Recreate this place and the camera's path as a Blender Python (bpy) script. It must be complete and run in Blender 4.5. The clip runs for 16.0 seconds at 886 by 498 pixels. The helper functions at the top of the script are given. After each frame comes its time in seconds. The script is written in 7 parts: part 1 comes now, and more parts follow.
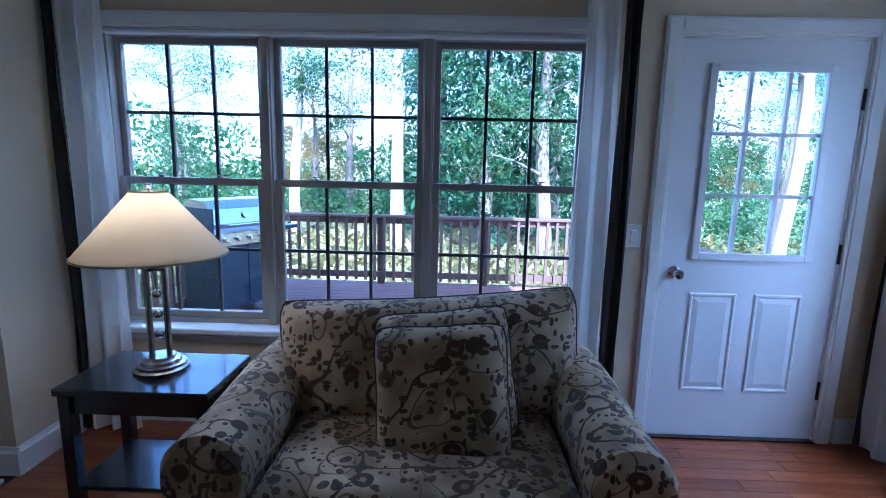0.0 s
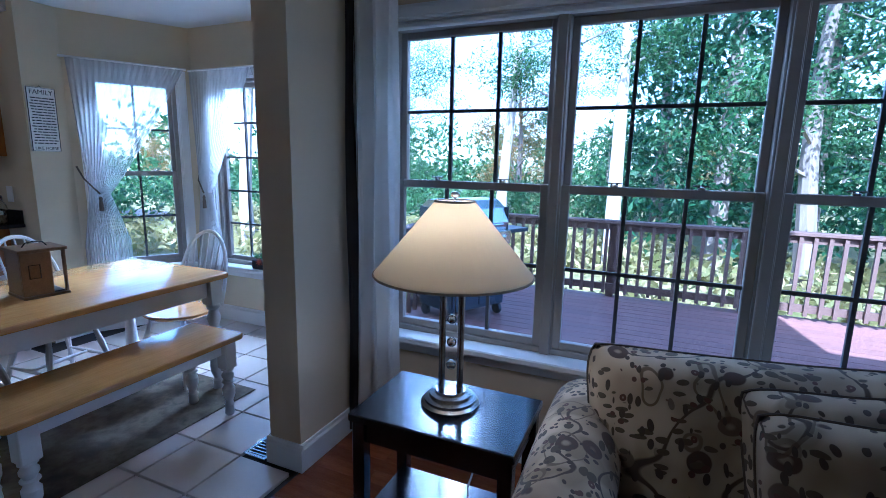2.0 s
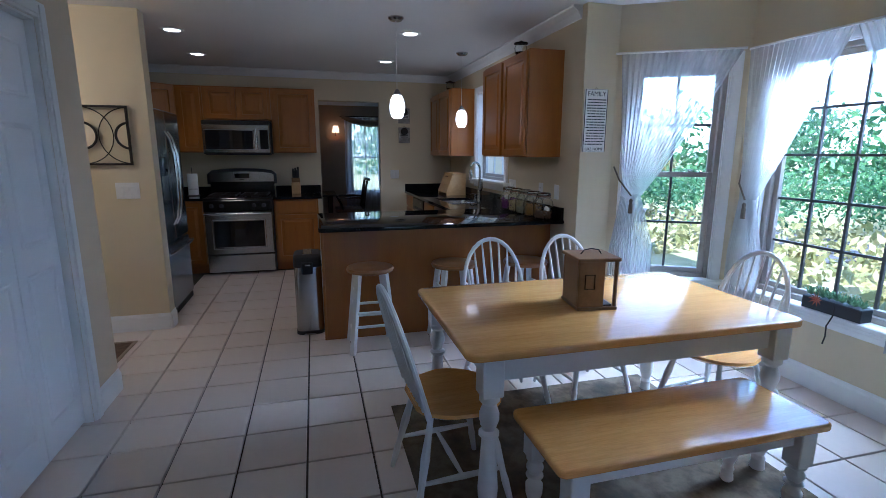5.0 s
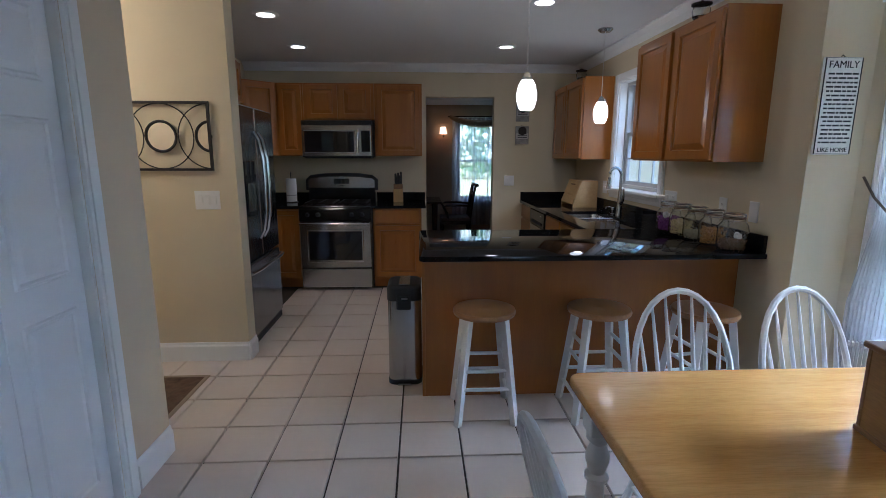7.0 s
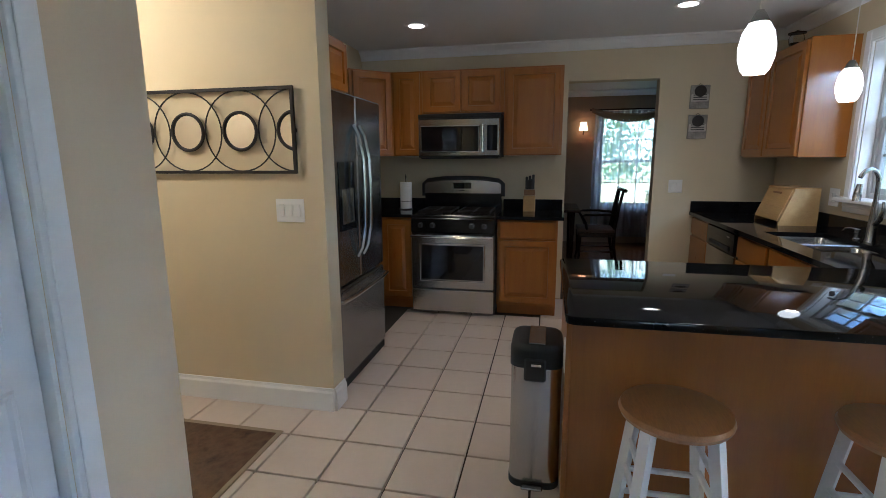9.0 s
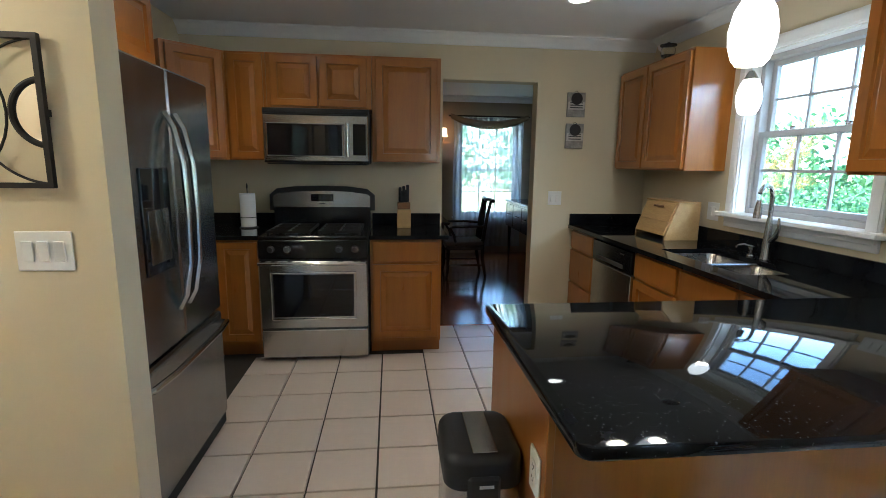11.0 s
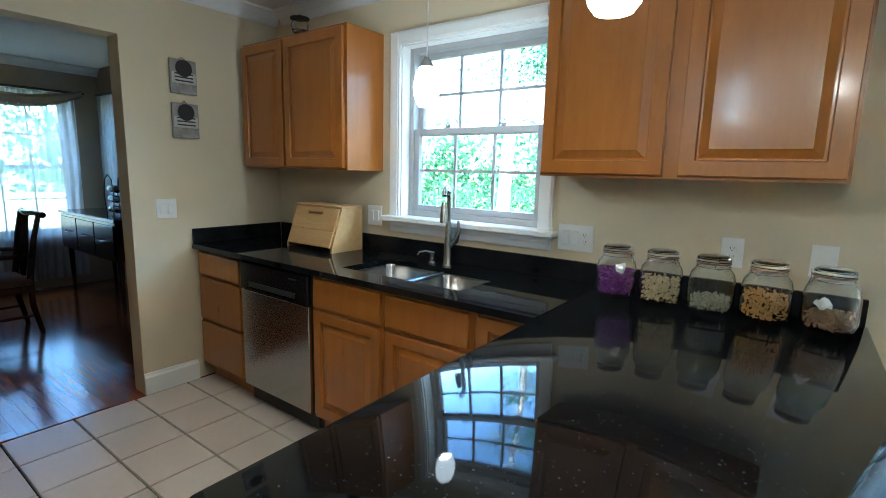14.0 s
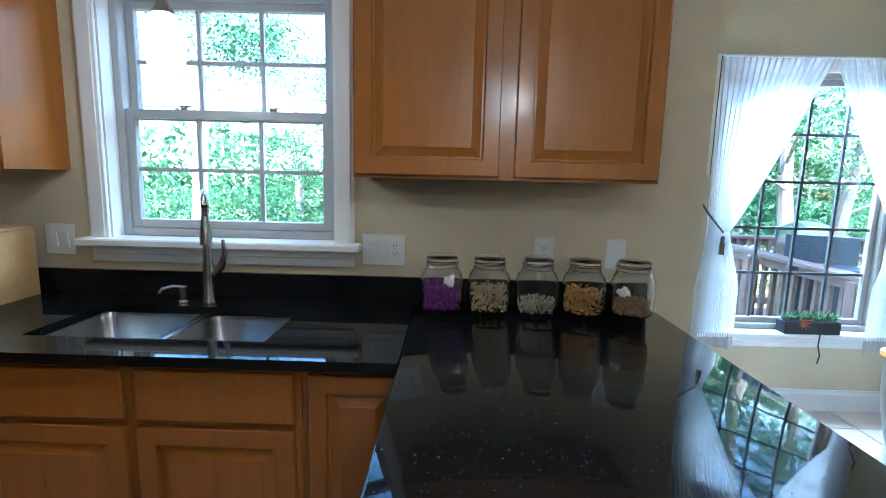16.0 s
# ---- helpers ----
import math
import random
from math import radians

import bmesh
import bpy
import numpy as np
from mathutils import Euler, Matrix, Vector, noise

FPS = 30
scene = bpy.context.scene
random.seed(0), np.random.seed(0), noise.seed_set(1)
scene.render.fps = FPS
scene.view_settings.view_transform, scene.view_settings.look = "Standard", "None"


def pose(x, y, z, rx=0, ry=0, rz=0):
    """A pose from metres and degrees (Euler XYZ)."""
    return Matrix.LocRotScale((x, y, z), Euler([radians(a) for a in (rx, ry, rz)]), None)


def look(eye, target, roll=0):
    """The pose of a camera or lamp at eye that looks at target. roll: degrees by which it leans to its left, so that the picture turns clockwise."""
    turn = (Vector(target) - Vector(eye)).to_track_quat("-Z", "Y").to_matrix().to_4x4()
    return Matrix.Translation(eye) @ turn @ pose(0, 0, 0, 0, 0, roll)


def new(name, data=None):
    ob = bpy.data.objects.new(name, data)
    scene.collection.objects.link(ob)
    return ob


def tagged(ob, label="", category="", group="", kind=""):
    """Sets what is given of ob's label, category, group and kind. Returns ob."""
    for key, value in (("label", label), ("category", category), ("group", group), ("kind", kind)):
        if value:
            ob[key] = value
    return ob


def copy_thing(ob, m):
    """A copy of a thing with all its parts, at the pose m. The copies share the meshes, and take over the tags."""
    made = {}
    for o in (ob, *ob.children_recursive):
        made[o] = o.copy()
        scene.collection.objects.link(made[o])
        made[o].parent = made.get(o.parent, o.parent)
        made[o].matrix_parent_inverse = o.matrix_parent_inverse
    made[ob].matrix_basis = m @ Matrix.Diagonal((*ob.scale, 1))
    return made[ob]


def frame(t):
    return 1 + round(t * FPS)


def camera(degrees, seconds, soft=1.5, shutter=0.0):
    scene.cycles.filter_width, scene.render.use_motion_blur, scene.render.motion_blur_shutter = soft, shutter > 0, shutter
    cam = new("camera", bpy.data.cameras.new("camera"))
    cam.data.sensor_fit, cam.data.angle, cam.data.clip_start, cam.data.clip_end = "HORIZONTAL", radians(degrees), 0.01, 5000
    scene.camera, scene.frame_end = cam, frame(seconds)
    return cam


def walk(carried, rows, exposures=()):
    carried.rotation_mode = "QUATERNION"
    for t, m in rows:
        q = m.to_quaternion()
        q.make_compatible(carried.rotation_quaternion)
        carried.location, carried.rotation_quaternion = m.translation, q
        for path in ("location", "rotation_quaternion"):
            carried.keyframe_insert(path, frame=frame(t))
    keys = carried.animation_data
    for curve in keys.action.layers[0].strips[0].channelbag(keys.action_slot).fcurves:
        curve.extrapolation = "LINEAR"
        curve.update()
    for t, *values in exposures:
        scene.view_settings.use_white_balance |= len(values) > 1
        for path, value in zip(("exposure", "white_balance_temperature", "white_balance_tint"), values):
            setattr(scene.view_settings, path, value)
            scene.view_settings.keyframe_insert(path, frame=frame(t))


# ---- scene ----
cam = camera(85.0, 16.0, soft=0.7)
# seconds, eye x y z, yaw to the left of +y, pitch up, roll
PATH = [
    (0.0, -1.771, 0.618, 1.420, 1.27, -9.49, 1.31),
    (0.5, -1.906, 0.825, 1.421, 2.58, -9.55, 1.38),
    (1.0, -2.027, 0.945, 1.428, 10.72, -9.73, 1.36),
    (1.5, -2.166, 0.969, 1.432, 18.66, -10.09, 1.32),
    (2.0, -2.321, 0.968, 1.433, 23.64, -10.24, 1.19),
    (2.5, -2.439, 1.021, 1.427, 31.37, -10.59, 0.96),
    (3.0, -2.563, 1.109, 1.430, 44.34, -10.64, 0.69),
    (3.5, -2.668, 1.151, 1.419, 55.81, -10.76, 0.51),
    (4.0, -2.825, 1.134, 1.413, 65.20, -10.91, 0.36),
    (4.5, -3.003, 1.090, 1.429, 71.46, -10.96, 0.24),
    (4.7, -3.065, 1.082, 1.434, 72.95, -11.07, 0.20),
    (6.8, -4.023, 1.098, 1.437, 86.72, -10.82, 0.04),
    (7.0, -4.125, 1.100, 1.437, 87.25, -10.86, 0.07),
    (7.5, -4.401, 1.115, 1.430, 92.65, -10.94, -0.12),
    (8.0, -4.635, 1.115, 1.425, 100.85, -10.62, -0.27),
    (8.2, -4.727, 1.102, 1.421, 102.57, -10.61, -0.40),
    (10.3, -5.619, 0.852, 1.412, 97.10, -10.22, 0.47),
    (10.5, -5.685, 0.815, 1.418, 93.69, -10.22, 0.75),
    (11.0, -5.847, 0.748, 1.429, 83.82, -9.95, 0.80),
    (11.5, -6.005, 0.763, 1.421, 78.51, -9.93, 0.76),
    (12.0, -6.179, 0.782, 1.428, 72.43, -9.67, 1.08),
    (12.5, -6.343, 0.772, 1.428, 66.42, -9.72, 1.20),
    (13.0, -6.504, 0.728, 1.429, 50.93, -9.44, 1.35),
    (13.5, -6.670, 0.753, 1.412, 43.32, -9.56, 1.23),
    (14.0, -6.867, 0.800, 1.417, 36.31, -9.17, 1.42),
    (14.5, -7.033, 0.831, 1.412, 30.23, -9.12, 1.38),
    (15.0, -7.208, 0.851, 1.411, 17.22, -8.67, 1.45),
    (15.5, -7.345, 0.950, 1.402, 8.47, -8.98, 1.37),
    (16.0, -7.443, 1.077, 1.418, 0.75, -8.56, 1.38),
]
# seconds, stops, kelvin, tint
EXPOSURES = [(0.0, 2.7, 4200, 17), (1.5, 2.6, 4150, 16), (2.5, 2.35, 4250, 16), (3.5, 2.45, 4250, 16), (4.5, 2.8, 4450, 15), (7.0, 3.2, 4850, 13), (8.0, 3.4, 4900, 11), (10.5, 3.95, 5050, 4), (12.5, 4.3, 4650, -3), (14.0, 4.35, 4600, -3), (15.0, 4.2, 4600, 1), (15.5, 4.0, 4600, 2), (16.0, 3.85, 4550, 3)]


def aim(x, y, z, yaw, pitch, roll):
    a, b = radians(yaw), radians(pitch)
    way = Vector((-math.sin(a) * math.cos(b), math.cos(a) * math.cos(b), math.sin(b)))
    return look((x, y, z), Vector((x, y, z)) + 2 * way, roll)


walk(cam, [(t, aim(*row)) for t, *row in PATH], EXPOSURES)

# ---- sky, sun and lamps ----
SUN = Vector((0.15, -0.80, 0.85)).normalized()
world = bpy.data.worlds.new("sky")
scene.world = world
world.use_nodes = True
wn = world.node_tree
sky = wn.nodes.new("ShaderNodeTexSky")
sky.sky_type, sky.sun_disc = "NISHITA", False
sky.sun_elevation, sky.sun_rotation = math.asin(SUN.z), math.atan2(SUN.x, SUN.y)
wn.links.new(sky.outputs[0], wn.nodes["Background"].inputs[0])
wn.nodes["Background"].inputs[1].default_value = 0.15
sun = new("sun", bpy.data.lights.new("sun", "SUN"))
sun.data.energy, sun.data.angle, sun.data.color = 4.0, radians(0.6), (1.0, 0.95, 0.86)
sun.matrix_world = look((0, 0, 30), Vector((0, 0, 30)) - SUN)


def sky_lamp(place, target, w, h, power, spread=180):
    """Area lamp added above and outside a window, standing in for skylight."""
    lamp = new("window_skylight", bpy.data.lights.new("window_skylight", "AREA"))
    lamp.data.shape, lamp.data.size, lamp.data.size_y = "RECTANGLE", w, h
    lamp.data.energy, lamp.data.color, lamp.data.spread = power, (0.80, 0.91, 1.0), radians(spread)
    lamp.matrix_world = look(place, target)


sky_lamp((-5.30, 4.62, 2.75), (-5.34, 1.2, 0.6), 1.1, 0.7, 14.0)
# added fill lamp well out from the bay, aimed at the dining floor
sky_lamp((-5.20, 6.60, 3.55), (-5.25, 1.0, 0.4), 1.6, 0.8, 11.0, 48)
sky_lamp((-6.75, 4.12, 2.75), (-5.0, 3.0, 0.4), 0.6, 0.7, 11.0)
sky_lamp((-2.33, 3.66, 2.75), (-2.33, 0.8, 0.6), 2.3, 0.6, 6.2)
sky_lamp((1.00, 2.25, 2.62), (-4.2, 1.2, 0.6), 1.0, 0.6, 20.0)
sky_lamp((-8.39, 3.55, 2.70), (-8.39, 1.0, 0.4), 0.9, 0.6, 0.5)
sky_lamp((-14.0, 2.30, 2.70), (-11.5, 2.0, 0.3), 0.9, 0.6, 2.2)
WARM = (1.0, 0.72, 0.42)


def bulb(name, place, power, radius, color=WARM, spot=0):
    lamp = new(name, bpy.data.lights.new(name, "SPOT" if spot else "POINT"))
    lamp.data.energy, lamp.data.shadow_soft_size, lamp.data.color = power, radius, color
    if spot:
        lamp.data.spot_size, lamp.data.spot_blend = radians(spot), 0.6
    lamp.matrix_world = pose(*place)
    return lamp


DOWNLIGHTS = [(-8.06, -0.04), (-9.14, -0.065), (-9.04, 1.945), (-7.66, 1.965)]
for dx, dy in DOWNLIGHTS:
    bulb("downlight_bulb", (dx, dy, 2.46), 1.2, 0.05, spot=104)
bulb("hall_bulb", (-6.70, -1.35, 2.26), 2.1, 0.06, (1.0, 0.80, 0.56))
for dx, dy in ((-7.19, 1.76), (-8.35, 2.655)):
    bulb("pendant_bulb", (dx, dy, 1.75), 0.28, 0.05, (1.0, 0.85, 0.68))
bulb("table_lamp_bulb", (-2.905, 2.39, 1.20), 0.55, 0.05, (1.0, 0.88, 0.70))

# ---- materials ----
MATS = {}


def shader(name):
    m = bpy.data.materials.new(name)
    m.use_nodes = True
    nt = m.node_tree
    b = nt.nodes["Principled BSDF"]
    co = nt.nodes.new("ShaderNodeTexCoord").outputs["Object"]
    MATS[name] = m
    return m, nt, b, co


def node(nt, kind, **kw):
    n = nt.nodes.new("ShaderNode" + kind)
    for k, v in kw.items():
        n.inputs[k.replace("_", " ")].default_value = v
    return n


def tone(nt, fac, stops):
    r = nt.nodes.new("ShaderNodeValToRGB")
    e = r.color_ramp.elements
    while len(e) < len(stops):
        e.new(0.5)
    for k, (at, c) in zip(e, stops):
        k.position, k.color = at, (*c, 1)
    nt.links.new(fac, r.inputs[0])
    return r.outputs[0]


def mixed(nt, fac, a, b, how="MIX"):
    n = nt.nodes.new("ShaderNodeMix")
    n.data_type, n.blend_type = "RGBA", how
    for i, v in ((0, fac), (6, a), (7, b)):
        if isinstance(v, (int, float)):
            n.inputs[i].default_value = v
        elif isinstance(v, tuple):
            n.inputs[i].default_value = (*v, 1)
        else:
            nt.links.new(v, n.inputs[i])
    return n.outputs[2]


def bumped(nt, b, height, strength, distance=0.002):
    n = node(nt, "Bump", Strength=strength, Distance=distance)
    nt.links.new(height, n.inputs["Height"])
    nt.links.new(n.outputs[0], b.inputs["Normal"])


def stretched(nt, co, scale):
    n = nt.nodes.new("ShaderNodeMapping")
    n.inputs["Scale"].default_value = scale
    nt.links.new(co, n.inputs[0])
    return n.outputs[0]


def noise_of(nt, co, scale, detail=4.0, rough=0.55):
    n = node(nt, "TexNoise", Scale=scale, Detail=detail, Roughness=rough)
    nt.links.new(co, n.inputs["Vector"])
    return n.outputs["Fac"]


def scaled(c, k):
    return tuple(min(1.0, v * k) for v in c)


def plain(name, c, rough=0.5, metal=0.0, var=0.10, scale=3.0, fine=90.0, bump=0.12, piece=0.0, coat=0.0, stretch=(1, 1, 1), emit=0.0, spec=0.5, rvar=1.0):
    """A painted, metal or stone surface with a coarse and a fine variation."""
    m, nt, b, co = shader(name)
    if piece:
        add = nt.nodes.new("ShaderNodeVectorMath")
        nt.links.new(co, add.inputs[0]), nt.links.new(nt.nodes.new("ShaderNodeObjectInfo").outputs["Location"], add.inputs[1])
        co = add.outputs[0]
    co = stretched(nt, co, stretch)
    big, small = noise_of(nt, co, scale), noise_of(nt, co, fine, 2)
    col = tone(nt, big, [(0.3, scaled(c, 1 - var)), (0.7, scaled(c, 1 + var * 0.6))])
    col = mixed(nt, 0.35, col, tone(nt, small, [(0.35, scaled(c, 1 - var)), (0.65, scaled(c, 1 + var * 0.5))]))
    if piece:
        info = nt.nodes.new("ShaderNodeObjectInfo").outputs["Random"]
        col = mixed(nt, 1.0, col, tone(nt, info, [(0.0, (1 - piece,) * 3), (1.0, (1.0,) * 3)]), "MULTIPLY")
    nt.links.new(col, b.inputs["Base Color"])
    ro = tone(nt, big, [(0.25, (max(0.02, rough * (1 - 0.18 * rvar)),) * 3), (0.75, (min(1, rough * (1 + 0.15 * rvar)),) * 3)])
    nt.links.new(ro, b.inputs["Roughness"])
    b.inputs["Metallic"].default_value = metal
    b.inputs["Coat Weight"].default_value = coat
    b.inputs["Coat Roughness"].default_value = 0.08
    b.inputs["Specular IOR Level"].default_value = spec
    if emit:
        b.inputs["Emission Color"].default_value = (*c, 1)
        b.inputs["Emission Strength"].default_value = emit
    if bump:
        bumped(nt, b, small, bump)
    return m


def wood(name, dark, light, rough=0.35, along=(1, 12, 12), scale=3.0, coat=0.2, piece=0.0, pores=0.25):
    m, nt, b, co = shader(name)
    v = stretched(nt, co, along)
    grain, fine, blot = noise_of(nt, v, scale, 8, 0.65), noise_of(nt, v, scale * 9, 3), noise_of(nt, co, 1.7, 2)
    col = tone(nt, grain, [(0.28, dark), (0.5, tuple((p + q) / 2 for p, q in zip(dark, light))), (0.72, light)])
    col = mixed(nt, pores, col, tone(nt, fine, [(0.35, scaled(dark, 0.7)), (0.6, light)]))
    col = mixed(nt, 0.5, col, tone(nt, blot, [(0.3, (0.75,) * 3), (0.7, (1.0,) * 3)]), "MULTIPLY")
    if piece:
        info = nt.nodes.new("ShaderNodeObjectInfo").outputs["Random"]
        col = mixed(nt, 1.0, col, tone(nt, info, [(0.0, (1 - piece,) * 3), (1.0, (1.0,) * 3)]), "MULTIPLY")
    nt.links.new(col, b.inputs["Base Color"])
    nt.links.new(tone(nt, grain, [(0.2, (rough * 0.8,) * 3), (0.8, (min(1, rough * 1.2),) * 3)]), b.inputs["Roughness"])
    b.inputs["Coat Weight"].default_value, b.inputs["Coat Roughness"].default_value = coat, 0.12
    bumped(nt, b, fine, 0.08, 0.001)
    return m


def glass(name, tint=(1, 1, 1), rough=0.0, ior=1.45):
    m, nt, b, co = shader(name)
    b.inputs["Base Color"].default_value = (*tint, 1)
    b.inputs["Roughness"].default_value, b.inputs["IOR"].default_value = rough, ior
    b.inputs["Transmission Weight"].default_value = 1.0
    return m


def cloth(name, c, through_amount=0.5, sheer=0.0, weave=240.0, var=0.08):
    """Curtain cloth that lets light through; sheer: how much of it is open weave."""
    m, nt, b, co = shader(name)
    big, fine = noise_of(nt, co, 4.0), noise_of(nt, stretched(nt, co, (1, 1, 0.25)), weave, 2)
    col = tone(nt, big, [(0.3, scaled(c, 1 - var)), (0.7, c)])
    nt.links.new(col, b.inputs["Base Color"])
    b.inputs["Roughness"].default_value = 0.9
    bumped(nt, b, fine, 0.2, 0.001)
    tr = node(nt, "BsdfTranslucent")
    nt.links.new(col, tr.inputs[0])
    mx = node(nt, "MixShader", Fac=through_amount)
    nt.links.new(b.outputs[0], mx.inputs[1]), nt.links.new(tr.outputs[0], mx.inputs[2])
    last = mx.outputs[0]
    if sheer:
        op, m2 = node(nt, "BsdfTransparent"), node(nt, "MixShader")
        nt.links.new(tone(nt, noise_of(nt, stretched(nt, co, (14, 14, 1)), 2.0, 3), [(0.3, (max(0, sheer - 0.08),) * 3), (0.7, (min(1, sheer + 0.06),) * 3)]), m2.inputs[0])
        nt.links.new(last, m2.inputs[1]), nt.links.new(op.outputs[0], m2.inputs[2])
        last = m2.outputs[0]
    nt.links.new(last, nt.nodes["Material Output"].inputs[0])
    return m


def granite():
    m, nt, b, co = shader("black_granite")
    v = node(nt, "TexVoronoi", Scale=120.0)
    nt.links.new(co, v.inputs["Vector"])
    v2 = node(nt, "TexVoronoi", Scale=38.0)
    nt.links.new(co, v2.inputs["Vector"])
    big = noise_of(nt, co, 5.0)
    col = tone(nt, big, [(0.3, (0.004, 0.004, 0.005)), (0.75, (0.014, 0.015, 0.016))])
    fleck = tone(nt, v.outputs["Distance"], [(0.14, (1, 1, 1)), (0.26, (0, 0, 0))])
    pick = tone(nt, v.outputs["Color"], [(0.72, (0, 0, 0)), (0.78, (1, 1, 1))])
    col = mixed(nt, mixed(nt, 1.0, fleck, pick, "MULTIPLY"), col, (0.085, 0.085, 0.08))
    fleck2 = tone(nt, v2.outputs["Distance"], [(0.06, (1, 1, 1)), (0.13, (0, 0, 0))])
    pick2 = tone(nt, v2.outputs["Color"], [(0.70, (0, 0, 0)), (0.75, (1, 1, 1))])
    col = mixed(nt, mixed(nt, 1.0, fleck2, pick2, "MULTIPLY"), col, (0.09, 0.085, 0.075))
    nt.links.new(col, b.inputs["Base Color"])
    nt.links.new(tone(nt, noise_of(nt, co, 60.0), [(0.3, (0.02,) * 3), (0.7, (0.055,) * 3)]), b.inputs["Roughness"])
    b.inputs["Specular IOR Level"].default_value = 0.19
    bumped(nt, b, noise_of(nt, co, 25.0), 0.05, 0.001)
    return m


def floral():
    """Tan upholstery with thin winding vines, dark blooms, small leaves and soft olive shading."""
    m, nt, b, co = shader("floral_upholstery")
    wob = node(nt, "TexNoise", Scale=7.0, Detail=1.0)
    nt.links.new(co, wob.inputs["Vector"])
    warp = mixed(nt, 0.05, co, wob.outputs["Color"], "ADD")
    col = tone(nt, noise_of(nt, co, 5.0, 2.0), [(0.36, (0.30, 0.215, 0.12)), (0.52, (0.46, 0.34, 0.20)), (0.66, (0.58, 0.44, 0.27))])
    cloud = tone(nt, noise_of(nt, stretched(nt, warp, (1.0, 1.0, 0.7)), 8.0, 1.0), [(0.55, (0, 0, 0)), (0.63, (0.75, 0.75, 0.75))])
    col = mixed(nt, cloud, col, (0.25, 0.18, 0.09))
    for scale, at, wide, ink in ((5.0, 0.50, 0.010, (0.085, 0.055, 0.030)), (7.0, 0.60, 0.009, (0.17, 0.115, 0.06))):
        line = tone(nt, noise_of(nt, stretched(nt, warp, (1.0, 1.15, 0.9)), scale, 0.0), [(at - wide - 0.004, (0, 0, 0)), (at - wide, (1, 1, 1)), (at + wide, (1, 1, 1)), (at + wide + 0.004, (0, 0, 0))])
        col = mixed(nt, line, col, ink)
    # rows: cells a metre, radius in cells, share left out, stretch, turn, ring, colour
    for scale, size, keep, pull, turn, ring, ink in (
        (10.0, 0.36, 0.50, (1.0, 1.0, 1.15), (0, 0, 0), 0.5, (0.085, 0.048, 0.026)),
        (19.0, 0.36, 0.45, (1.0, 1.0, 2.1), (0.2, 0.7, 0.1), 0.0, (0.10, 0.072, 0.036)),
        (21.0, 0.36, 0.46, (2.0, 2.0, 0.95), (0.1, 0.5, 0.4), 0.0, (0.075, 0.05, 0.03)),
        (26.0, 0.27, 0.60, (1.0, 1.0, 1.0), (0, 0, 0), 0.35, (0.11, 0.05, 0.03)),
    ):
        v = node(nt, "TexVoronoi", Scale=scale)
        far = node(nt, "Mapping")
        far.inputs["Location"].default_value = (scale * 1.7, scale * 0.3, 0)
        far.inputs["Rotation"].default_value, far.inputs["Scale"].default_value = turn, pull
        nt.links.new(warp, far.inputs[0]), nt.links.new(far.outputs[0], v.inputs["Vector"])
        spot = tone(nt, v.outputs["Distance"], [(size - 0.03, (1, 1, 1)), (size, (0, 0, 0))])
        pick = tone(nt, v.outputs["Color"], [(keep, (0, 0, 0)), (keep + 0.02, (1, 1, 1))])
        mask = mixed(nt, 1.0, spot, pick, "MULTIPLY")
        if ring:
            heart = tone(nt, v.outputs["Distance"], [(size * ring * 0.6, (0.35, 0.35, 0.35)), (size * ring, (1, 1, 1))])
            mask = mixed(nt, 1.0, mask, heart, "MULTIPLY")
        col = mixed(nt, mask, col, ink)
    nt.links.new(col, b.inputs["Base Color"])
    b.inputs["Roughness"].default_value = 0.95
    b.inputs["Sheen Weight"].default_value = 0.15
    bumped(nt, b, noise_of(nt, co, 420.0, 2), 0.25, 0.001)
    return m


def leafy(name, a, c):
    m, nt, b, co = shader(name)
    rnd = nt.nodes.new("ShaderNodeNewGeometry").outputs["Random Per Island"]
    col = tone(nt, rnd, [(0.0, a), (0.55, tuple((p + q) / 2 for p, q in zip(a, c))), (1.0, c)])
    nt.links.new(col, b.inputs["Base Color"])
    b.inputs["Roughness"].default_value = 0.55
    tr, mx = node(nt, "BsdfTranslucent"), node(nt, "MixShader", Fac=0.45)
    nt.links.new(col, tr.inputs[0])
    nt.links.new(b.outputs[0], mx.inputs[1]), nt.links.new(tr.outputs[0], mx.inputs[2])
    nt.links.new(mx.outputs[0], nt.nodes["Material Output"].inputs[0])
    return m


def blotched(name, colours, scale, rough=0.9, bump=0.3, second=6.0):
    m, nt, b, co = shader(name)
    f = noise_of(nt, co, scale, 6, 0.6)
    col = tone(nt, f, [(0.3 + 0.4 * i / (len(colours) - 1), c) for i, c in enumerate(colours)])
    col = mixed(nt, 0.4, col, tone(nt, noise_of(nt, co, scale * second, 3), [(0.35, colours[0]), (0.65, colours[-1])]))
    nt.links.new(col, b.inputs["Base Color"])
    b.inputs["Roughness"].default_value = rough
    bumped(nt, b, noise_of(nt, co, scale * second * 4, 2), bump, 0.004)
    return m


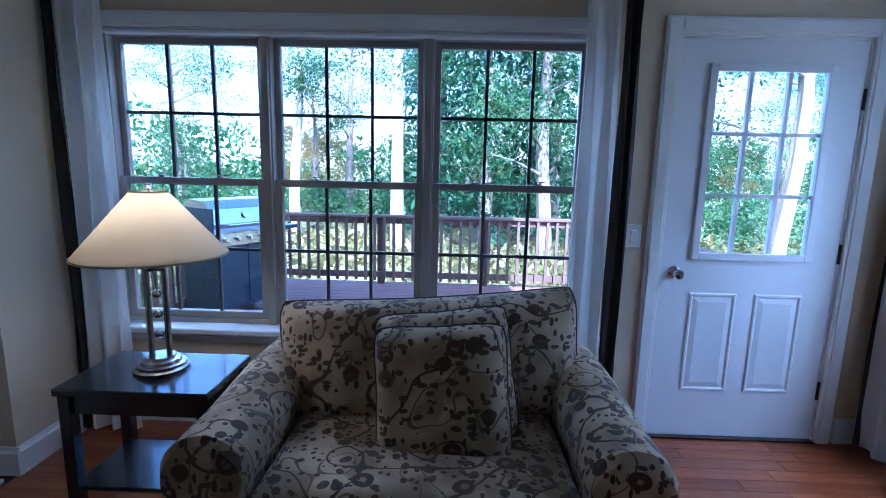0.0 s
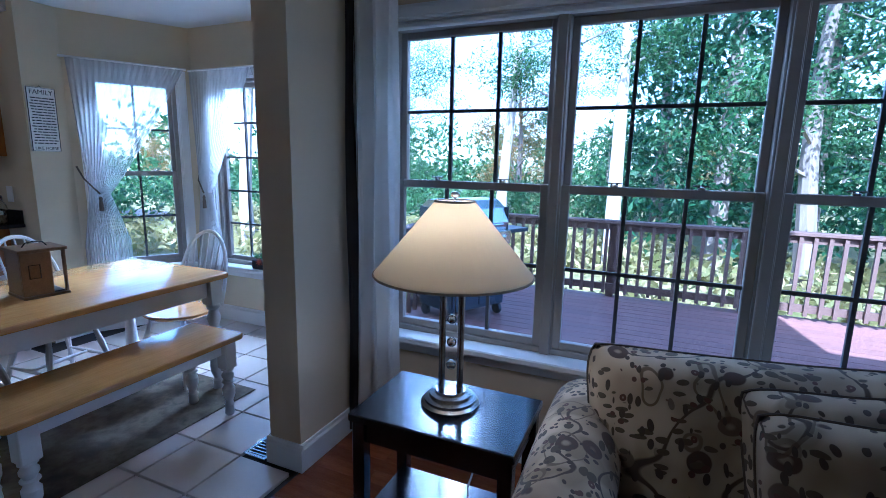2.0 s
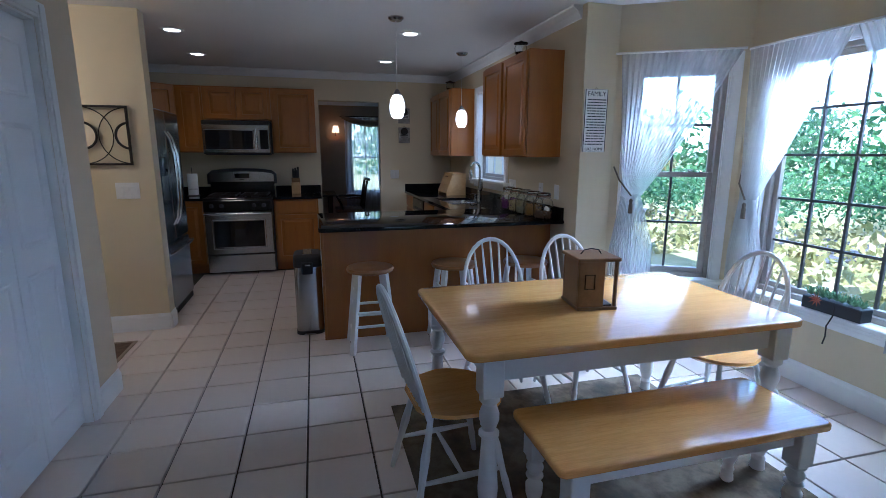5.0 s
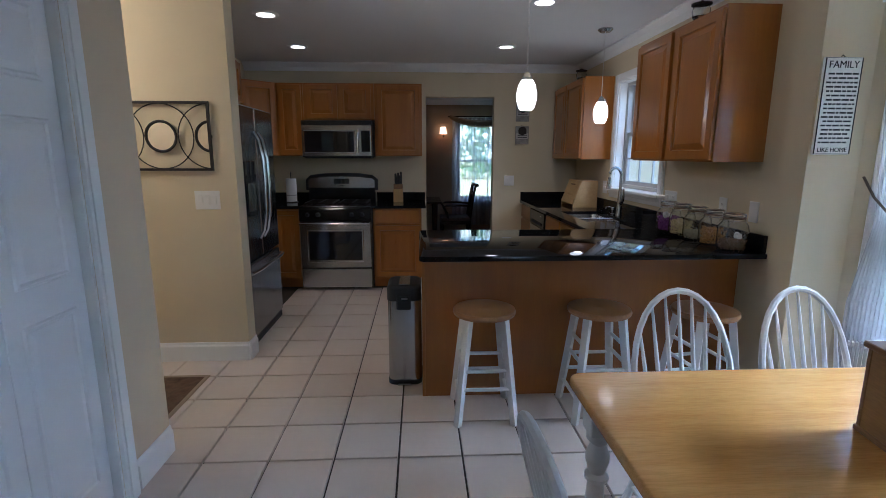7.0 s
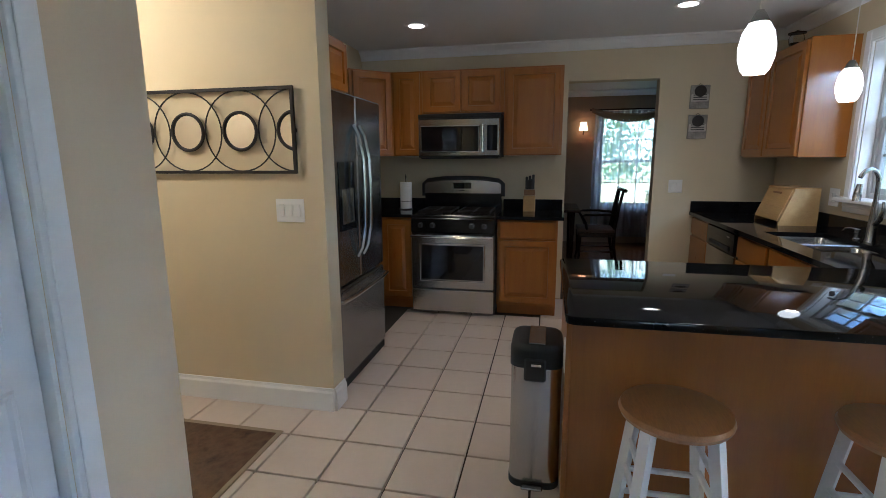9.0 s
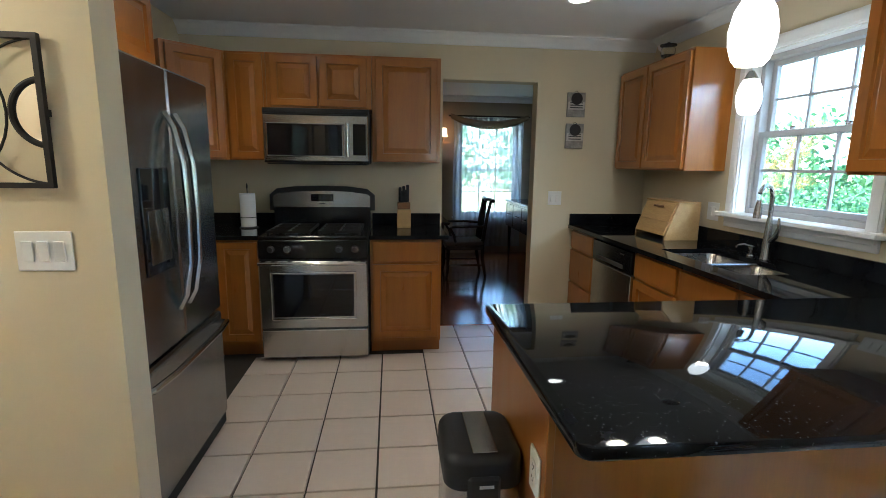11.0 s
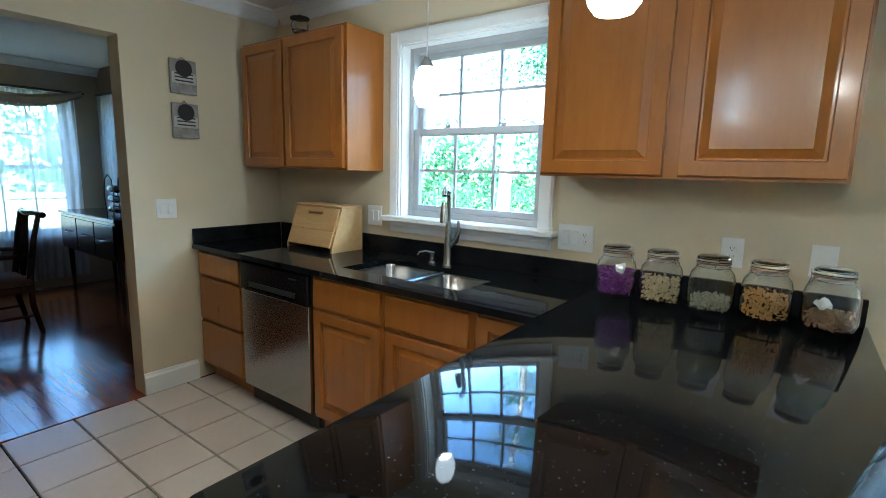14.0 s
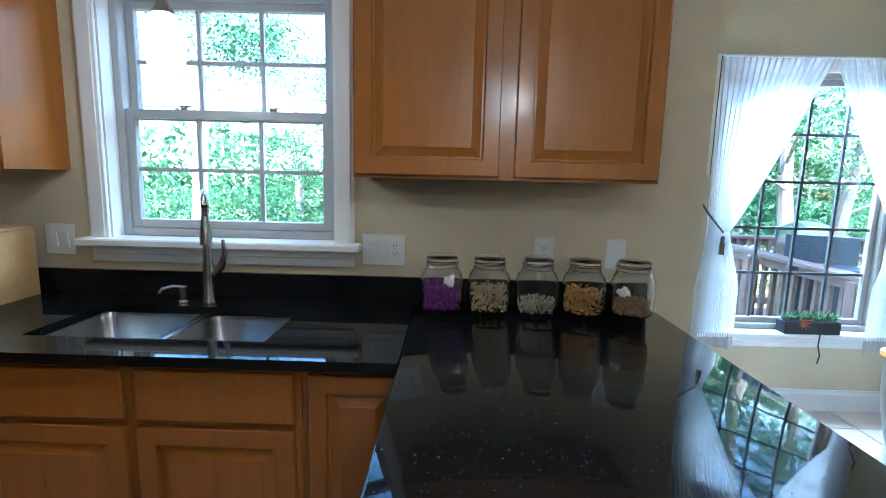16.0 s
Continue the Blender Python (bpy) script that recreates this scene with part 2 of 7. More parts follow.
WALL = plain("beige_wall_paint", (0.63, 0.54, 0.36), 0.75, var=0.04, fine=260, bump=0.10)
LIVING_WALL = plain("greige_wall_paint", (0.64, 0.53, 0.365), 0.75, var=0.04, fine=260, bump=0.10)
CEIL = plain("white_ceiling_paint", (0.74, 0.74, 0.72), 0.9, var=0.03, fine=200, bump=0.15)
TRIM = plain("white_trim_paint", (0.78, 0.78, 0.76), 0.35, var=0.03, fine=120, bump=0.05)
DOORW = plain("white_door_paint", (0.74, 0.75, 0.76), 0.4, var=0.03, fine=120, bump=0.06)
VINYL = plain("taupe_window_vinyl", (0.36, 0.325, 0.285), 0.45, var=0.05, fine=150, bump=0.05)
# white sashes drawn mid-grey: their backlit shade is put into the colour
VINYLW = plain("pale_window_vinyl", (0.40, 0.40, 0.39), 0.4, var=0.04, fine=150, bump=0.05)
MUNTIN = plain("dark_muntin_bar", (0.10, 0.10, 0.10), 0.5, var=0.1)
PANE = glass("window_glass")
MAPLE = wood("honey_maple", (0.31, 0.106, 0.010), (0.385, 0.145, 0.015), 0.32, (10, 10, 1), 2.2, 0.35, pores=0.10)
MAPLE_H = wood("honey_maple_panel", (0.28, 0.095, 0.010), (0.34, 0.125, 0.014), 0.38, (9, 9, 1), 1.6, 0.2, pores=0.10)
GRANITE = granite()
STEEL = plain("brushed_steel", (0.47, 0.465, 0.45), 0.21, 1.0, var=0.035, scale=1.0, fine=120, bump=0.03, stretch=(0.3, 0.3, 6), rvar=0.2)
STEEL_H = plain("brushed_steel_level", (0.54, 0.535, 0.52), 0.22, 1.0, var=0.035, scale=1.0, fine=120, bump=0.03, stretch=(6, 0.3, 0.3), rvar=0.2)
DARKSTEEL = plain("slate_steel", (0.33, 0.335, 0.34), 0.22, 1.0, var=0.12, scale=1.3, fine=160, bump=0.08, stretch=(9, 0.3, 0.3))
CHROME = plain("chrome", (0.70, 0.70, 0.70), 0.10, 1.0, var=0.04, bump=0.0)
NICKEL = plain("satin_nickel", (0.45, 0.44, 0.42), 0.25, 1.0, var=0.06, bump=0.03)
BLACK = plain("black_enamel", (0.010, 0.010, 0.011), 0.18, var=0.2, bump=0.03)
BLACKM = plain("matt_black", (0.018, 0.018, 0.019), 0.55, var=0.2, bump=0.15)
BLACKGLASS = plain("black_glass", (0.008, 0.008, 0.010), 0.04, var=0.1, bump=0.0)
IRON = plain("wrought_iron", (0.022, 0.018, 0.015), 0.6, 0.3, var=0.2, bump=0.3)
WHITEP = plain("white_chair_paint", (0.72, 0.72, 0.71), 0.35, var=0.05, fine=70, bump=0.10)
BUTCHER = wood("butcher_block", (0.62, 0.29, 0.062), (0.77, 0.42, 0.115), 0.22, (14, 1, 14), 2.0, 0.5)
SEATWOOD = wood("stool_seat_wood", (0.27, 0.12, 0.035), (0.38, 0.18, 0.06), 0.35, (1, 10, 10), 3.0, 0.3)
PALEWOOD = wood("pale_birch", (0.52, 0.31, 0.11), (0.64, 0.43, 0.18), 0.45, (1, 9, 9), 3.0, 0.1)
BOXWOOD = wood("brown_box_wood", (0.20, 0.10, 0.035), (0.31, 0.17, 0.07), 0.5, (1, 9, 9), 4.0, 0.1)
ESPRESSO = wood("espresso_wood", (0.006, 0.005, 0.006), (0.014, 0.011, 0.011), 0.22, (1, 9, 9), 4.0, 0.5)
MAHOGANY = wood("dark_mahogany", (0.018, 0.007, 0.004), (0.045, 0.018, 0.010), 0.25, (1, 9, 9), 4.0, 0.4)
CHERRY = wood("cherry_floor", (0.22, 0.052, 0.015), (0.37, 0.11, 0.036), 0.16, (1.2, 12, 12), 2.4, 0.35, piece=0.35)
TILE = plain("beige_floor_tile", (0.62, 0.53, 0.45), 0.30, var=0.035, scale=1.2, fine=30, bump=0.05, piece=0.05, rvar=0.3)
GROUT = plain("dark_grout", (0.038, 0.029, 0.022), 0.9, var=0.2, fine=120, bump=0.4)
FLORAL = floral()
WHITECLOTH = cloth("white_curtain_cloth", (0.84, 0.81, 0.76), 0.4)
DARKCLOTH = cloth("dark_curtain_cloth", (0.055, 0.042, 0.033), 0.05, var=0.2)
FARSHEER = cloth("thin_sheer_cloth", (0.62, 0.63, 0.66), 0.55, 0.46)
SHEER = cloth("white_sheer_cloth", (0.80, 0.80, 0.79), 0.70, 0.46)
CORD = plain("brown_cord", (0.13, 0.10, 0.07), 0.8, var=0.2, bump=0.3)
SHADE = cloth("cream_lamp_shade", (0.86, 0.75, 0.56), 0.6, var=0.03)
OPAL = plain("glowing_opal_glass", (1.0, 0.90, 0.78), 0.3, var=0.0, bump=0.0, emit=0.55)
LED = plain("glowing_lens", (1.0, 0.86, 0.68), 0.5, var=0.0, bump=0.0, emit=1.6)
SWITCHW = plain("white_switch_plastic", (0.76, 0.75, 0.72), 0.35, var=0.02, bump=0.0)
INK = plain("dark_lettering", (0.03, 0.03, 0.032), 0.7, var=0.2)
SIGN = plain("off_white_sign_board", (0.80, 0.79, 0.74), 0.7, var=0.12, scale=8)
PEWTER = plain("grey_plaque", (0.30, 0.28, 0.245), 0.6, var=0.4, scale=22, fine=80, bump=0.6)
PEWTERL = plain("pale_plaque_band", (0.50, 0.47, 0.42), 0.6, var=0.3, scale=22, fine=80, bump=0.4)
PAPER = plain("white_paper", (0.80, 0.80, 0.78), 0.9, var=0.03, fine=200, bump=0.2)
MIRROR = plain("mirror_silver", (0.85, 0.86, 0.86), 0.02, 1.0, var=0.0, bump=0.0)
JARGLASS = glass("jar_glass", (0.97, 0.99, 0.98), 0.0, 1.45)
RUG = blotched("camouflage_toned_rug", [(0.030, 0.022, 0.014), (0.10, 0.07, 0.04), (0.24, 0.18, 0.11), (0.06, 0.055, 0.025)], 6.0, second=1.6)
HALLRUG = blotched("brown_patterned_rug", [(0.04, 0.02, 0.012), (0.16, 0.10, 0.05), (0.09, 0.04, 0.02)], 9.0, second=3.0)
DECKWOOD = plain("stained_deck_boards", (0.24, 0.125, 0.10), 0.6, var=0.18, scale=3, fine=60, bump=0.3, stretch=(0.4, 5, 5), piece=0.2)
RAILWOOD = plain("weathered_rail_wood", (0.13, 0.08, 0.06), 0.7, var=0.2, scale=4, fine=60, bump=0.3)
GRILLBLUE = plain("slate_grill_enamel", (0.045, 0.06, 0.08), 0.35, 0.4, var=0.12, bump=0.08)
BARK = plain("grey_bark", (0.20, 0.17, 0.14), 0.9, var=0.35, scale=6, fine=40, bump=0.8, stretch=(1, 1, 0.3))
PALEBARK = plain("pale_sunlit_bark", (0.42, 0.38, 0.33), 0.85, var=0.25, scale=5, fine=40, bump=0.6, stretch=(1, 1, 0.3))
LEAF_A = leafy("maple_leaves", (0.018, 0.062, 0.022), (0.085, 0.18, 0.055))
LEAF_B = leafy("pine_needles", (0.014, 0.055, 0.025), (0.05, 0.14, 0.05))
LEAF_C = leafy("turning_leaves", (0.07, 0.13, 0.03), (0.34, 0.16, 0.05))
GRASS = blotched("dry_lawn", [(0.12, 0.13, 0.04), (0.20, 0.19, 0.07), (0.28, 0.24, 0.11)], 0.5, second=9.0)
SIDING = plain("house_siding", (0.55, 0.54, 0.50), 0.7, var=0.06)

# ---- building helpers ----
def box(bm, x0, x1, y0, y1, z0, z1, bevel=0.0, seg=1):
    vs = bmesh.ops.create_cube(bm, size=1.0)["verts"]
    bmesh.ops.scale(bm, vec=(x1 - x0, y1 - y0, z1 - z0), verts=vs)
    bmesh.ops.translate(bm, vec=((x0 + x1) / 2, (y0 + y1) / 2, (z0 + z1) / 2), verts=vs)
    if bevel:
        es = list({e for v in vs for e in v.link_edges})
        bmesh.ops.bevel(bm, geom=es, offset=bevel, segments=seg, profile=0.5, affect="EDGES")
    return bm


def boxes(*rows, bevel=0.0):
    bm = bmesh.new()
    for r in rows:
        box(bm, *r, bevel=bevel)
    return bm


def lathe(profile, seg=24, cap=True):
    """A turned shape about z from (radius, height) pairs, bottom to top."""
    bm = bmesh.new()
    rings = []
    for r, z in profile:
        rings.append([bm.verts.new((r * math.cos(2 * math.pi * i / seg), r * math.sin(2 * math.pi * i / seg), z)) for i in range(seg)])
    for a, b in zip(rings, rings[1:]):
        for i in range(seg):
            bm.faces.new((a[i], a[(i + 1) % seg], b[(i + 1) % seg], b[i]))
    if cap:
        bm.faces.new(rings[0][::-1]), bm.faces.new(rings[-1])
    return bm


def tube(points, radius, seg=10, closed=False, flat=1.0, radii=None):
    """A round bar along points; flat squashes it."""
    bm = bmesh.new()
    pts = [Vector(p) for p in points]
    n = len(pts)
    rings = []
    up = None
    for i, p in enumerate(pts):
        d = (pts[(i + 1) % n] - pts[i - 1]) if closed else (pts[min(i + 1, n - 1)] - pts[max(i - 1, 0)])
        d.normalize()
        if up is None:
            up = d.cross(Vector((0, 0, 1)) if abs(d.z) < 0.9 else Vector((1, 0, 0))).normalized()
        side = (up - d * up.dot(d)).normalized()
        up = side
        other = d.cross(side)
        r = radii[i] if radii else radius
        rings.append([bm.verts.new(p + r * (math.cos(2 * math.pi * k / seg) * side + flat * math.sin(2 * math.pi * k / seg) * other)) for k in range(seg)])
    for i in range(n if closed else n - 1):
        a, b = rings[i], rings[(i + 1) % n]
        for k in range(seg):
            bm.faces.new((a[k], a[(k + 1) % seg], b[(k + 1) % seg], b[k]))
    if not closed:
        bm.faces.new(rings[0][::-1]), bm.faces.new(rings[-1])
    return bm


def joined(*bms):
    out = bmesh.new()
    for b in bms:
        me = bpy.data.meshes.new("tmp")
        b.to_mesh(me)
        b.free()
        out.from_mesh(me)
        bpy.data.meshes.remove(me)
    return out


def moved(bm, m):
    bmesh.ops.transform(bm, matrix=m, verts=bm.verts)
    return bm


def mesh_ob(name, bm, material, smooth=False, angle=35):
    bmesh.ops.recalc_face_normals(bm, faces=bm.faces)
    me = bpy.data.meshes.new(name)
    bm.to_mesh(me)
    bm.free()
    me.materials.append(material)
    if smooth:
        me.shade_smooth()
        me.set_sharp_from_angle(angle=radians(angle))
    return new(name, me)


def part(name, bm, material, parent, label="", smooth=False, m=None):
    ob = mesh_ob(name, bm, material, smooth)
    ob.parent = parent
    if m is not None:
        ob.matrix_basis = m
    return tagged(ob, label) if label else ob


def again(ob, m, parent=None):
    """One more part on the same mesh."""
    o = new(ob.name.split(".")[0], ob.data)
    o.parent = parent or ob.parent
    o.matrix_basis = m
    return o


def thing(name, m, label, category, group="", kind=""):
    ob = new(name)
    ob.empty_display_size = 0.1
    ob.matrix_world = m
    return tagged(ob, label, category, group, kind)


def solid(name, bm, material, label, category, kind="", m=None, smooth=False, group=""):
    ob = mesh_ob(name, bm, material, smooth)
    if m is not None:
        ob.matrix_world = m
    return tagged(ob, label, category, group, kind)


def wall_with(length, thick, height, holes):
    """A wall along +x from 0, inner face at y=0, body towards +y, with holes (x0, x1, z0, z1) in order."""
    rows, x = [], 0.0
    for x0, x1, z0, z1 in holes:
        if x0 > x:
            rows.append((x, x0, 0, thick, 0, height))
        if z0 > 0:
            rows.append((x0, x1, 0, thick, 0, z0))
        if z1 < height:
            rows.append((x0, x1, 0, thick, z1, height))
        x = x1
    if x < length:
        rows.append((x, length, 0, thick, 0, height))
    return boxes(*rows)


def structure(name, bm, material, label, m=None, category="wall"):
    return solid(name, bm, material, label, category, "structure", m)


CH = 2.48  # ceiling height
TH = 0.14

# ---- walls: kitchen, dining bay, living room, hall, far dining room ----
# outer kitchen wall with the sink window; x from -10.14 to -6.52
structure("wall_north", wall_with(3.69, TH, CH, [(1.33, 2.24, 1.14, 2.12)]), WALL, "beige painted wall behind the sink with a window", pose(-10.14, 3.0, 0))
structure("wall_west", wall_with(5.0, TH, CH, [(1.18 + 0.95, 1.985 + 0.95, 0, 2.12)]), WALL, "beige painted wall with an open doorway", pose(-10.0, -0.95, 0, 0, 0, 90))
structure("wall_bay_return", boxes((0.14, 0.27, 0, TH, 0, CH)), WALL, "short beige wall beside the dining bay", pose(-6.45, 3.0, 0, 0, 0, 90))
BAY1 = math.degrees(math.atan2(0.75, 0.43))
structure("wall_bay_west", wall_with(0.8645, TH, CH, [(0.13, 0.75, 0.51, 2.06)]), WALL, "angled beige bay wall with a window", pose(-6.45, 3.27, 0, 0, 0, BAY1))
structure("wall_bay_north", wall_with(1.45, TH, CH, [(0.20, 1.25, 0.51, 2.07)]), WALL, "beige bay wall with a wide window", pose(-6.02, 4.02, 0))
structure("wall_bay_east", boxes((0, 0.8645, 0, TH, 0, CH)), WALL, "angled beige bay wall", pose(-4.57, 4.02, 0, 0, 0, -BAY1))
structure("wall_bay_corner", boxes((-4.14, -4.00, 3.0, 3.27, 0, CH), (-4.14, -3.90, 2.86, 3.0, 0, CH)), WALL, "beige wall between bay and living room")
structure("wall_stub", boxes((-3.90, -3.72, 2.575, 3.23, 0, CH)), LIVING_WALL, "beige wall end beside the wide opening")
# living room window wall, door wall, right wall, back wall
structure("wall_living_north", wall_with(2.74, TH, CH, [(0.164, 2.624, 0.56, 2.07)]), LIVING_WALL, "greige living room wall with a triple window", pose(-3.72, 3.09, 0))
DOORWALL = pose(-0.98, 3.09, 0)
structure("wall_living_door", wall_with(1.61, TH, CH, [(0.27, 1.18, 0, 2.075)]), LIVING_WALL, "greige wall with a white half-glazed door", DOORWALL)
structure("wall_living_east", wall_with(4.85, TH, CH, [(0.29, 1.39, 0.56, 2.07)]), LIVING_WALL, "greige living room wall with a window", pose(0.49, 3.09, 0, 0, 0, -90))
structure("wall_living_south", boxes((-3.90, 0.63, -1.9, -1.76, 0, CH)), LIVING_WALL, "plain greige living room back wall")
structure("wall_living_west", boxes((-3.90, -3.72, -1.76, -0.14, 0, CH)), LIVING_WALL, "plain greige wall beside the wide opening")
# closet wall and hall
structure("wall_closet", boxes((-6.36, -5.98, -0.28, -0.14, 0, CH), (-5.98, -4.46, -0.28, -0.14, 2.05, CH), (-4.46, -3.90, -0.28, -0.14, 0, CH), (-6.36, -6.22, -2.4, -0.28, 0, CH)), LIVING_WALL, "pale painted wall around the closet doors")
structure("wall_closet_back", boxes((-6.22, -3.90, -0.95, -0.85, 0, CH)), LIVING_WALL, "plain closet back wall")
structure("wall_hall", boxes((-7.595, -7.455, -1.50, -0.125, 0, CH), (-7.595, -7.455, -2.4, -1.50, 2.05, CH)), WALL, "beige hall wall with a round-mirror frame")
structure("wall_hall_end", boxes((-7.595, -6.22, -2.54, -2.40, 0, CH)), WALL, "plain beige hall end wall")
structure("wall_fridge_back", boxes((-10.0, -7.595, -0.95, -0.88, 0, CH)), WALL, "beige kitchen wall behind the fridge")
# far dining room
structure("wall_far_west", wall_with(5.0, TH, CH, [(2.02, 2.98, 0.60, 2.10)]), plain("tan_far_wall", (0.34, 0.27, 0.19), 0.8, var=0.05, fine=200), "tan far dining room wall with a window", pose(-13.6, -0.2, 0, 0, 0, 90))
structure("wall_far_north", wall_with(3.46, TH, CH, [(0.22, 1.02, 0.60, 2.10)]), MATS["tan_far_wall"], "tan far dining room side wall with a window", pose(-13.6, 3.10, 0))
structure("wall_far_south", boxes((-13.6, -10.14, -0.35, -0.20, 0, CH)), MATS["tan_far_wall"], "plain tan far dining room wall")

# ceilings, and an unseen volume above, sized to cast the deck's shadow
solid("ceiling", boxes((-13.74, 0.69, -2.54, 3.23, CH, CH + 0.12), (-6.62, -3.96, 3.23, 4.20, CH, CH + 0.12)), CEIL, "white painted ceiling", "ceiling", "structure")
solid("upper_storey", boxes((-13.9, -0.31, -6.0, 3.25, CH + 0.12, 5.6), (-0.31, 0.80, -6.0, 3.25, CH + 0.12, CH + 0.30)), SIDING, "unseen pale volume above the house that shades the deck", "house wall", "structure")
solid("subfloor", boxes((-13.74, 0.69, -2.54, 3.23, -0.30, -0.02), (-6.62, -3.96, 3.23, 4.20, -0.30, -0.02)), GROUT, "dark grout bed under the floor tiles", "floor", "structure")


# ---- trim ----
def board(name, length, height, depth, m, label, material=TRIM, category="baseboard"):
    """A run of trim along +x, standing off the wall towards -y, with a stepped top."""
    h = height
    prof = [(0, 0), (-depth, 0), (-depth, h * 0.80), (-depth * 0.55, h * 0.88), (-depth * 0.45, h), (0, h)]
    bm = bmesh.new()
    a = [bm.verts.new((0, y, z)) for y, z in prof]
    b = [bm.verts.new((length, y, z)) for y, z in prof]
    for i in range(len(prof)):
        j = (i + 1) % len(prof)
        bm.faces.new((a[i], a[j], b[j], b[i]))
    bm.faces.new(a[::-1]), bm.faces.new(b)
    return solid(name, bm, material, label, category, "structure", m)


BASE = "white painted baseboard along the wall"
for length, m in (
    (0.335, pose(-10.0, 1.985, 0, 0, 0, 90)), (0.27, pose(-6.45, 3.0, 0, 0, 0, 90)), (0.8645, pose(-6.45, 3.27, 0, 0, 0, BAY1)), (1.45, pose(-6.02, 4.02, 0)),
    (0.8645, pose(-4.57, 4.02, 0, 0, 0, -BAY1)), (0.41, pose(-4.14, 3.27, 0, 0, 0, -90)), (0.24, pose(-4.14, 2.86, 0)), (0.285, pose(-3.90, 2.86, 0, 0, 0, -90)),
    (0.212, pose(-3.916, 2.575, 0)), (0.515, pose(-3.72, 2.575, 0, 0, 0, 90)), (2.72, pose(-3.70, 3.09, 0)), (0.19, pose(-0.98, 3.09, 0)),
    (0.19, pose(0.30, 3.09, 0)), (4.85, pose(0.49, 3.09, 0, 0, 0, -90)),
    (0.29, pose(-6.07, -0.14, 0, 0, 0, 180)), (2.2, pose(-6.36, -0.14, 0, 0, 0, -90)), (1.375, pose(-7.455, -1.50, 0, 0, 0, 90)), (0.14, pose(-7.455, -0.125, 0, 0, 0, 180)),
    (0.48, pose(-3.90, -0.14, 0, 0, 0, 180)),
):
    board("baseboard", length, 0.135, 0.016, m, BASE)


def crown(length, m):
    prof = [(0, 0), (0, -0.09), (-0.012, -0.085), (-0.03, -0.05), (-0.06, -0.022), (-0.075, -0.015), (-0.075, 0)]
    bm = bmesh.new()
    a = [bm.verts.new((0, y, z)) for y, z in prof]
    b = [bm.verts.new((length, y, z)) for y, z in prof]
    for i in range(len(prof)):
        j = (i + 1) % len(prof)
        bm.faces.new((a[i], a[j], b[j], b[i]))
    bm.faces.new(a[::-1]), bm.faces.new(b)
    return solid("crown_molding", bm, TRIM, "white crown molding under the ceiling", "molding", "structure", m)


crown(3.88, pose(-10.0, -0.88, CH, 0, 0, 90))
crown(3.40, pose(-9.92, 3.0, CH))
crown(3.3, pose(-13.6, -0.2, CH, 0, 0, 90))


# ---- windows ----
def sash_parts(win, x0, x1, y, z0, z1, cols, rows, rail, material, bar=0.016, name="sash"):
    """A sash in the plane y with its bars and panes."""
    d = 0.018
    fr = boxes((x0, x0 + rail, y - d, y + d, z0, z1), (x1 - rail, x1, y - d, y + d, z0, z1), (x0 + rail, x1 - rail, y - d, y + d, z0, z0 + rail), (x0 + rail, x1 - rail, y - d, y + d, z1 - rail, z1), bevel=0.003)
    sash = part(name, fr, material, win)
    gx0, gx1, gz0, gz1 = x0 + rail, x1 - rail, z0 + rail, z1 - rail
    cw, rh = (gx1 - gx0) / cols, (gz1 - gz0) / rows
    for i in range(1, cols):
        x = gx0 + i * cw
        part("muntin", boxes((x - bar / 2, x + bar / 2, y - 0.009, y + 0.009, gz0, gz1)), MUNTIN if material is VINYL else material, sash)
    for j in range(1, rows):
        z = gz0 + j * rh
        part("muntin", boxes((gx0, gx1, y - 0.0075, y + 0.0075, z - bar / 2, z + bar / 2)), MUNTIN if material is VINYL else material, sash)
    for i in range(cols):
        for j in range(rows):
            p = part("pane", boxes((gx0 + i * cw, gx0 + (i + 1) * cw, y - 0.002, y + 0.002, gz0 + j * rh, gz0 + (j + 1) * rh)), PANE, sash)
            p.visible_shadow = False
    return sash


def hung_window(name, m, w, z0, z1, cols, rows, material, label, meet=0.5, set_back=0.07, fixed=False, rim=0.035):
    """A window in its hole along +x from 0 to w, wall's inner face at y=0. Double-hung, or one fixed sash."""
    win = thing(name, m, label, "window", kind="structure")
    f = rim
    part("window_frame", boxes((0, f, set_back - 0.03, 0.13, z0, z1), (w - f, w, set_back - 0.03, 0.13, z0, z1), (f, w - f, set_back - 0.03, 0.13, z1 - f, z1), (f, w - f, set_back - 0.03, 0.13, z0, z0 + f), bevel=0.003), material, win)
    if fixed:
        sash_parts(win, f, w - f, set_back + 0.02, z0 + f, z1 - f, cols, rows, 0.035, material)
        return win
    zm = z0 + (z1 - z0) * meet
    sash_parts(win, f, w - f, set_back + 0.04, zm - 0.02, z1 - f, cols, rows, 0.032, material, name="upper_sash")
    low = sash_parts(win, f, w - f, set_back, z0 + f, zm + 0.02, cols, rows, 0.036, material, name="lower_sash")
    for x in (w * 0.3, w * 0.7):
        part("sash_lock", joined(lathe([(0.016, 0), (0.016, 0.010), (0.009, 0.014)], 12), boxes((-0.03, 0.03, -0.008, 0.004, 0.012, 0.018), bevel=0.002)), NICKEL, low, m=pose(x, set_back - 0.004, zm + 0.02))
    return win


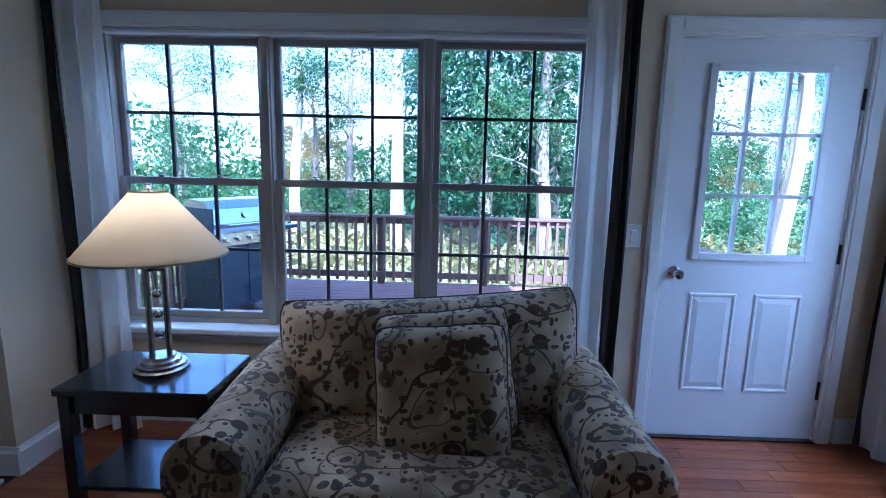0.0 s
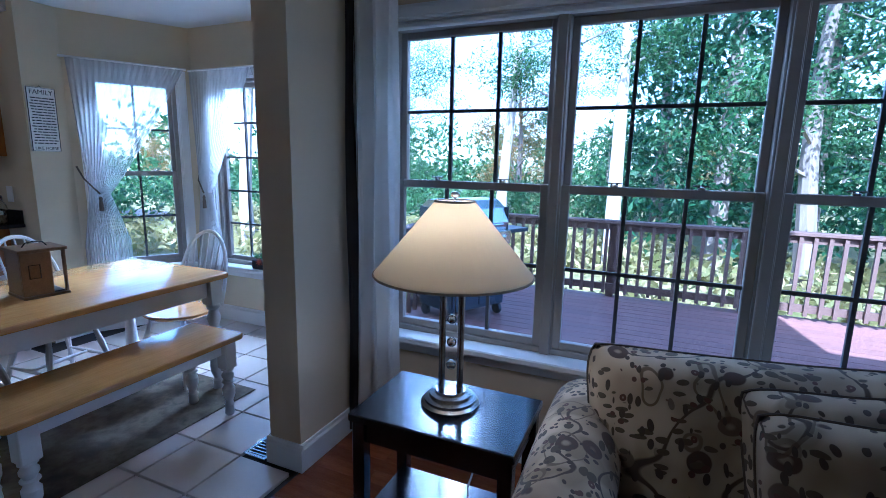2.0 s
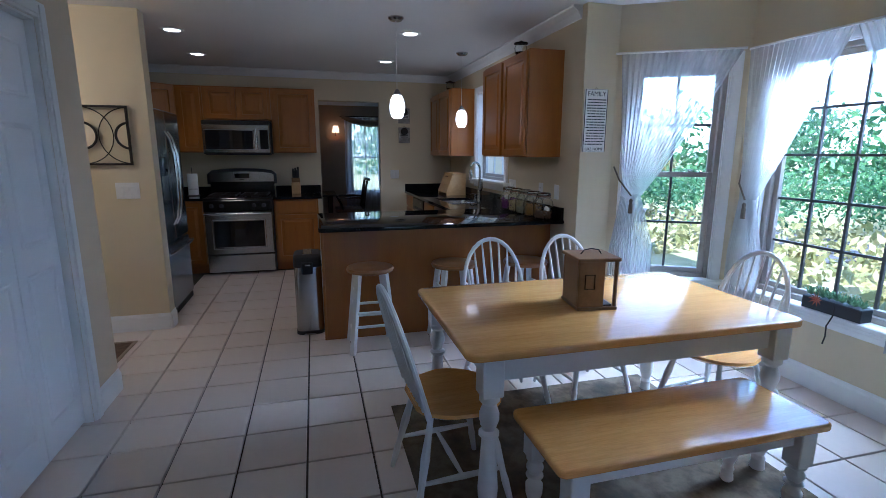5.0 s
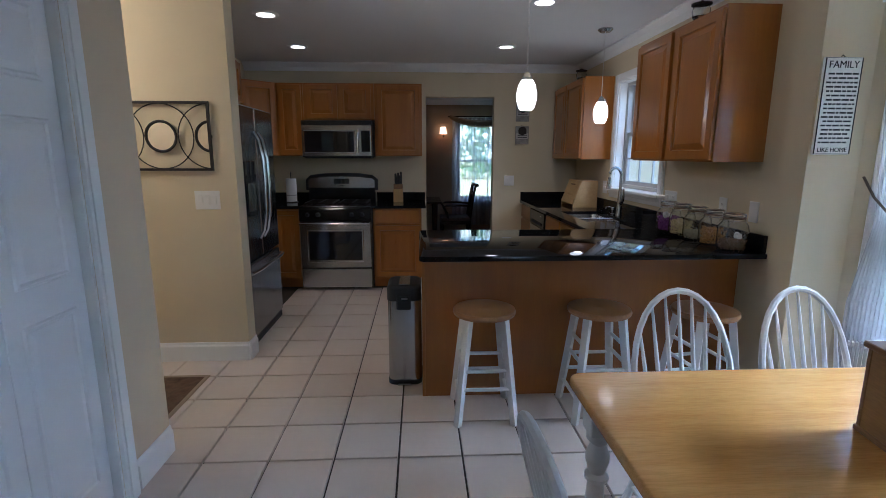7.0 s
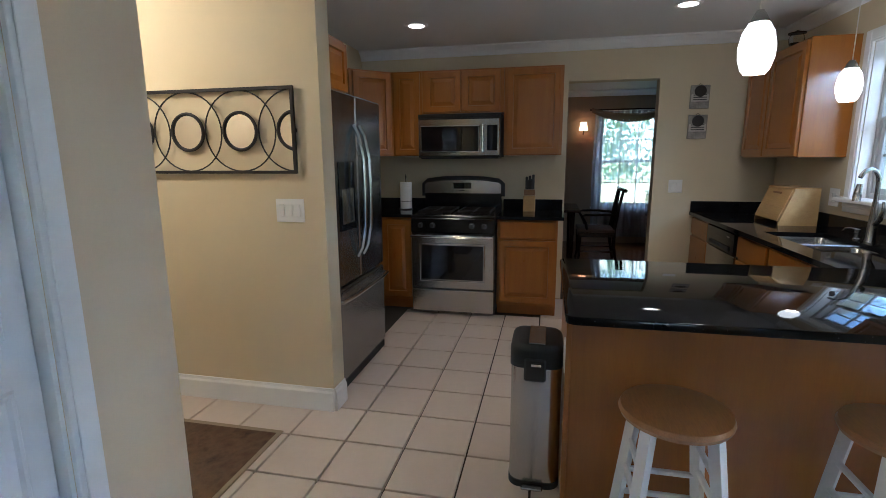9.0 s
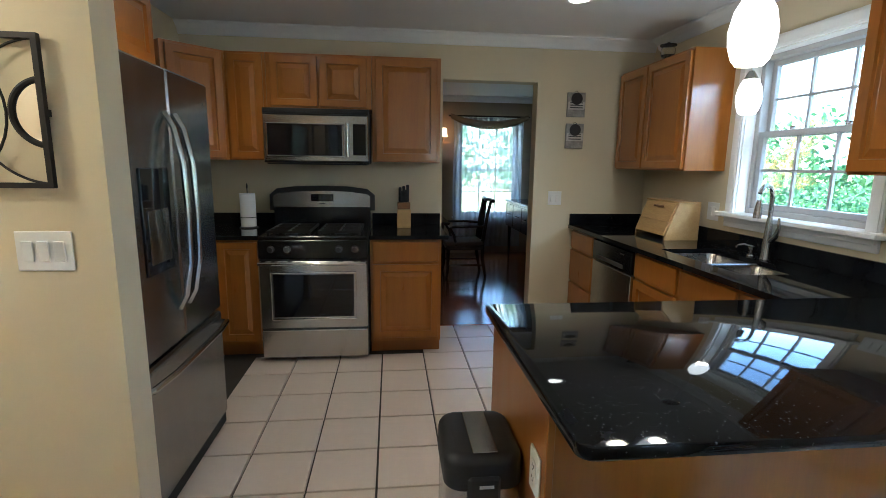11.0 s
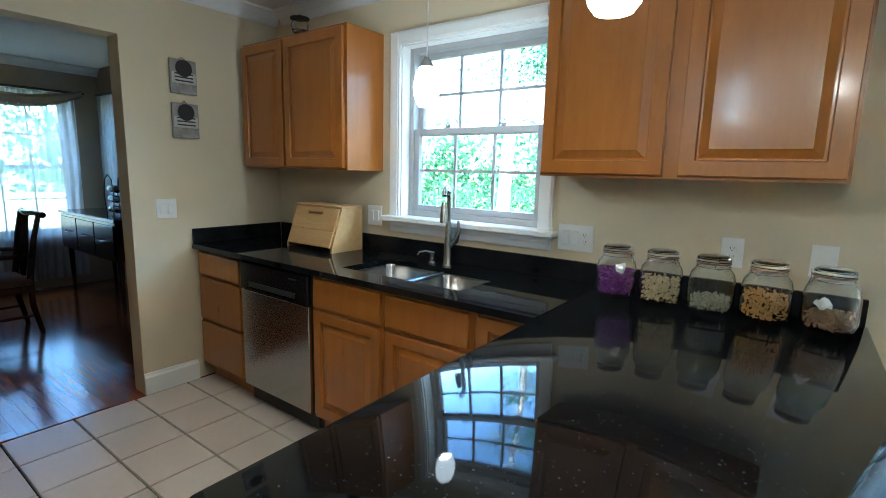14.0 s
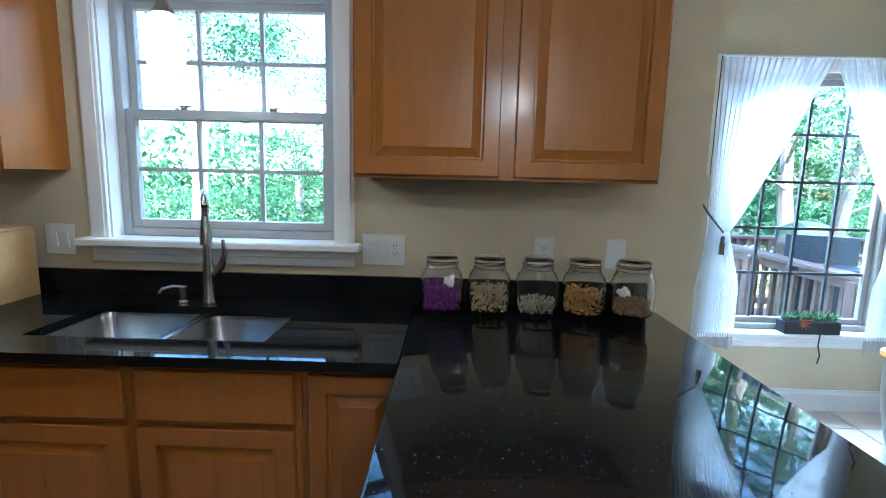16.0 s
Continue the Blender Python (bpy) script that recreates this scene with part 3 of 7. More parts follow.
def casing(parent, w, z0, z1, width=0.075, apron=True, sill_out=0.05, head=None, reveal=0.03):
    """Trim round a hole on the room side."""
    d, e = 0.018, width
    part("side_casing", boxes((-e, 0, -d, -0.001, z0, z1 + (head or e)), (-e + 0.01, -0.012, -d - 0.006, -d, z0, z1 + (head or e) - 0.012), bevel=0.002), TRIM, parent)
    part("side_casing", boxes((w, w + e, -d, -0.001, z0, z1 + (head or e)), (w + 0.012, w + e - 0.01, -d - 0.006, -d, z0, z1 + (head or e) - 0.012), bevel=0.002), TRIM, parent)
    part("head_casing", boxes((0, w, -d, -0.001, z1, z1 + (head or e)), (0, w, -d - 0.006, -d, z1 + 0.012, z1 + (head or e) - 0.012), bevel=0.002), TRIM, parent)
    part("window_sill", boxes((-e - 0.03, w + e + 0.03, -sill_out - 0.02, reveal + 0.001, z0 - 0.028, z0 + 0.003), bevel=0.006), TRIM, parent)
    part("jamb_lining", boxes((0.0, 0.006, 0, reveal, z0, z1), (w - 0.006, w, 0, reveal, z0, z1), (0.006, w - 0.006, 0, reveal, z1 - 0.006, z1)), TRIM, parent)
    if apron:
        part("apron", boxes((-e, w + e, -d, -0.001, z0 - 0.095, z0 - 0.028), (-e + 0.01, w + e - 0.01, -d - 0.010, -d, z0 - 0.060, z0 - 0.028), bevel=0.004), TRIM, parent)


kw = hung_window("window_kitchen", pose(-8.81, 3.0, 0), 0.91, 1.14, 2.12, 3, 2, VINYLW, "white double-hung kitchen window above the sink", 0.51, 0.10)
casing(kw, 0.91, 1.14, 2.12, reveal=0.068)
LZ0, LZ1 = 0.56, 2.07
for i in range(3):
    lw = hung_window(f"window_{i + 1}", pose(-3.556 + i * 0.82, 3.09, 0), 0.82, LZ0, LZ1, 3, 2, VINYL, "taupe double-hung window with dark grid bars", 0.505, 0.06, rim=0.028)
trio = thing("window_trim", pose(-3.556, 3.09, 0), "white painted casing and sill of the triple window", "window trim", kind="structure")
casing(trio, 2.46, LZ0, LZ1, 0.08, head=0.07, sill_out=0.07)
for i in (1, 2):
    part("mullion", boxes((i * 0.82 - 0.02, i * 0.82 + 0.02, 0.012, 0.029, LZ0, LZ1), bevel=0.003), VINYL, trio)
part("blind_head_rail", boxes((0.03, 2.43, -0.01, 0.028, LZ1 - 0.032, LZ1 - 0.008), bevel=0.006), TRIM, trio, "white blind head rail")
bw = hung_window("window_bay_west", pose(-6.45, 3.27, 0, 0, 0, BAY1) @ pose(0.13, 0, 0), 0.62, 0.51, 2.06, 2, 2, VINYL, "taupe double-hung bay window behind a sheer curtain", 0.5)
casing(bw, 0.62, 0.51, 2.06, 0.07)
bn = hung_window("window_bay_north", pose(-5.82, 4.02, 0), 1.05, 0.51, 2.07, 4, 5, VINYL, "wide fixed bay window with grid bars", fixed=True)
casing(bn, 1.05, 0.51, 2.07, 0.07)
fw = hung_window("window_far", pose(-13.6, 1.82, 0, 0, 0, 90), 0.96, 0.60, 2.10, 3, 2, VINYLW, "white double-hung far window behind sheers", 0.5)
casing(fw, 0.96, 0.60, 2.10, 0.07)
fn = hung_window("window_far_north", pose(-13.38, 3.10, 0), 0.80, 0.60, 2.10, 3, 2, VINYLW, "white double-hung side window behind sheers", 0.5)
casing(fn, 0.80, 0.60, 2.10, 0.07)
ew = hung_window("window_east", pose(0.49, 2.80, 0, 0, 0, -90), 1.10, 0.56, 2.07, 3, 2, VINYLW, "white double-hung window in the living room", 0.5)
casing(ew, 1.10, 0.56, 2.07, 0.07)


# ---- kitchen ----
def raised_door(w, h, t=0.02, rail=0.055):
    """A raised-panel door or drawer front, x 0..w, z 0..h, back at y=0, face at y=-t."""
    c = bmesh.new()
    rings = []
    for inset, y in ((0.0, 0.0), (0.0, -t + 0.003), (0.003, -t), (rail - 0.004, -t), (rail, -t + 0.013), (rail + 0.007, -t + 0.013), (rail + 0.034, -t + 0.003), (rail + 0.037, -t + 0.001)):
        rings.append([c.verts.new((x, y, z)) for x, z in ((inset, inset), (w - inset, inset), (w - inset, h - inset), (inset, h - inset))])
    for p, q in zip(rings, rings[1:]):
        for i in range(4):
            c.faces.new((p[i], p[(i + 1) % 4], q[(i + 1) % 4], q[i]))
    c.faces.new(rings[0][::-1]), c.faces.new(rings[-1])
    return c


def slab_front(w, h, t=0.02):
    bm = bmesh.new()
    box(bm, 0, w, -t, 0, 0, h, bevel=0.006, seg=2)
    return bm


def base_cabinet(m, w, fronts, label, d=0.60, high=0.882):
    """fronts: rows of (kind, x0, x1, z0, z1)."""
    cab = thing("base_cabinet", m, label, "kitchen cabinet", "kitchen base cabinets")
    part("body", boxes((0, w, 0.02, d, 0.10, high)), MAPLE, cab)
    part("face_frame", boxes((0, w, 0, 0.0195, 0.10, 0.882)), MAPLE, cab)
    part("toe_kick", boxes((0.0, w, 0.06, d, 0, 0.10)), MAPLE_H, cab)
    for kind, x0, x1, z0, z1 in fronts:
        bm = raised_door(x1 - x0, z1 - z0) if kind == "door" else slab_front(x1 - x0, z1 - z0)
        part("door" if kind == "door" else "drawer", moved(bm, pose(x0, -0.001, z0)), MAPLE, cab)
    return cab


def wall_cabinet(m, w, z0, z1, doors, label, d=0.30):
    cab = thing("wall_cabinet", m, label, "kitchen cabinet", "kitchen wall cabinets")
    part("body", boxes((0, w, 0, d, z0, z1)), MAPLE, cab)
    for x0, x1 in doors:
        part("door", moved(raised_door(x1 - x0, z1 - z0 - 0.03), pose(x0, -0.001, z0 + 0.012)), MAPLE, cab)
    return cab


BC = "honey maple base cabinet with raised panel door"
base_cabinet(pose(-9.985, 2.36, 0), 0.51, [("drawer", 0.02, 0.49, 0.72, 0.865), ("drawer", 0.02, 0.49, 0.425, 0.70), ("drawer", 0.02, 0.49, 0.13, 0.405)], "honey maple drawer cabinet beside the dishwasher")
base_cabinet(pose(-8.836, 2.36, 0), 0.50, [("drawer", 0.02, 0.485, 0.715, 0.865), ("door", 0.02, 0.485, 0.13, 0.695)], BC + " under the sink", high=0.66)
base_cabinet(pose(-8.334, 2.36, 0), 0.485, [("drawer", 0.02, 0.467, 0.715, 0.865), ("door", 0.02, 0.467, 0.13, 0.695)], BC + " under the sink", high=0.66)
base_cabinet(pose(-7.847, 2.36, 0), 0.345, [("door", 0.02, 0.30, 0.13, 0.865)], "narrow honey maple corner cabinet")
EASTWARD = 90
base_cabinet(pose(-9.37, 0.592, 0, 0, 0, EASTWARD), 0.525, [("drawer", 0.02, 0.505, 0.715, 0.865), ("door", 0.02, 0.505, 0.13, 0.695)], BC + " beside the range")
base_cabinet(pose(-9.37, -0.612, 0, 0, 0, EASTWARD), 0.428, [("door", 0.13, 0.41, 0.13, 0.865)], "honey maple base cabinet between fridge and range")
UC = "honey maple wall cabinet with raised panel doors"
wall_cabinet(pose(-7.77, 2.71, 0), 1.015, 1.408, 2.22, [(0.01, 0.482), (0.535, 1.005)], UC + " above glass jars")
wall_cabinet(pose(-9.96, 2.71, 0), 1.005, 1.408, 2.20, [(0.01, 0.44), (0.46, 0.985)], UC + " above the bread box")
wall_cabinet(pose(-9.70, 0.605, 0, 0, 0, EASTWARD), 0.525, 1.44, 2.22, [(0.03, 0.50)], "tall honey maple wall cabinet beside the microwave")
wall_cabinet(pose(-9.70, -0.168, 0, 0, 0, EASTWARD), 0.77, 1.83, 2.22, [(0.03, 0.37), (0.39, 0.735)], "short honey maple wall cabinet above the microwave")
wall_cabinet(pose(-9.70, -0.46, 0, 0, 0, EASTWARD), 0.289, 1.44, 2.22, [(0.02, 0.269)], "narrow honey maple wall cabinet beside the microwave")
wall_cabinet(pose(-9.39, -0.77, 0, 0, 0, 135), 0.438, 1.44, 2.22, [(0.03, 0.408)], "honey maple corner wall cabinet set diagonally", d=0.15)
wall_cabinet(pose(-7.60, -0.42, 0, 0, 0, 180), 0.88, 1.87, 2.22, [(0.02, 0.44), (0.46, 0.88)], "honey maple wall cabinet above the fridge", d=0.45)

# peninsula
pen = thing("peninsula_cabinet", pose(-6.855, 1.112, 0), "honey maple peninsula cabinet with plain back panel", "kitchen cabinet")
part("body", boxes((-0.62, -0.012, 0.012, 1.243, 0.0, 0.882)), MAPLE_H, pen)
part("back_panel", boxes((-0.012, 0.0, 0.012, 1.885, 0.0, 0.882)), MAPLE_H, pen)
part("end_panel", boxes((-0.62, 0.0, 0.0, 0.012, 0.0, 0.882)), MAPLE_H, pen)
part("back_body", boxes((-0.62, -0.012, 1.243, 1.885, 0.0, 0.882)), MAPLE_H, pen)
part("corner_trim", boxes((-0.02, 0.004, -0.004, 0.016, 0.0, 0.882), bevel=0.002), MAPLE, pen)

# worktop: one L-shaped slab with the sink cut out
ZC0, ZC1 = 0.884, 0.914
top = thing("worktop", pose(0, 0, 0), "polished black granite worktop with pale flecks", "worktop")
tb_ = bmesh.new()
ring_o = [(-9.995, 2.32), (-7.575, 2.32), (-7.575, 2.998), (-9.995, 2.998)]
ring_i = [(-8.73, 2.46), (-7.99, 2.46), (-7.99, 2.82), (-8.73, 2.82)]
loops = [[tb_.verts.new((x, y, z)) for x, y in ring] for ring, z in ((ring_o, ZC1), (ring_i, ZC1), (ring_i, ZC0), (ring_o, ZC0))]
for p, q in zip(loops, loops[1:] + loops[:1]):
    for i in range(4):
        tb_.faces.new((p[i], p[(i + 1) % 4], q[(i + 1) % 4], q[i]))
part("slab", tb_, GRANITE, top)
pb = bmesh.new()
box(pb, -7.575, -6.63, 1.093, 2.998, ZC0, ZC1)
corner_edges = [e for e in pb.edges if abs(e.verts[0].co.z - e.verts[1].co.z) > 0.01 and e.verts[0].co.y < 1.2]
bmesh.ops.bevel(pb, geom=corner_edges, offset=0.035, segments=6, profile=0.5, affect="EDGES")
edge_top = [e for e in pb.edges if abs(e.verts[0].co.z - e.verts[1].co.z) < 1e-5 and e.calc_face_angle(0) > 1.0]
bmesh.ops.bevel(pb, geom=edge_top, offset=0.006, segments=2, profile=0.5, affect="EDGES")
part("peninsula_slab", pb, GRANITE, top, smooth=True)
part("backsplash", boxes((-9.975, -6.64, 2.976, 2.998, ZC1, 1.012), bevel=0.002), GRANITE, top)
part("side_splash", boxes((-9.995, -9.975, 2.325, 2.976, ZC1, 1.012), bevel=0.002), GRANITE, top)
for y0, y1, tag in ((0.588, 1.165, "beside the range"), (-0.875, -0.182, "beside the fridge")):
    t2 = thing("worktop", pose(-9.995, y0, 0), "black granite worktop " + tag, "worktop")
    part("slab", boxes((0, 0.665, 0, y1 - y0, ZC0, ZC1), bevel=0.004), GRANITE, t2)
    part("backsplash", boxes((0, 0.02, 0, y1 - y0, ZC1, 1.012), bevel=0.002), GRANITE, t2)

# sink
snk = thing("double_sink", pose(-8.73, 2.46, ZC1), "brushed steel double bowl undermount sink", "sink")


def bowl(x0, x1, y0, y1, depth):
    bm = bmesh.new()
    rings = []
    for inset, z, rad in ((0.0, -0.03, 0.05), (0.004, -0.05, 0.05), (0.012, -depth + 0.05, 0.05), (0.03, -depth + 0.01, 0.06), (0.07, -depth, 0.06)):
        ring = []
        for cx, cy, a0 in ((x1 - inset - rad, y1 - inset - rad, 0), (x0 + inset + rad, y1 - inset - rad, 90), (x0 + inset + rad, y0 + inset + rad, 180), (x1 - inset - rad, y0 + inset + rad, 270)):
            for k in range(6):
                a = radians(a0 + 90 * k / 5)
                ring.append(bm.verts.new((cx + rad * math.cos(a), cy + rad * math.sin(a), z)))
        rings.append(ring)
    for p, q in zip(rings, rings[1:]):
        for i in range(len(p)):
            bm.faces.new((p[i], p[(i + 1) % len(p)], q[(i + 1) % len(p)], q[i]))
    bm.faces.new(rings[-1])
    return bm


part("bowl", bowl(0.0, 0.385, 0.0, 0.36, 0.20), STEEL_H, snk, smooth=True)
part("bowl", bowl(0.405, 0.74, 0.03, 0.35, 0.18), STEEL_H, snk, smooth=True)
part("divider", boxes((0.383, 0.407, 0.0, 0.36, -0.032, -0.016), bevel=0.005), STEEL_H, snk)
for x, y in ((0.19, 0.18), (0.57, 0.19)):
    part("drain", lathe([(0.04, 0.0), (0.045, 0.004), (0.03, 0.005), (0.0, 0.003)], 20, False), CHROME, snk, m=pose(x, y, -0.199 if x < 0.3 else -0.179), smooth=True)

fau = thing("kitchen_faucet", pose(-8.363, 2.88, ZC1, 0, 0, 26), "brushed nickel gooseneck pull-down faucet", "faucet")
part("base", lathe([(0.028, 0), (0.028, 0.008), (0.024, 0.02), (0.022, 0.10), (0.018, 0.18), (0.0145, 0.24)], 20), NICKEL, fau, smooth=True)
arc = [(0, 0, 0.23 + 0.05 * i) for i in range(3)] + [(0, -0.075 + 0.075 * math.cos(a), 0.35 + 0.075 * math.sin(a)) for a in [radians(12 * k) for k in range(14)]]
part("neck", tube(arc, 0.0125, 12), NICKEL, fau, smooth=True)
part("spray_head", lathe([(0.020, 0), (0.021, 0.03), (0.017, 0.07), (0.0125, 0.10)], 18), NICKEL, fau, m=pose(0, -0.150, 0.245, -6), smooth=True)
part("lever", tube([(0.018, -0.01, 0.11), (0.045, -0.015, 0.14), (0.060, -0.02, 0.19), (0.055, -0.02, 0.245)], 0.010, 10, radii=[0.016, 0.015, 0.010, 0.006]), NICKEL, fau, smooth=True)
soap = thing("soap_dispenser", pose(-8.452, 2.86, ZC1), "small brushed nickel soap dispenser beside the faucet", "soap dispenser")
part("base", lathe([(0.02, 0), (0.02, 0.008), (0.012, 0.015), (0.012, 0.04), (0.016, 0.045), (0.016, 0.065), (0.0, 0.07)], 16), NICKEL, soap, smooth=True)
part("spout", tube([(0, 0, 0.062), (-0.03, -0.02, 0.070), (-0.06, -0.035, 0.062), (-0.07, -0.04, 0.045)], 0.006, 8), NICKEL, soap, smooth=True)

# dishwasher
dwr = thing("dishwasher", pose(-9.467, 2.36, 0), "stainless dishwasher with black control panel", "dishwasher")
part("body", boxes((0.0, 0.625, 0.0, 0.58, 0.10, 0.88)), BLACKM, dwr)
part("door_panel", boxes((0.005, 0.62, -0.025, -0.001, 0.115, 0.705), bevel=0.004), STEEL, dwr, "brushed steel door panel")
part("control_panel", boxes((0.005, 0.62, -0.030, -0.001, 0.712, 0.872), bevel=0.006), BLACK, dwr, "glossy black control panel")
part("pocket_handle", boxes((0.10, 0.525, -0.040, -0.031, 0.735, 0.765), bevel=0.004), BLACKM, dwr)
part("toe_plate", boxes((0.005, 0.62, 0.03, 0.05, 0.005, 0.10)), BLACKM, dwr)
part("logo_bar", boxes((0.47, 0.53, -0.0325, -0.0305, 0.83, 0.84)), CHROME, dwr)

# range
rng = thing("gas_range", pose(-9.295, -0.175, 0, 0, 0, EASTWARD), "stainless gas range with black cooktop and oven", "range")
W = 0.755
part("body", boxes((0, W, 0.0, 0.58, 0.02, 0.895)), BLACKM, rng)
part("oven_door", boxes((0.004, W - 0.004, -0.045, -0.001, 0.255, 0.745), bevel=0.006), STEEL_H, rng, "brushed steel oven door")
part("oven_window", boxes((0.10, W - 0.10, -0.0475, -0.0455, 0.34, 0.65), bevel=0.001), BLACKGLASS, rng, "black glass oven window")
fr = [(0.085, -0.05, 0.325), (W - 0.085, -0.05, 0.325), (W - 0.085, -0.05, 0.665), (0.085, -0.05, 0.665)]
part("window_frame", tube(fr, 0.006, 8, closed=True), CHROME, rng)
part("oven_handle", joined(tube([(0.01, -0.085, 0.735), (W - 0.01, -0.085, 0.735)], 0.013, 12), boxes((0.02, 0.05, -0.085, -0.04, 0.725, 0.745), (W - 0.05, W - 0.02, -0.085, -0.04, 0.725, 0.745))), CHROME, rng, smooth=True)
part("drawer", boxes((0.004, W - 0.004, -0.040, -0.001, 0.035, 0.240), bevel=0.006), STEEL_H, rng, "brushed steel storage drawer")
part("control_strip", moved(boxes((0.0, W, -0.04, 0.03, 0.760, 0.895), bevel=0.008), pose(0, 0, 0)), BLACK, rng, "glossy black control strip")
for i, x in enumerate((0.09, 0.20, 0.555, 0.665)):
    part("knob", lathe([(0.026, 0), (0.026, 0.006), (0.019, 0.010), (0.018, 0.030), (0.0, 0.032)], 18), BLACKM, rng, m=pose(x, -0.041, 0.83, 90), smooth=True)
part("cooktop", boxes((0.0, W, -0.02, 0.58, 0.896, 0.918), bevel=0.006), BLACK, rng, "black enamel cooktop")
for gx in (0.20, W - 0.20):
    grate = boxes(*[(gx - 0.15, gx + 0.15, y - 0.006, y + 0.006, 0.935, 0.950) for y in (0.03, 0.13, 0.25, 0.37, 0.47)], *[(x - 0.006, x + 0.006, 0.025, 0.475, 0.935, 0.9495) for x in (gx - 0.145, gx, gx + 0.145)], *[(gx + a - 0.008, gx + a + 0.008, y - 0.008, y + 0.008, 0.916, 0.936) for a in (-0.14, 0.14) for y in (0.035, 0.465)])
    part("grate", grate, IRON, rng)
    for gy in (0.13, 0.37):
        part("burner_cap", lathe([(0.045, 0), (0.045, 0.008), (0.035, 0.014), (0.0, 0.015)], 20), BLACKM, rng, m=pose(gx, gy, 0.917), smooth=True)
bgm = bmesh.new()
box(bgm, 0.0, W, 0.50, 0.575, 0.917, 1.085)
part("back_riser", bgm, BLACK, rng)
pts = [(0.0, 1.08), (W, 1.08), (W, 1.165), (W - 0.03, 1.185), (W / 2 + 0.2, 1.203), (W / 2, 1.208), (W / 2 - 0.2, 1.203), (0.03, 1.185), (0.0, 1.165)]
cp = bmesh.new()
fa = [cp.verts.new((x, 0.485, z)) for x, z in pts]
fb = [cp.verts.new((x, 0.57, z)) for x, z in pts]
cp.faces.new(fa), cp.faces.new(fb[::-1])
for i in range(len(pts)):
    cp.faces.new((fa[i], fa[(i + 1) % len(pts)], fb[(i + 1) % len(pts)], fb[i]))
part("backguard", cp, STEEL_H, rng, "brushed steel backguard")
part("backguard_rim", tube([(0.0, 0.52, 1.05), (0.0, 0.52, 1.166), (0.03, 0.52, 1.188), (W / 2 - 0.2, 0.52, 1.207), (W / 2, 0.52, 1.212), (W / 2 + 0.2, 0.52, 1.207), (W - 0.03, 0.52, 1.188), (W, 0.52, 1.166), (W, 0.52, 1.05)], 0.009, 8, flat=4.0), BLACKM, rng)
part("display", boxes((0.29, 0.465, 0.481, 0.4845, 1.125, 1.182), bevel=0.001), BLACKGLASS, rng, "black glass clock display")
part("logo_bar", boxes((0.35, 0.40, 0.481, 0.4845, 1.102, 1.108)), BLACKM, rng)

# microwave
mw = thing("microwave", pose(-9.555, -0.175, 1.424, 0, 0, EASTWARD), "stainless over-range microwave with black window", "microwave")
part("body", boxes((0, 0.76, 0.02, 0.395, 0.0, 0.392)), BLACKM, mw)
part("face", boxes((0.003, 0.757, -0.012, 0.019, 0.012, 0.345), bevel=0.006), STEEL_H, mw, "brushed steel front")
part("vent_grille", boxes((0.003, 0.757, -0.006, 0.019, 0.352, 0.388), *[(0.02, 0.74, -0.010, -0.0061, 0.357 + 0.009 * k, 0.361 + 0.009 * k) for k in range(3)]), BLACKM, mw)
part("window", boxes((0.035, 0.565, -0.016, -0.0125, 0.055, 0.275), bevel=0.001), BLACKGLASS, mw, "black glass window")
part("window_frame", tube([(0.03, -0.015, 0.05), (0.575, -0.015, 0.05), (0.575, -0.015, 0.28), (0.03, -0.015, 0.28)], 0.007, 8, closed=True), CHROME, mw)
part("handle", joined(tube([(0.605, -0.05, 0.05), (0.605, -0.05, 0.29)], 0.011, 12), boxes((0.597, 0.613, -0.05, -0.011, 0.06, 0.08), (0.597, 0.613, -0.05, -0.011, 0.26, 0.28))), CHROME, mw, smooth=True)
part("keypad", boxes((0.645, 0.738, -0.015, -0.0125, 0.06, 0.285), bevel=0.001), BLACKGLASS, mw, "black keypad")
part("underside", boxes((0.02, 0.74, 0.02, 0.38, -0.012, -0.001)), BLACKM, mw)

# fridge
fd = thing("french_door_fridge", pose(-8.47, -0.165, 0), "dark stainless french door fridge with dispenser", "fridge")
part("body", boxes((0.005, 0.905, -0.70, -0.062, 0.03, 1.79)), DARKSTEEL, fd)
part("right_door", boxes((0.003, 0.448, -0.06, 0.0, 0.655, 1.80), bevel=0.010), DARKSTEEL, fd)
ld = part("left_door", boxes((0.455, 0.905, -0.06, 0.0, 0.655, 1.80), bevel=0.010), DARKSTEEL, fd)
part("dispenser", boxes((0.515, 0.745, 0.0005, 0.006, 0.99, 1.40), bevel=0.003), BLACKGLASS, ld, "black dispenser panel")
part("dispenser_recess", boxes((0.545, 0.715, 0.0065, 0.009, 1.03, 1.24), bevel=0.002), MATS["brushed_steel"], ld, "pale dispenser recess")
part("freezer_drawer", boxes((0.003, 0.905, -0.06, 0.0, 0.06, 0.640), bevel=0.010), DARKSTEEL, fd)
for x in (0.405, 0.50):
    part("door_handle", tube([(x, 0.002, 0.80), (x, 0.035, 0.86), (x, 0.062, 1.0), (x, 0.068, 1.2), (x, 0.062, 1.42), (x, 0.035, 1.56), (x, 0.002, 1.62)], 0.013, 10), STEEL, fd, "bright steel bar handle", smooth=True)
part("drawer_handle", tube([(0.03, 0.003, 0.585), (0.05, 0.04, 0.590), (0.2, 0.058, 0.592), (0.7, 0.058, 0.592), (0.855, 0.04, 0.590), (0.875, 0.003, 0.585)], 0.014, 10), STEEL, fd, "steel drawer handle", smooth=True)
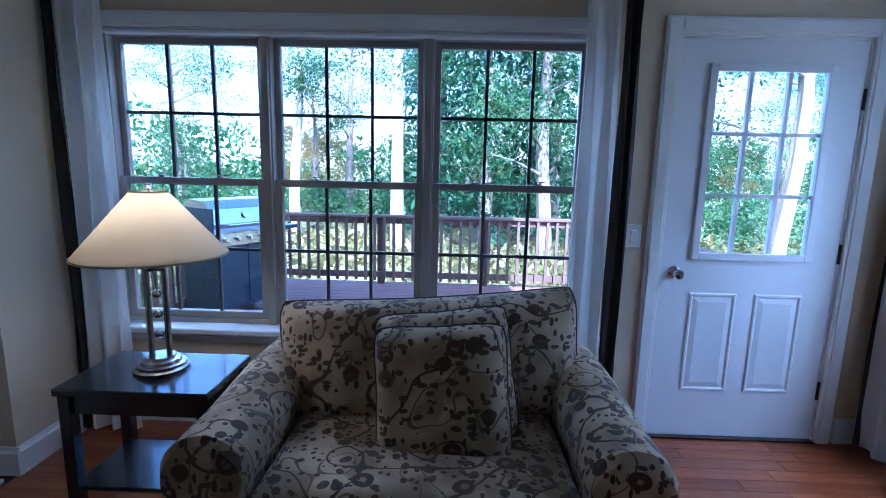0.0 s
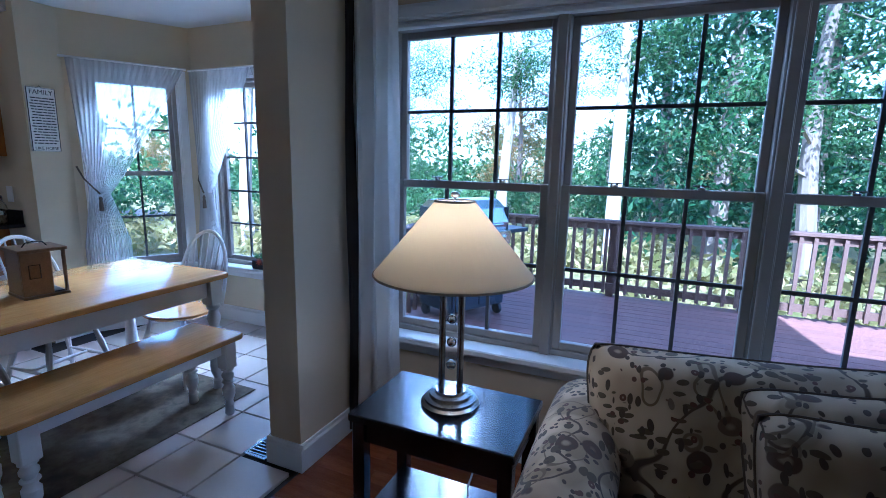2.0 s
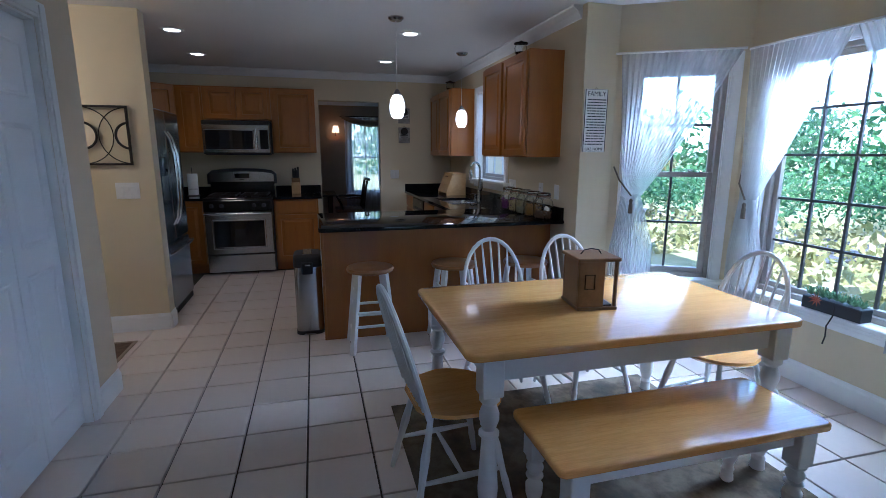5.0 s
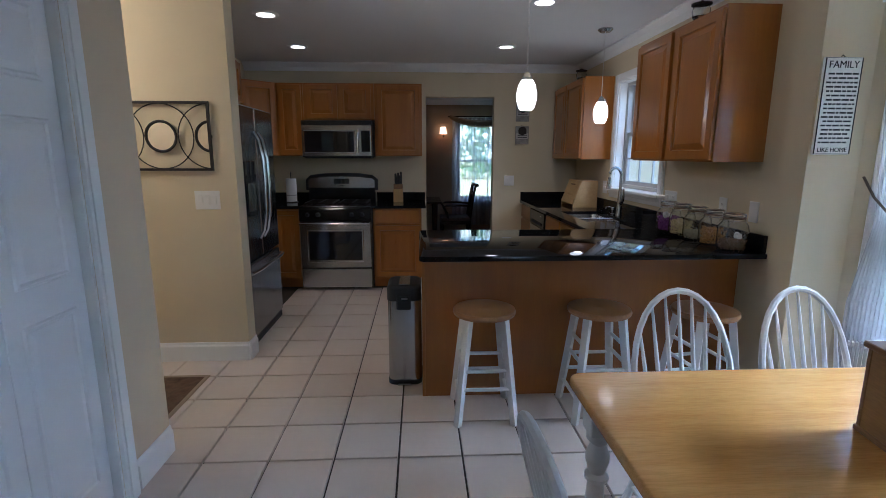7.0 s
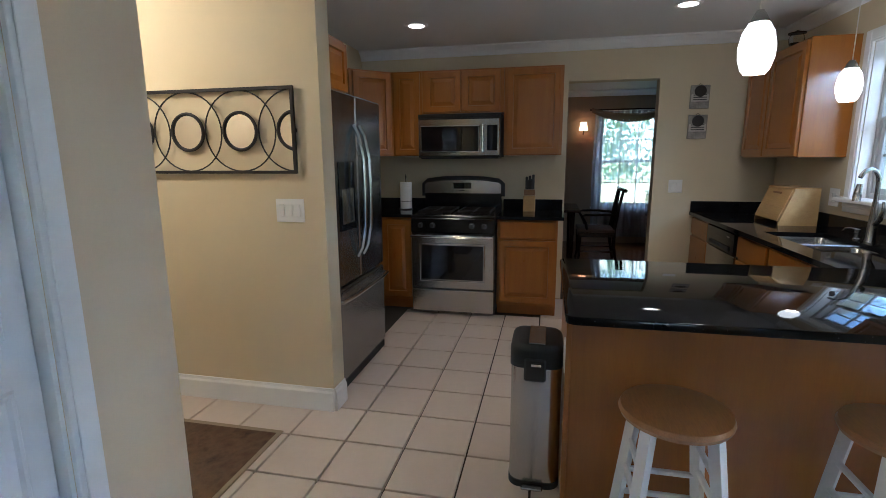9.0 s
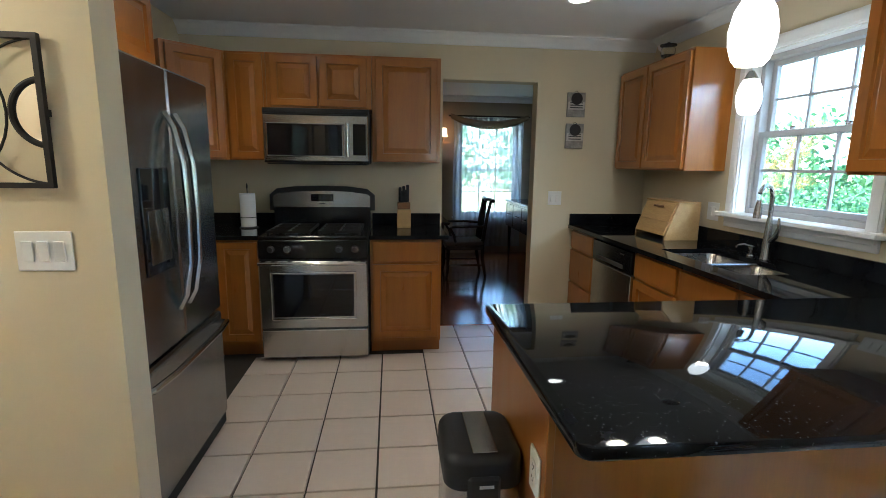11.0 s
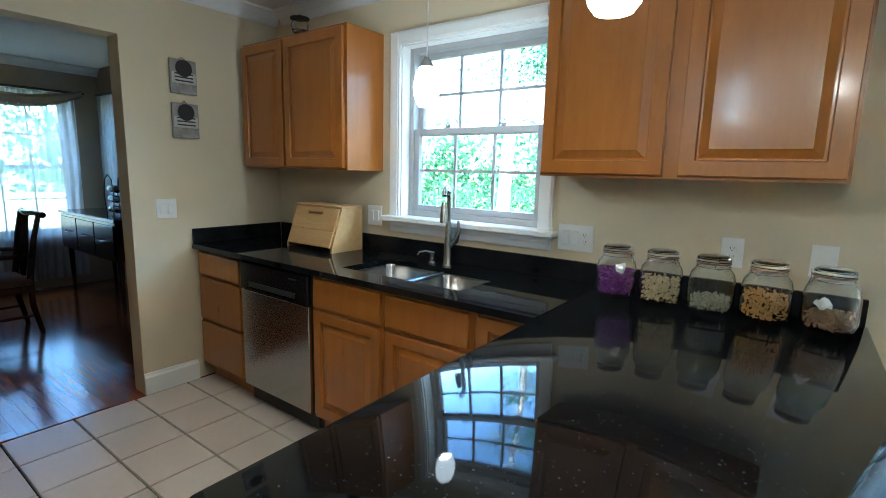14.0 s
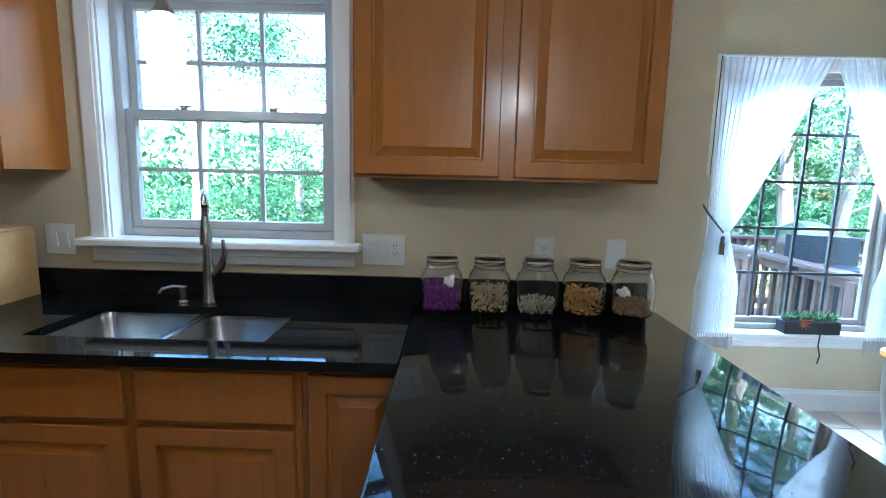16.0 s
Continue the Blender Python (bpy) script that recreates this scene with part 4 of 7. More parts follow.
part("foot_grille", boxes((0.01, 0.90, -0.05, -0.01, 0.0, 0.05)), BLACKM, fd)
part("logo_dot", lathe([(0.010, 0), (0.010, 0.003), (0, 0.003)], 14), CHROME, fd, m=pose(0.06, 0.0005, 1.70, -90))

# things on the worktops
bb = thing("bread_box", pose(-9.505, 2.69, ZC1, 0, 0, 0), "pale birch bread box with sloping lid", "bread box")
prof_ = [(0.0, 0.0), (0.0, 0.025), (0.085, 0.262), (0.25, 0.262), (0.25, 0.0)]
for x in (0.0, 0.415):
    side = bmesh.new()
    va, vb = [side.verts.new((x, y, z)) for y, z in prof_], [side.verts.new((x + 0.015, y, z)) for y, z in prof_]
    side.faces.new(va), side.faces.new(vb[::-1])
    for i in range(5):
        side.faces.new((va[i], va[(i + 1) % 5], vb[(i + 1) % 5], vb[i]))
    part("side", side, PALEWOOD, bb)
slope = math.degrees(math.atan2(0.237, 0.085))
part("lid", moved(boxes((0.016, 0.414, 0.0, 0.143, 0.0, 0.012), bevel=0.002), pose(0, 0.0385, 0.124, slope)), PALEWOOD, bb)
part("front_panel", moved(boxes((0.016, 0.414, 0.0, 0.100, 0.0, 0.012), bevel=0.002), pose(0, 0.002, 0.028, slope)), PALEWOOD, bb)
part("lid_pull", moved(boxes((0.15, 0.28, 0.10, 0.115, 0.0125, 0.022), bevel=0.003), pose(0, 0.0385, 0.124, slope)), BOXWOOD, bb)
part("top_board", boxes((-0.004, 0.434, 0.078, 0.25, 0.263, 0.276), bevel=0.003), PALEWOOD, bb)
part("back_board", boxes((0.016, 0.414, 0.232, 0.247, 0.0, 0.261)), PALEWOOD, bb)

kb = thing("knife_block", pose(-9.80, 0.85, ZC1), "small wooden knife block with black-handled knives", "knife block")
part("block", boxes((-0.05, 0.05, -0.055, 0.055, 0.0, 0.15), bevel=0.004), PALEWOOD, kb)
part("upper_block", boxes((-0.05, 0.02, -0.052, 0.052, 0.151, 0.205), bevel=0.004), BOXWOOD, kb)
for i, (x, y, h) in enumerate(((-0.03, -0.03, 0.12), (-0.03, 0.0, 0.13), (-0.03, 0.032, 0.14), (0.0, -0.018, 0.09), (0.0, 0.02, 0.10))):
    part("knife_handle", boxes((x - 0.009, x + 0.009, y - 0.012, y + 0.012, 0.206, 0.206 + h), bevel=0.005), BLACKM, kb)

pt = thing("paper_towel_holder", pose(-9.78, -0.37, ZC1), "white paper towel roll on black wire holder", "paper towel holder")
part("roll", lathe([(0.02, 0.012), (0.058, 0.012), (0.058, 0.27), (0.02, 0.27)], 28), PAPER, pt, smooth=True)
part("base_plate", lathe([(0.07, 0), (0.07, 0.008), (0.0, 0.01)], 24), BLACKM, pt)
part("rod", tube([(0, 0, 0.005), (0, 0, 0.30), (0.012, 0, 0.325), (0, 0, 0.345), (-0.012, 0, 0.325), (0, 0, 0.305)], 0.004, 8), BLACKM, pt)
part("band", tube([(0.062 * math.cos(a), 0.062 * math.sin(a), 0.085) for a in [2 * math.pi * k / 24 for k in range(24)]], 0.003, 6, closed=True), BLACKM, pt)

FILLS = [
    ("half-full of purple petals and white tissue", plain("purple_petals", (0.16, 0.025, 0.20), 0.8, var=0.5, scale=50, bump=0.5), 0.10),
    ("half-full of pale oat flakes", plain("oat_flakes", (0.55, 0.43, 0.24), 0.9, var=0.3, scale=60, bump=0.8), 0.095),
    ("with pumpkin seeds in the bottom", plain("pale_seeds", (0.40, 0.36, 0.25), 0.8, var=0.4, scale=60, bump=0.8), 0.05),
    ("half-full of orange dried pasta", plain("orange_pasta", (0.50, 0.25, 0.06), 0.8, var=0.3, scale=60, bump=0.8), 0.095),
    ("with brown nuts and a paper scrap", plain("brown_nuts", (0.24, 0.14, 0.07), 0.8, var=0.4, scale=60, bump=0.8), 0.055),
]
JX = (-7.468, -7.289, -7.108, -6.932, -6.748)
jr = random.Random(8)
for k, (text, fillmat, level) in enumerate(FILLS):
    jar = thing("glass_jar", pose(JX[k], 2.868, ZC1 + 0.001, 0, 0, k * 40), "round clip-top glass jar " + text, "jar", "row of glass jars")
    R = 0.081
    outer = [(0.0, 0.0), (0.060, 0.0), (0.074, 0.008), (R, 0.03), (R, 0.115), (0.074, 0.145), (0.058, 0.165), (0.056, 0.180)]
    inner = [(0.052, 0.180), (0.054, 0.165), (0.070, 0.143), (R - 0.004, 0.115), (R - 0.004, 0.03), (0.070, 0.012), (0.058, 0.005), (0.0, 0.005)]
    glass_part = part("glass_body", lathe(outer + inner, 32, False), JARGLASS, jar, smooth=True)
    glass_part.visible_shadow = False
    part("lid", lathe([(0.0, 0.188), (0.056, 0.188), (0.060, 0.193), (0.058, 0.206), (0.045, 0.214), (0.0, 0.216)], 28, False), JARGLASS, jar, smooth=True)
    part("seal", tube([(0.058 * math.cos(a), 0.057 * math.sin(a), 0.184) for a in [2 * math.pi * j / 28 for j in range(28)]], 0.0035, 6, closed=True), plain("brown_seal", (0.20, 0.10, 0.06), 0.7) if k == 0 else MATS["brown_seal"], jar, "brown rubber seal")
    part("wire_clip", joined(tube([(0.061 * math.cos(a), 0.061 * math.sin(a), 0.170) for a in [2 * math.pi * j / 28 for j in range(28)]], 0.0018, 6, closed=True), tube([(0.061, -0.012, 0.170), (0.068, -0.012, 0.150), (0.070, 0.0, 0.142), (0.068, 0.012, 0.150), (0.061, 0.012, 0.170), (0.063, 0.012, 0.200)], 0.0018, 6)), CHROME, jar)
    grains = bmesh.new()
    for _ in range(420):
        r, a, z = 0.070 * math.sqrt(jr.random()), jr.random() * 6.283, 0.008 + level * jr.random()
        s = 0.007 if k else 0.010
        bmesh.ops.create_cube(grains, size=s, matrix=Matrix.Translation((r * math.cos(a), r * math.sin(a), z)) @ Euler((jr.random() * 3, jr.random() * 3, 0)).to_matrix().to_4x4() @ Matrix.Diagonal((1.6, 1.0, 0.35, 1)))
    tagged(part("contents", grains, fillmat, jar), kind="stuff")
    if k in (0, 4):
        scrap = bmesh.new()
        bmesh.ops.create_icosphere(scrap, subdivisions=2, radius=0.028)
        for v in scrap.verts:
            v.co *= 0.75 + 0.5 * noise.noise(v.co * 60 + Vector((k, 0, 0)))
        part("paper_scrap", moved(scrap, pose(0.03, -0.035, level + 0.02)), PAPER, jar, "crumpled white paper")


# switches and outlets; local: face towards -y, centre at the origin
def plate(name, m, w, h, pieces, label):
    p = thing(name, m, label, "wall plate")
    part("plate", boxes((-w / 2, w / 2, -0.006, -0.0005, -h / 2, h / 2), bevel=0.002), SWITCHW, p)
    n = len(pieces)
    for i, kind in enumerate(pieces):
        cx = (i - (n - 1) / 2) * 0.046
        if kind == "rocker":
            part("rocker", moved(boxes((-0.016, 0.016, -0.006, 0.0, -0.033, 0.033), bevel=0.002), pose(cx, -0.0065, 0, 3)), SWITCHW, p)
        else:
            part("outlet_face", boxes((cx - 0.016, cx + 0.016, -0.009, -0.0065, -0.033, 0.033), bevel=0.002), SWITCHW, p)
            for z in (-0.018, 0.014):
                part("slot", boxes((cx - 0.007, cx - 0.005, -0.0098, -0.0092, z, z + 0.009), (cx + 0.005, cx + 0.007, -0.0098, -0.0092, z, z + 0.009), (cx - 0.002, cx + 0.002, -0.0098, -0.0092, z - 0.008, z - 0.004)), BLACKM, p)
    return p


plate("switch_plate", pose(-7.706, 3.0, 1.12), 0.172, 0.125, ["rocker", "rocker", "outlet"], "white three-gang switch and outlet plate")
plate("outlet_plate", pose(-7.065, 3.0, 1.127), 0.078, 0.118, ["outlet"], "white wall outlet behind the jars")
plate("phone_plate", pose(-6.778, 3.0, 1.127), 0.078, 0.118, [], "white phone jack plate behind the jars")
plate("switch_plate", pose(-9.02, 3.0, 1.13), 0.12, 0.125, ["rocker", "rocker"], "white two-gang switch plate beside the window")
plate("switch_plate", pose(-10.0, 2.181, 1.148, 0, 0, 90), 0.12, 0.12, ["rocker", "rocker"], "white two-gang switch plate beside the doorway")
plate("switch_plate", pose(-7.455, -0.325, 1.145, 0, 0, 90), 0.165, 0.125, ["rocker", "rocker", "rocker"], "white three-gang switch plate on hall wall")
plate("outlet_plate", pose(-6.93, 1.112, 0.66, 0, 0, 0), 0.078, 0.118, ["outlet"], "white outlet on the peninsula end")


def plaque(z0, z1, label):
    p = thing("wall_plaque", pose(-9.998, 2.323, z0, 0, 0, 90), label, "wall plaque", "pair of wall plaques")
    h = z1 - z0
    bm = bmesh.new()
    box(bm, -0.08, 0.08, -0.018, 0, 0, h, bevel=0.004)
    part("panel", bm, PEWTER, p)
    part("band", boxes((-0.072, 0.072, -0.022, -0.0185, h * 0.30, h * 0.62), bevel=0.001), PEWTERL, p)
    part("relief", moved(lathe([(0.05, 0), (0.05, 0.004), (0.042, 0.005), (0.0, 0.008)], 16), pose(0, -0.0225, h * 0.74, 90)), IRON, p, smooth=True)
    part("writing_bar", boxes(*[(-0.055, 0.055, -0.0235, -0.0222, h * (0.36 + 0.1 * i), h * (0.36 + 0.1 * i) + 0.008) for i in range(3)]), INK, p)
    part("hanger", tube([(-0.02, -0.006, h - 0.002), (0, -0.004, h + 0.015), (0.02, -0.006, h - 0.002)], 0.002, 6), IRON, p)


plaque(1.842, 2.045, "grey embossed metal plaque on beige wall")
plaque(1.578, 1.788, "grey embossed plaque with pale band")

# trash can
can = thing("trash_can", pose(-7.145, 1.0, 0), "tall stainless step trash can with black lid", "trash can")
bm = bmesh.new()
box(bm, -0.130, 0.130, -0.106, 0.106, 0.02, 0.56)
bmesh.ops.bevel(bm, geom=[e for e in bm.edges if abs(e.verts[0].co.z - e.verts[1].co.z) > 0.1], offset=0.05, segments=6, profile=0.5, affect="EDGES")
part("bin", bm, STEEL, can, smooth=True)
for z0, z1, o, mat_, nm in ((0.0, 0.03, 0.003, BLACKM, "foot_ring"), (0.555, 0.655, 0.004, BLACKM, "lid")):
    bm = bmesh.new()
    box(bm, -0.130 - o, 0.130 + o, -0.106 - o, 0.106 + o, z0, z1)
    bmesh.ops.bevel(bm, geom=[e for e in bm.edges if abs(e.verts[0].co.z - e.verts[1].co.z) > 0.01], offset=0.055, segments=6, profile=0.5, affect="EDGES")
    if nm == "lid":
        bmesh.ops.bevel(bm, geom=[e for e in bm.edges if min(v.co.z for v in e.verts) > z1 - 0.001], offset=0.03, segments=4, profile=0.5, affect="EDGES")
    part(nm, bm, mat_, can, smooth=True)
part("lid_strip", boxes((-0.10, 0.12, -0.035, 0.035, 0.656, 0.661), bevel=0.002), STEEL_H, can, "steel strip on the lid")
part("latch", boxes((0.131, 0.148, -0.05, 0.04, 0.50, 0.60), bevel=0.008), BLACKM, can)
part("logo_bar", boxes((0.1485, 0.150, -0.02, 0.02, 0.57, 0.58)), CHROME, can)
part("pedal", boxes((0.125, 0.168, -0.05, 0.04, 0.008, 0.02), bevel=0.004), STEEL_H, can)


# stools
def bar_stool(m):
    s = thing("bar_stool", m, "white bar stool with round brown wooden seat", "stool", "stools at the peninsula")
    part("seat", lathe([(0.0, 0.580), (0.14, 0.580), (0.168, 0.588), (0.174, 0.602), (0.168, 0.617), (0.12, 0.622), (0.0, 0.614)], 32, False), SEATWOOD, s, smooth=True)
    for sx, sy in ((1, 1), (1, -1), (-1, 1), (-1, -1)):
        top_, foot = Vector((sx * 0.095, sy * 0.095, 0.588)), Vector((sx * 0.155, sy * 0.155, 0.0))
        part("leg", tube([foot, top_], 0.025, 4, radii=[0.023, 0.026]), WHITEP, s)
    for z, both in ((0.13, (0, 1)), (0.20, (2, 3)), (0.33, (0, 1)), (0.30, (2, 3)), (0.43, (0, 1))):
        r = 0.155 + (0.095 - 0.155) * z / 0.588
        for side_ in both:
            a, b = {0: ((-r, -r), (r, -r)), 1: ((-r, r), (r, r)), 2: ((-r, -r), (-r, r)), 3: ((r, -r), (r, r))}[side_]
            part("rung", tube([(*a, z), (*b, z)], 0.011, 8), WHITEP, s, smooth=True)
    return s


st = bar_stool(pose(-6.665, 1.45, 0, 0, 0, 0))
copy_thing(st, pose(-6.655, 2.09, 0, 0, 0, 0))
copy_thing(st, pose(-6.60, 2.66, 0, 0, 0, 8))


# lamps hung from and set in the ceiling
def pendant(x, y):
    p = thing("pendant_lamp", pose(x, y, 0), "white opal glass pendant on a thin cord", "pendant lamp", "pendants over the worktop")
    part("canopy", lathe([(0.0, CH - 0.028), (0.045, CH - 0.026), (0.062, CH - 0.010), (0.062, CH - 0.001), (0.0, CH - 0.001)], 24, False), NICKEL, p, smooth=True)
    part("cord", tube([(0, 0, 1.93), (0, 0, CH - 0.028)], 0.003, 6), SWITCHW, p)
    part("socket", lathe([(0.032, 1.889), (0.034, 1.899), (0.022, 1.922), (0.012, 1.939), (0.0, 1.941)], 20, False), NICKEL, p, smooth=True)
    g = part("shade", lathe([(0.036, 1.717), (0.048, 1.732), (0.060, 1.772), (0.062, 1.812), (0.052, 1.862), (0.034, 1.895), (0.030, 1.895), (0.048, 1.860), (0.058, 1.812), (0.056, 1.773), (0.045, 1.735), (0.034, 1.721)], 28, False), OPAL, p, "glowing white opal glass shade", smooth=True)
    g.visible_shadow = False
    return p


pendant(-7.19, 1.76)
pendant(-8.35, 2.655)
for dx, dy in DOWNLIGHTS:
    d = thing("recessed_downlight", pose(dx, dy, CH), "lit recessed ceiling downlight with white ring", "ceiling light", "recessed ceiling lights")
    part("trim_ring", lathe([(0.066, -0.012), (0.090, -0.010), (0.096, -0.004), (0.096, -0.001), (0.066, -0.001)], 28, False), TRIM, d, smooth=True)
    part("lens", lathe([(0.0, -0.006), (0.066, -0.006)], 24, False), LED, d)
# jars on top of the wall cabinets
for x in (-9.55, -7.28):
    j = thing("glass_urn", pose(x, 2.86, 2.20 if x < -8 else 2.22), "small smoky glass urn on a wall cabinet", "urn")
    part("bowl", lathe([(0.0, 0.03), (0.03, 0.035), (0.05, 0.07), (0.055, 0.11), (0.04, 0.14), (0.037, 0.14), (0.05, 0.11), (0.046, 0.075), (0.0, 0.045)], 20, False), JARGLASS, j, smooth=True)
    part("foot", lathe([(0.04, 0), (0.04, 0.006), (0.012, 0.012), (0.012, 0.03), (0, 0.03)], 20), IRON, j, smooth=True)
    part("lid", lathe([(0.06, 0.141), (0.06, 0.150), (0.02, 0.160), (0.0, 0.172)], 20, True), IRON, j, smooth=True)


# ---- dining bay ----
def turned_leg(h, r=0.042):
    """A turned table leg with a square block at the top, standing on z=0."""
    k = h - 0.15
    prof = [(r * 0.55, 0), (r * 0.75, 0.01), (r * 0.62, 0.05), (r * 0.72, 0.06), (r * 0.62, 0.07), (r * 0.55, 0.08), (r * 0.9, 0.12), (r * 0.95, 0.16), (r * 0.7, k * 0.62), (r * 0.66, k * 0.68), (r * 0.95, k * 0.70), (r * 0.95, k * 0.72), (r * 0.6, k * 0.74), (r * 0.92, k * 0.82), (r * 0.92, k * 0.86), (r * 0.6, k * 0.93), (r * 0.95, k * 0.96), (r * 0.95, k)]
    a = lathe(prof, 18)
    b = bmesh.new()
    box(b, -r, r, -r, r, k, h, bevel=0.004)
    return joined(a, b)


tbl = thing("dining_table", pose(-5.14, 2.345, 0), "farmhouse dining table, butcher block top, white turned legs", "table")
bm = bmesh.new()
box(bm, -0.457, 0.457, -0.767, 0.767, 0.703, 0.737)
bmesh.ops.bevel(bm, geom=[e for e in bm.edges if abs(e.verts[0].co.z - e.verts[1].co.z) > 0.01], offset=0.05, segments=6, profile=0.5, affect="EDGES")
bmesh.ops.bevel(bm, geom=[e for e in bm.edges if abs(e.verts[0].co.z - e.verts[1].co.z) < 1e-5 and e.calc_face_angle(0) > 1.0], offset=0.010, segments=3, profile=0.5, affect="EDGES")
part("tabletop", bm, BUTCHER, tbl, "glossy honey butcher block top", smooth=True)
for x in (-0.40, 0.40):
    part("apron", boxes((x - 0.012, x + 0.012, -0.62, 0.62, 0.605, 0.7025), bevel=0.002), WHITEP, tbl)
for y in (-0.665, 0.665):
    part("apron", boxes((-0.36, 0.36, y - 0.012, y + 0.012, 0.605, 0.7025), bevel=0.002), WHITEP, tbl)
lg = None
for x in (-0.40, 0.40):
    for y in (-0.665, 0.665):
        if lg is None:
            lg = part("leg", turned_leg(0.7025), WHITEP, tbl, m=pose(x, y, 0), smooth=True)
        else:
            again(lg, pose(x, y, 0))

bch = thing("dining_bench", pose(-4.558, 2.33, 0.008), "farmhouse bench with wooden seat and white turned legs", "bench")
bm = bmesh.new()
box(bm, -0.20, 0.20, -0.555, 0.555, 0.43, 0.462)
bmesh.ops.bevel(bm, geom=[e for e in bm.edges if abs(e.verts[0].co.z - e.verts[1].co.z) > 0.01], offset=0.03, segments=5, profile=0.5, affect="EDGES")
bmesh.ops.bevel(bm, geom=[e for e in bm.edges if abs(e.verts[0].co.z - e.verts[1].co.z) < 1e-5 and e.calc_face_angle(0) > 1.0], offset=0.010, segments=3, profile=0.5, affect="EDGES")
part("seat", bm, BUTCHER, bch, "glossy honey wood seat", smooth=True)
for x in (-0.145, 0.145):
    part("apron", boxes((x - 0.010, x + 0.010, -0.43, 0.43, 0.365, 0.4295), bevel=0.002), WHITEP, bch)
for y in (-0.47, 0.47):
    part("apron", boxes((-0.11, 0.11, y - 0.010, y + 0.010, 0.365, 0.4295), bevel=0.002), WHITEP, bch)
lg = None
for x in (-0.145, 0.145):
    for y in (-0.47, 0.47):
        if lg is None:
            lg = part("leg", turned_leg(0.4295, 0.036), WHITEP, bch, m=pose(x, y, 0), smooth=True)
        else:
            again(lg, pose(x, y, 0))


def windsor_chair(m):
    """Faces +y; origin on the floor under the seat's middle."""
    c = thing("windsor_chair", m, "white hoop-back windsor chair with a wooden seat", "chair", "chairs round the table")
    bm = bmesh.new()
    ring_t, ring_b = [], []
    for k in range(28):
        a = 2 * math.pi * k / 28
        x, y = 0.205 * math.cos(a), 0.205 * math.sin(a)
        if y > 0:
            x *= 1.05
        y = max(y, -0.175)
        ring_t.append(bm.verts.new((x, y, 0.447)))
        ring_b.append(bm.verts.new((x * 0.92, y * 0.92, 0.418)))
    mid = [bm.verts.new((v.co.x * 1.03, v.co.y * 1.03, 0.434)) for v in ring_t]
    dip = [bm.verts.new((v.co.x * 0.7, v.co.y * 0.7, 0.438)) for v in ring_t]
    for p, q in ((ring_b, mid), (mid, ring_t), (ring_t, dip)):
        for k in range(28):
            bm.faces.new((p[k], p[(k + 1) % 28], q[(k + 1) % 28], q[k]))
    bm.faces.new(dip), bm.faces.new(ring_b[::-1])
    part("seat", bm, BUTCHER, c, "honey wood saddle seat", smooth=True)
    hoop = []
    for k in range(19):
        a = math.pi * k / 18
        h = math.sin(a)
        x = 0.19 * math.cos(a) * (1.0 + 0.12 * h)
        z = 0.445 + 0.475 * h ** 0.75
        hoop.append((x, -0.155 - 0.135 * (z - 0.445) / 0.475, z))
    part("hoop", tube(hoop, 0.0125, 8), WHITEP, c, smooth=True)
    for i in range(7):
        x = (i - 3) * 0.042
        zt = 0.445 + 0.475 * max(0.0, 1 - min(0.999, (x * 1.25 / 0.205) ** 2)) ** 0.375 - 0.004
        part("spindle", tube([(x, -0.160, 0.444), (x * 1.12, -0.160 - 0.068 * (zt - 0.445) / 0.475, (0.444 + zt) / 2), (x * 1.25, -0.157 - 0.134 * (zt - 0.445) / 0.475, zt)], 0.007, 7, radii=[0.006, 0.0085, 0.005]), WHITEP, c, smooth=True)
    feet = {}
    for sx in (-1, 1):
        for sy in (-1, 1):
            a, b = Vector((sx * 0.205, sy * 0.205 - 0.01, 0.0)), Vector((sx * 0.12, sy * 0.115 - 0.01, 0.428))
            feet[sx, sy] = (a, b)
            part("leg", tube([a, a.lerp(b, 0.25), a.lerp(b, 0.33), a.lerp(b, 0.6), a.lerp(b, 0.75), b], 0.016, 9, radii=[0.011, 0.016, 0.013, 0.019, 0.015, 0.011]), WHITEP, c, smooth=True)
    mids = []
    for sx in (-1, 1):
        p, q = feet[sx, -1][0].lerp(feet[sx, -1][1], 0.38), feet[sx, 1][0].lerp(feet[sx, 1][1], 0.38)
        part("stretcher", tube([p, p.lerp(q, 0.5), q], 0.01, 8, radii=[0.008, 0.013, 0.008]), WHITEP, c, smooth=True)
        mids.append(p.lerp(q, 0.5))
    part("stretcher", tube([mids[0], mids[0].lerp(mids[1], 0.5), mids[1]], 0.01, 8, radii=[0.008, 0.013, 0.008]), WHITEP, c, smooth=True)
    return c


ch = windsor_chair(pose(-4.985, 1.60, 0.008, 0, 0, 4))
copy_thing(ch, pose(-5.595, 2.095, 0.008, 0, 0, -90))
copy_thing(ch, pose(-5.605, 2.61, 0.008, 0, 0, -84))
copy_thing(ch, pose(-5.10, 3.06, 0.008, 0, 0, 186))

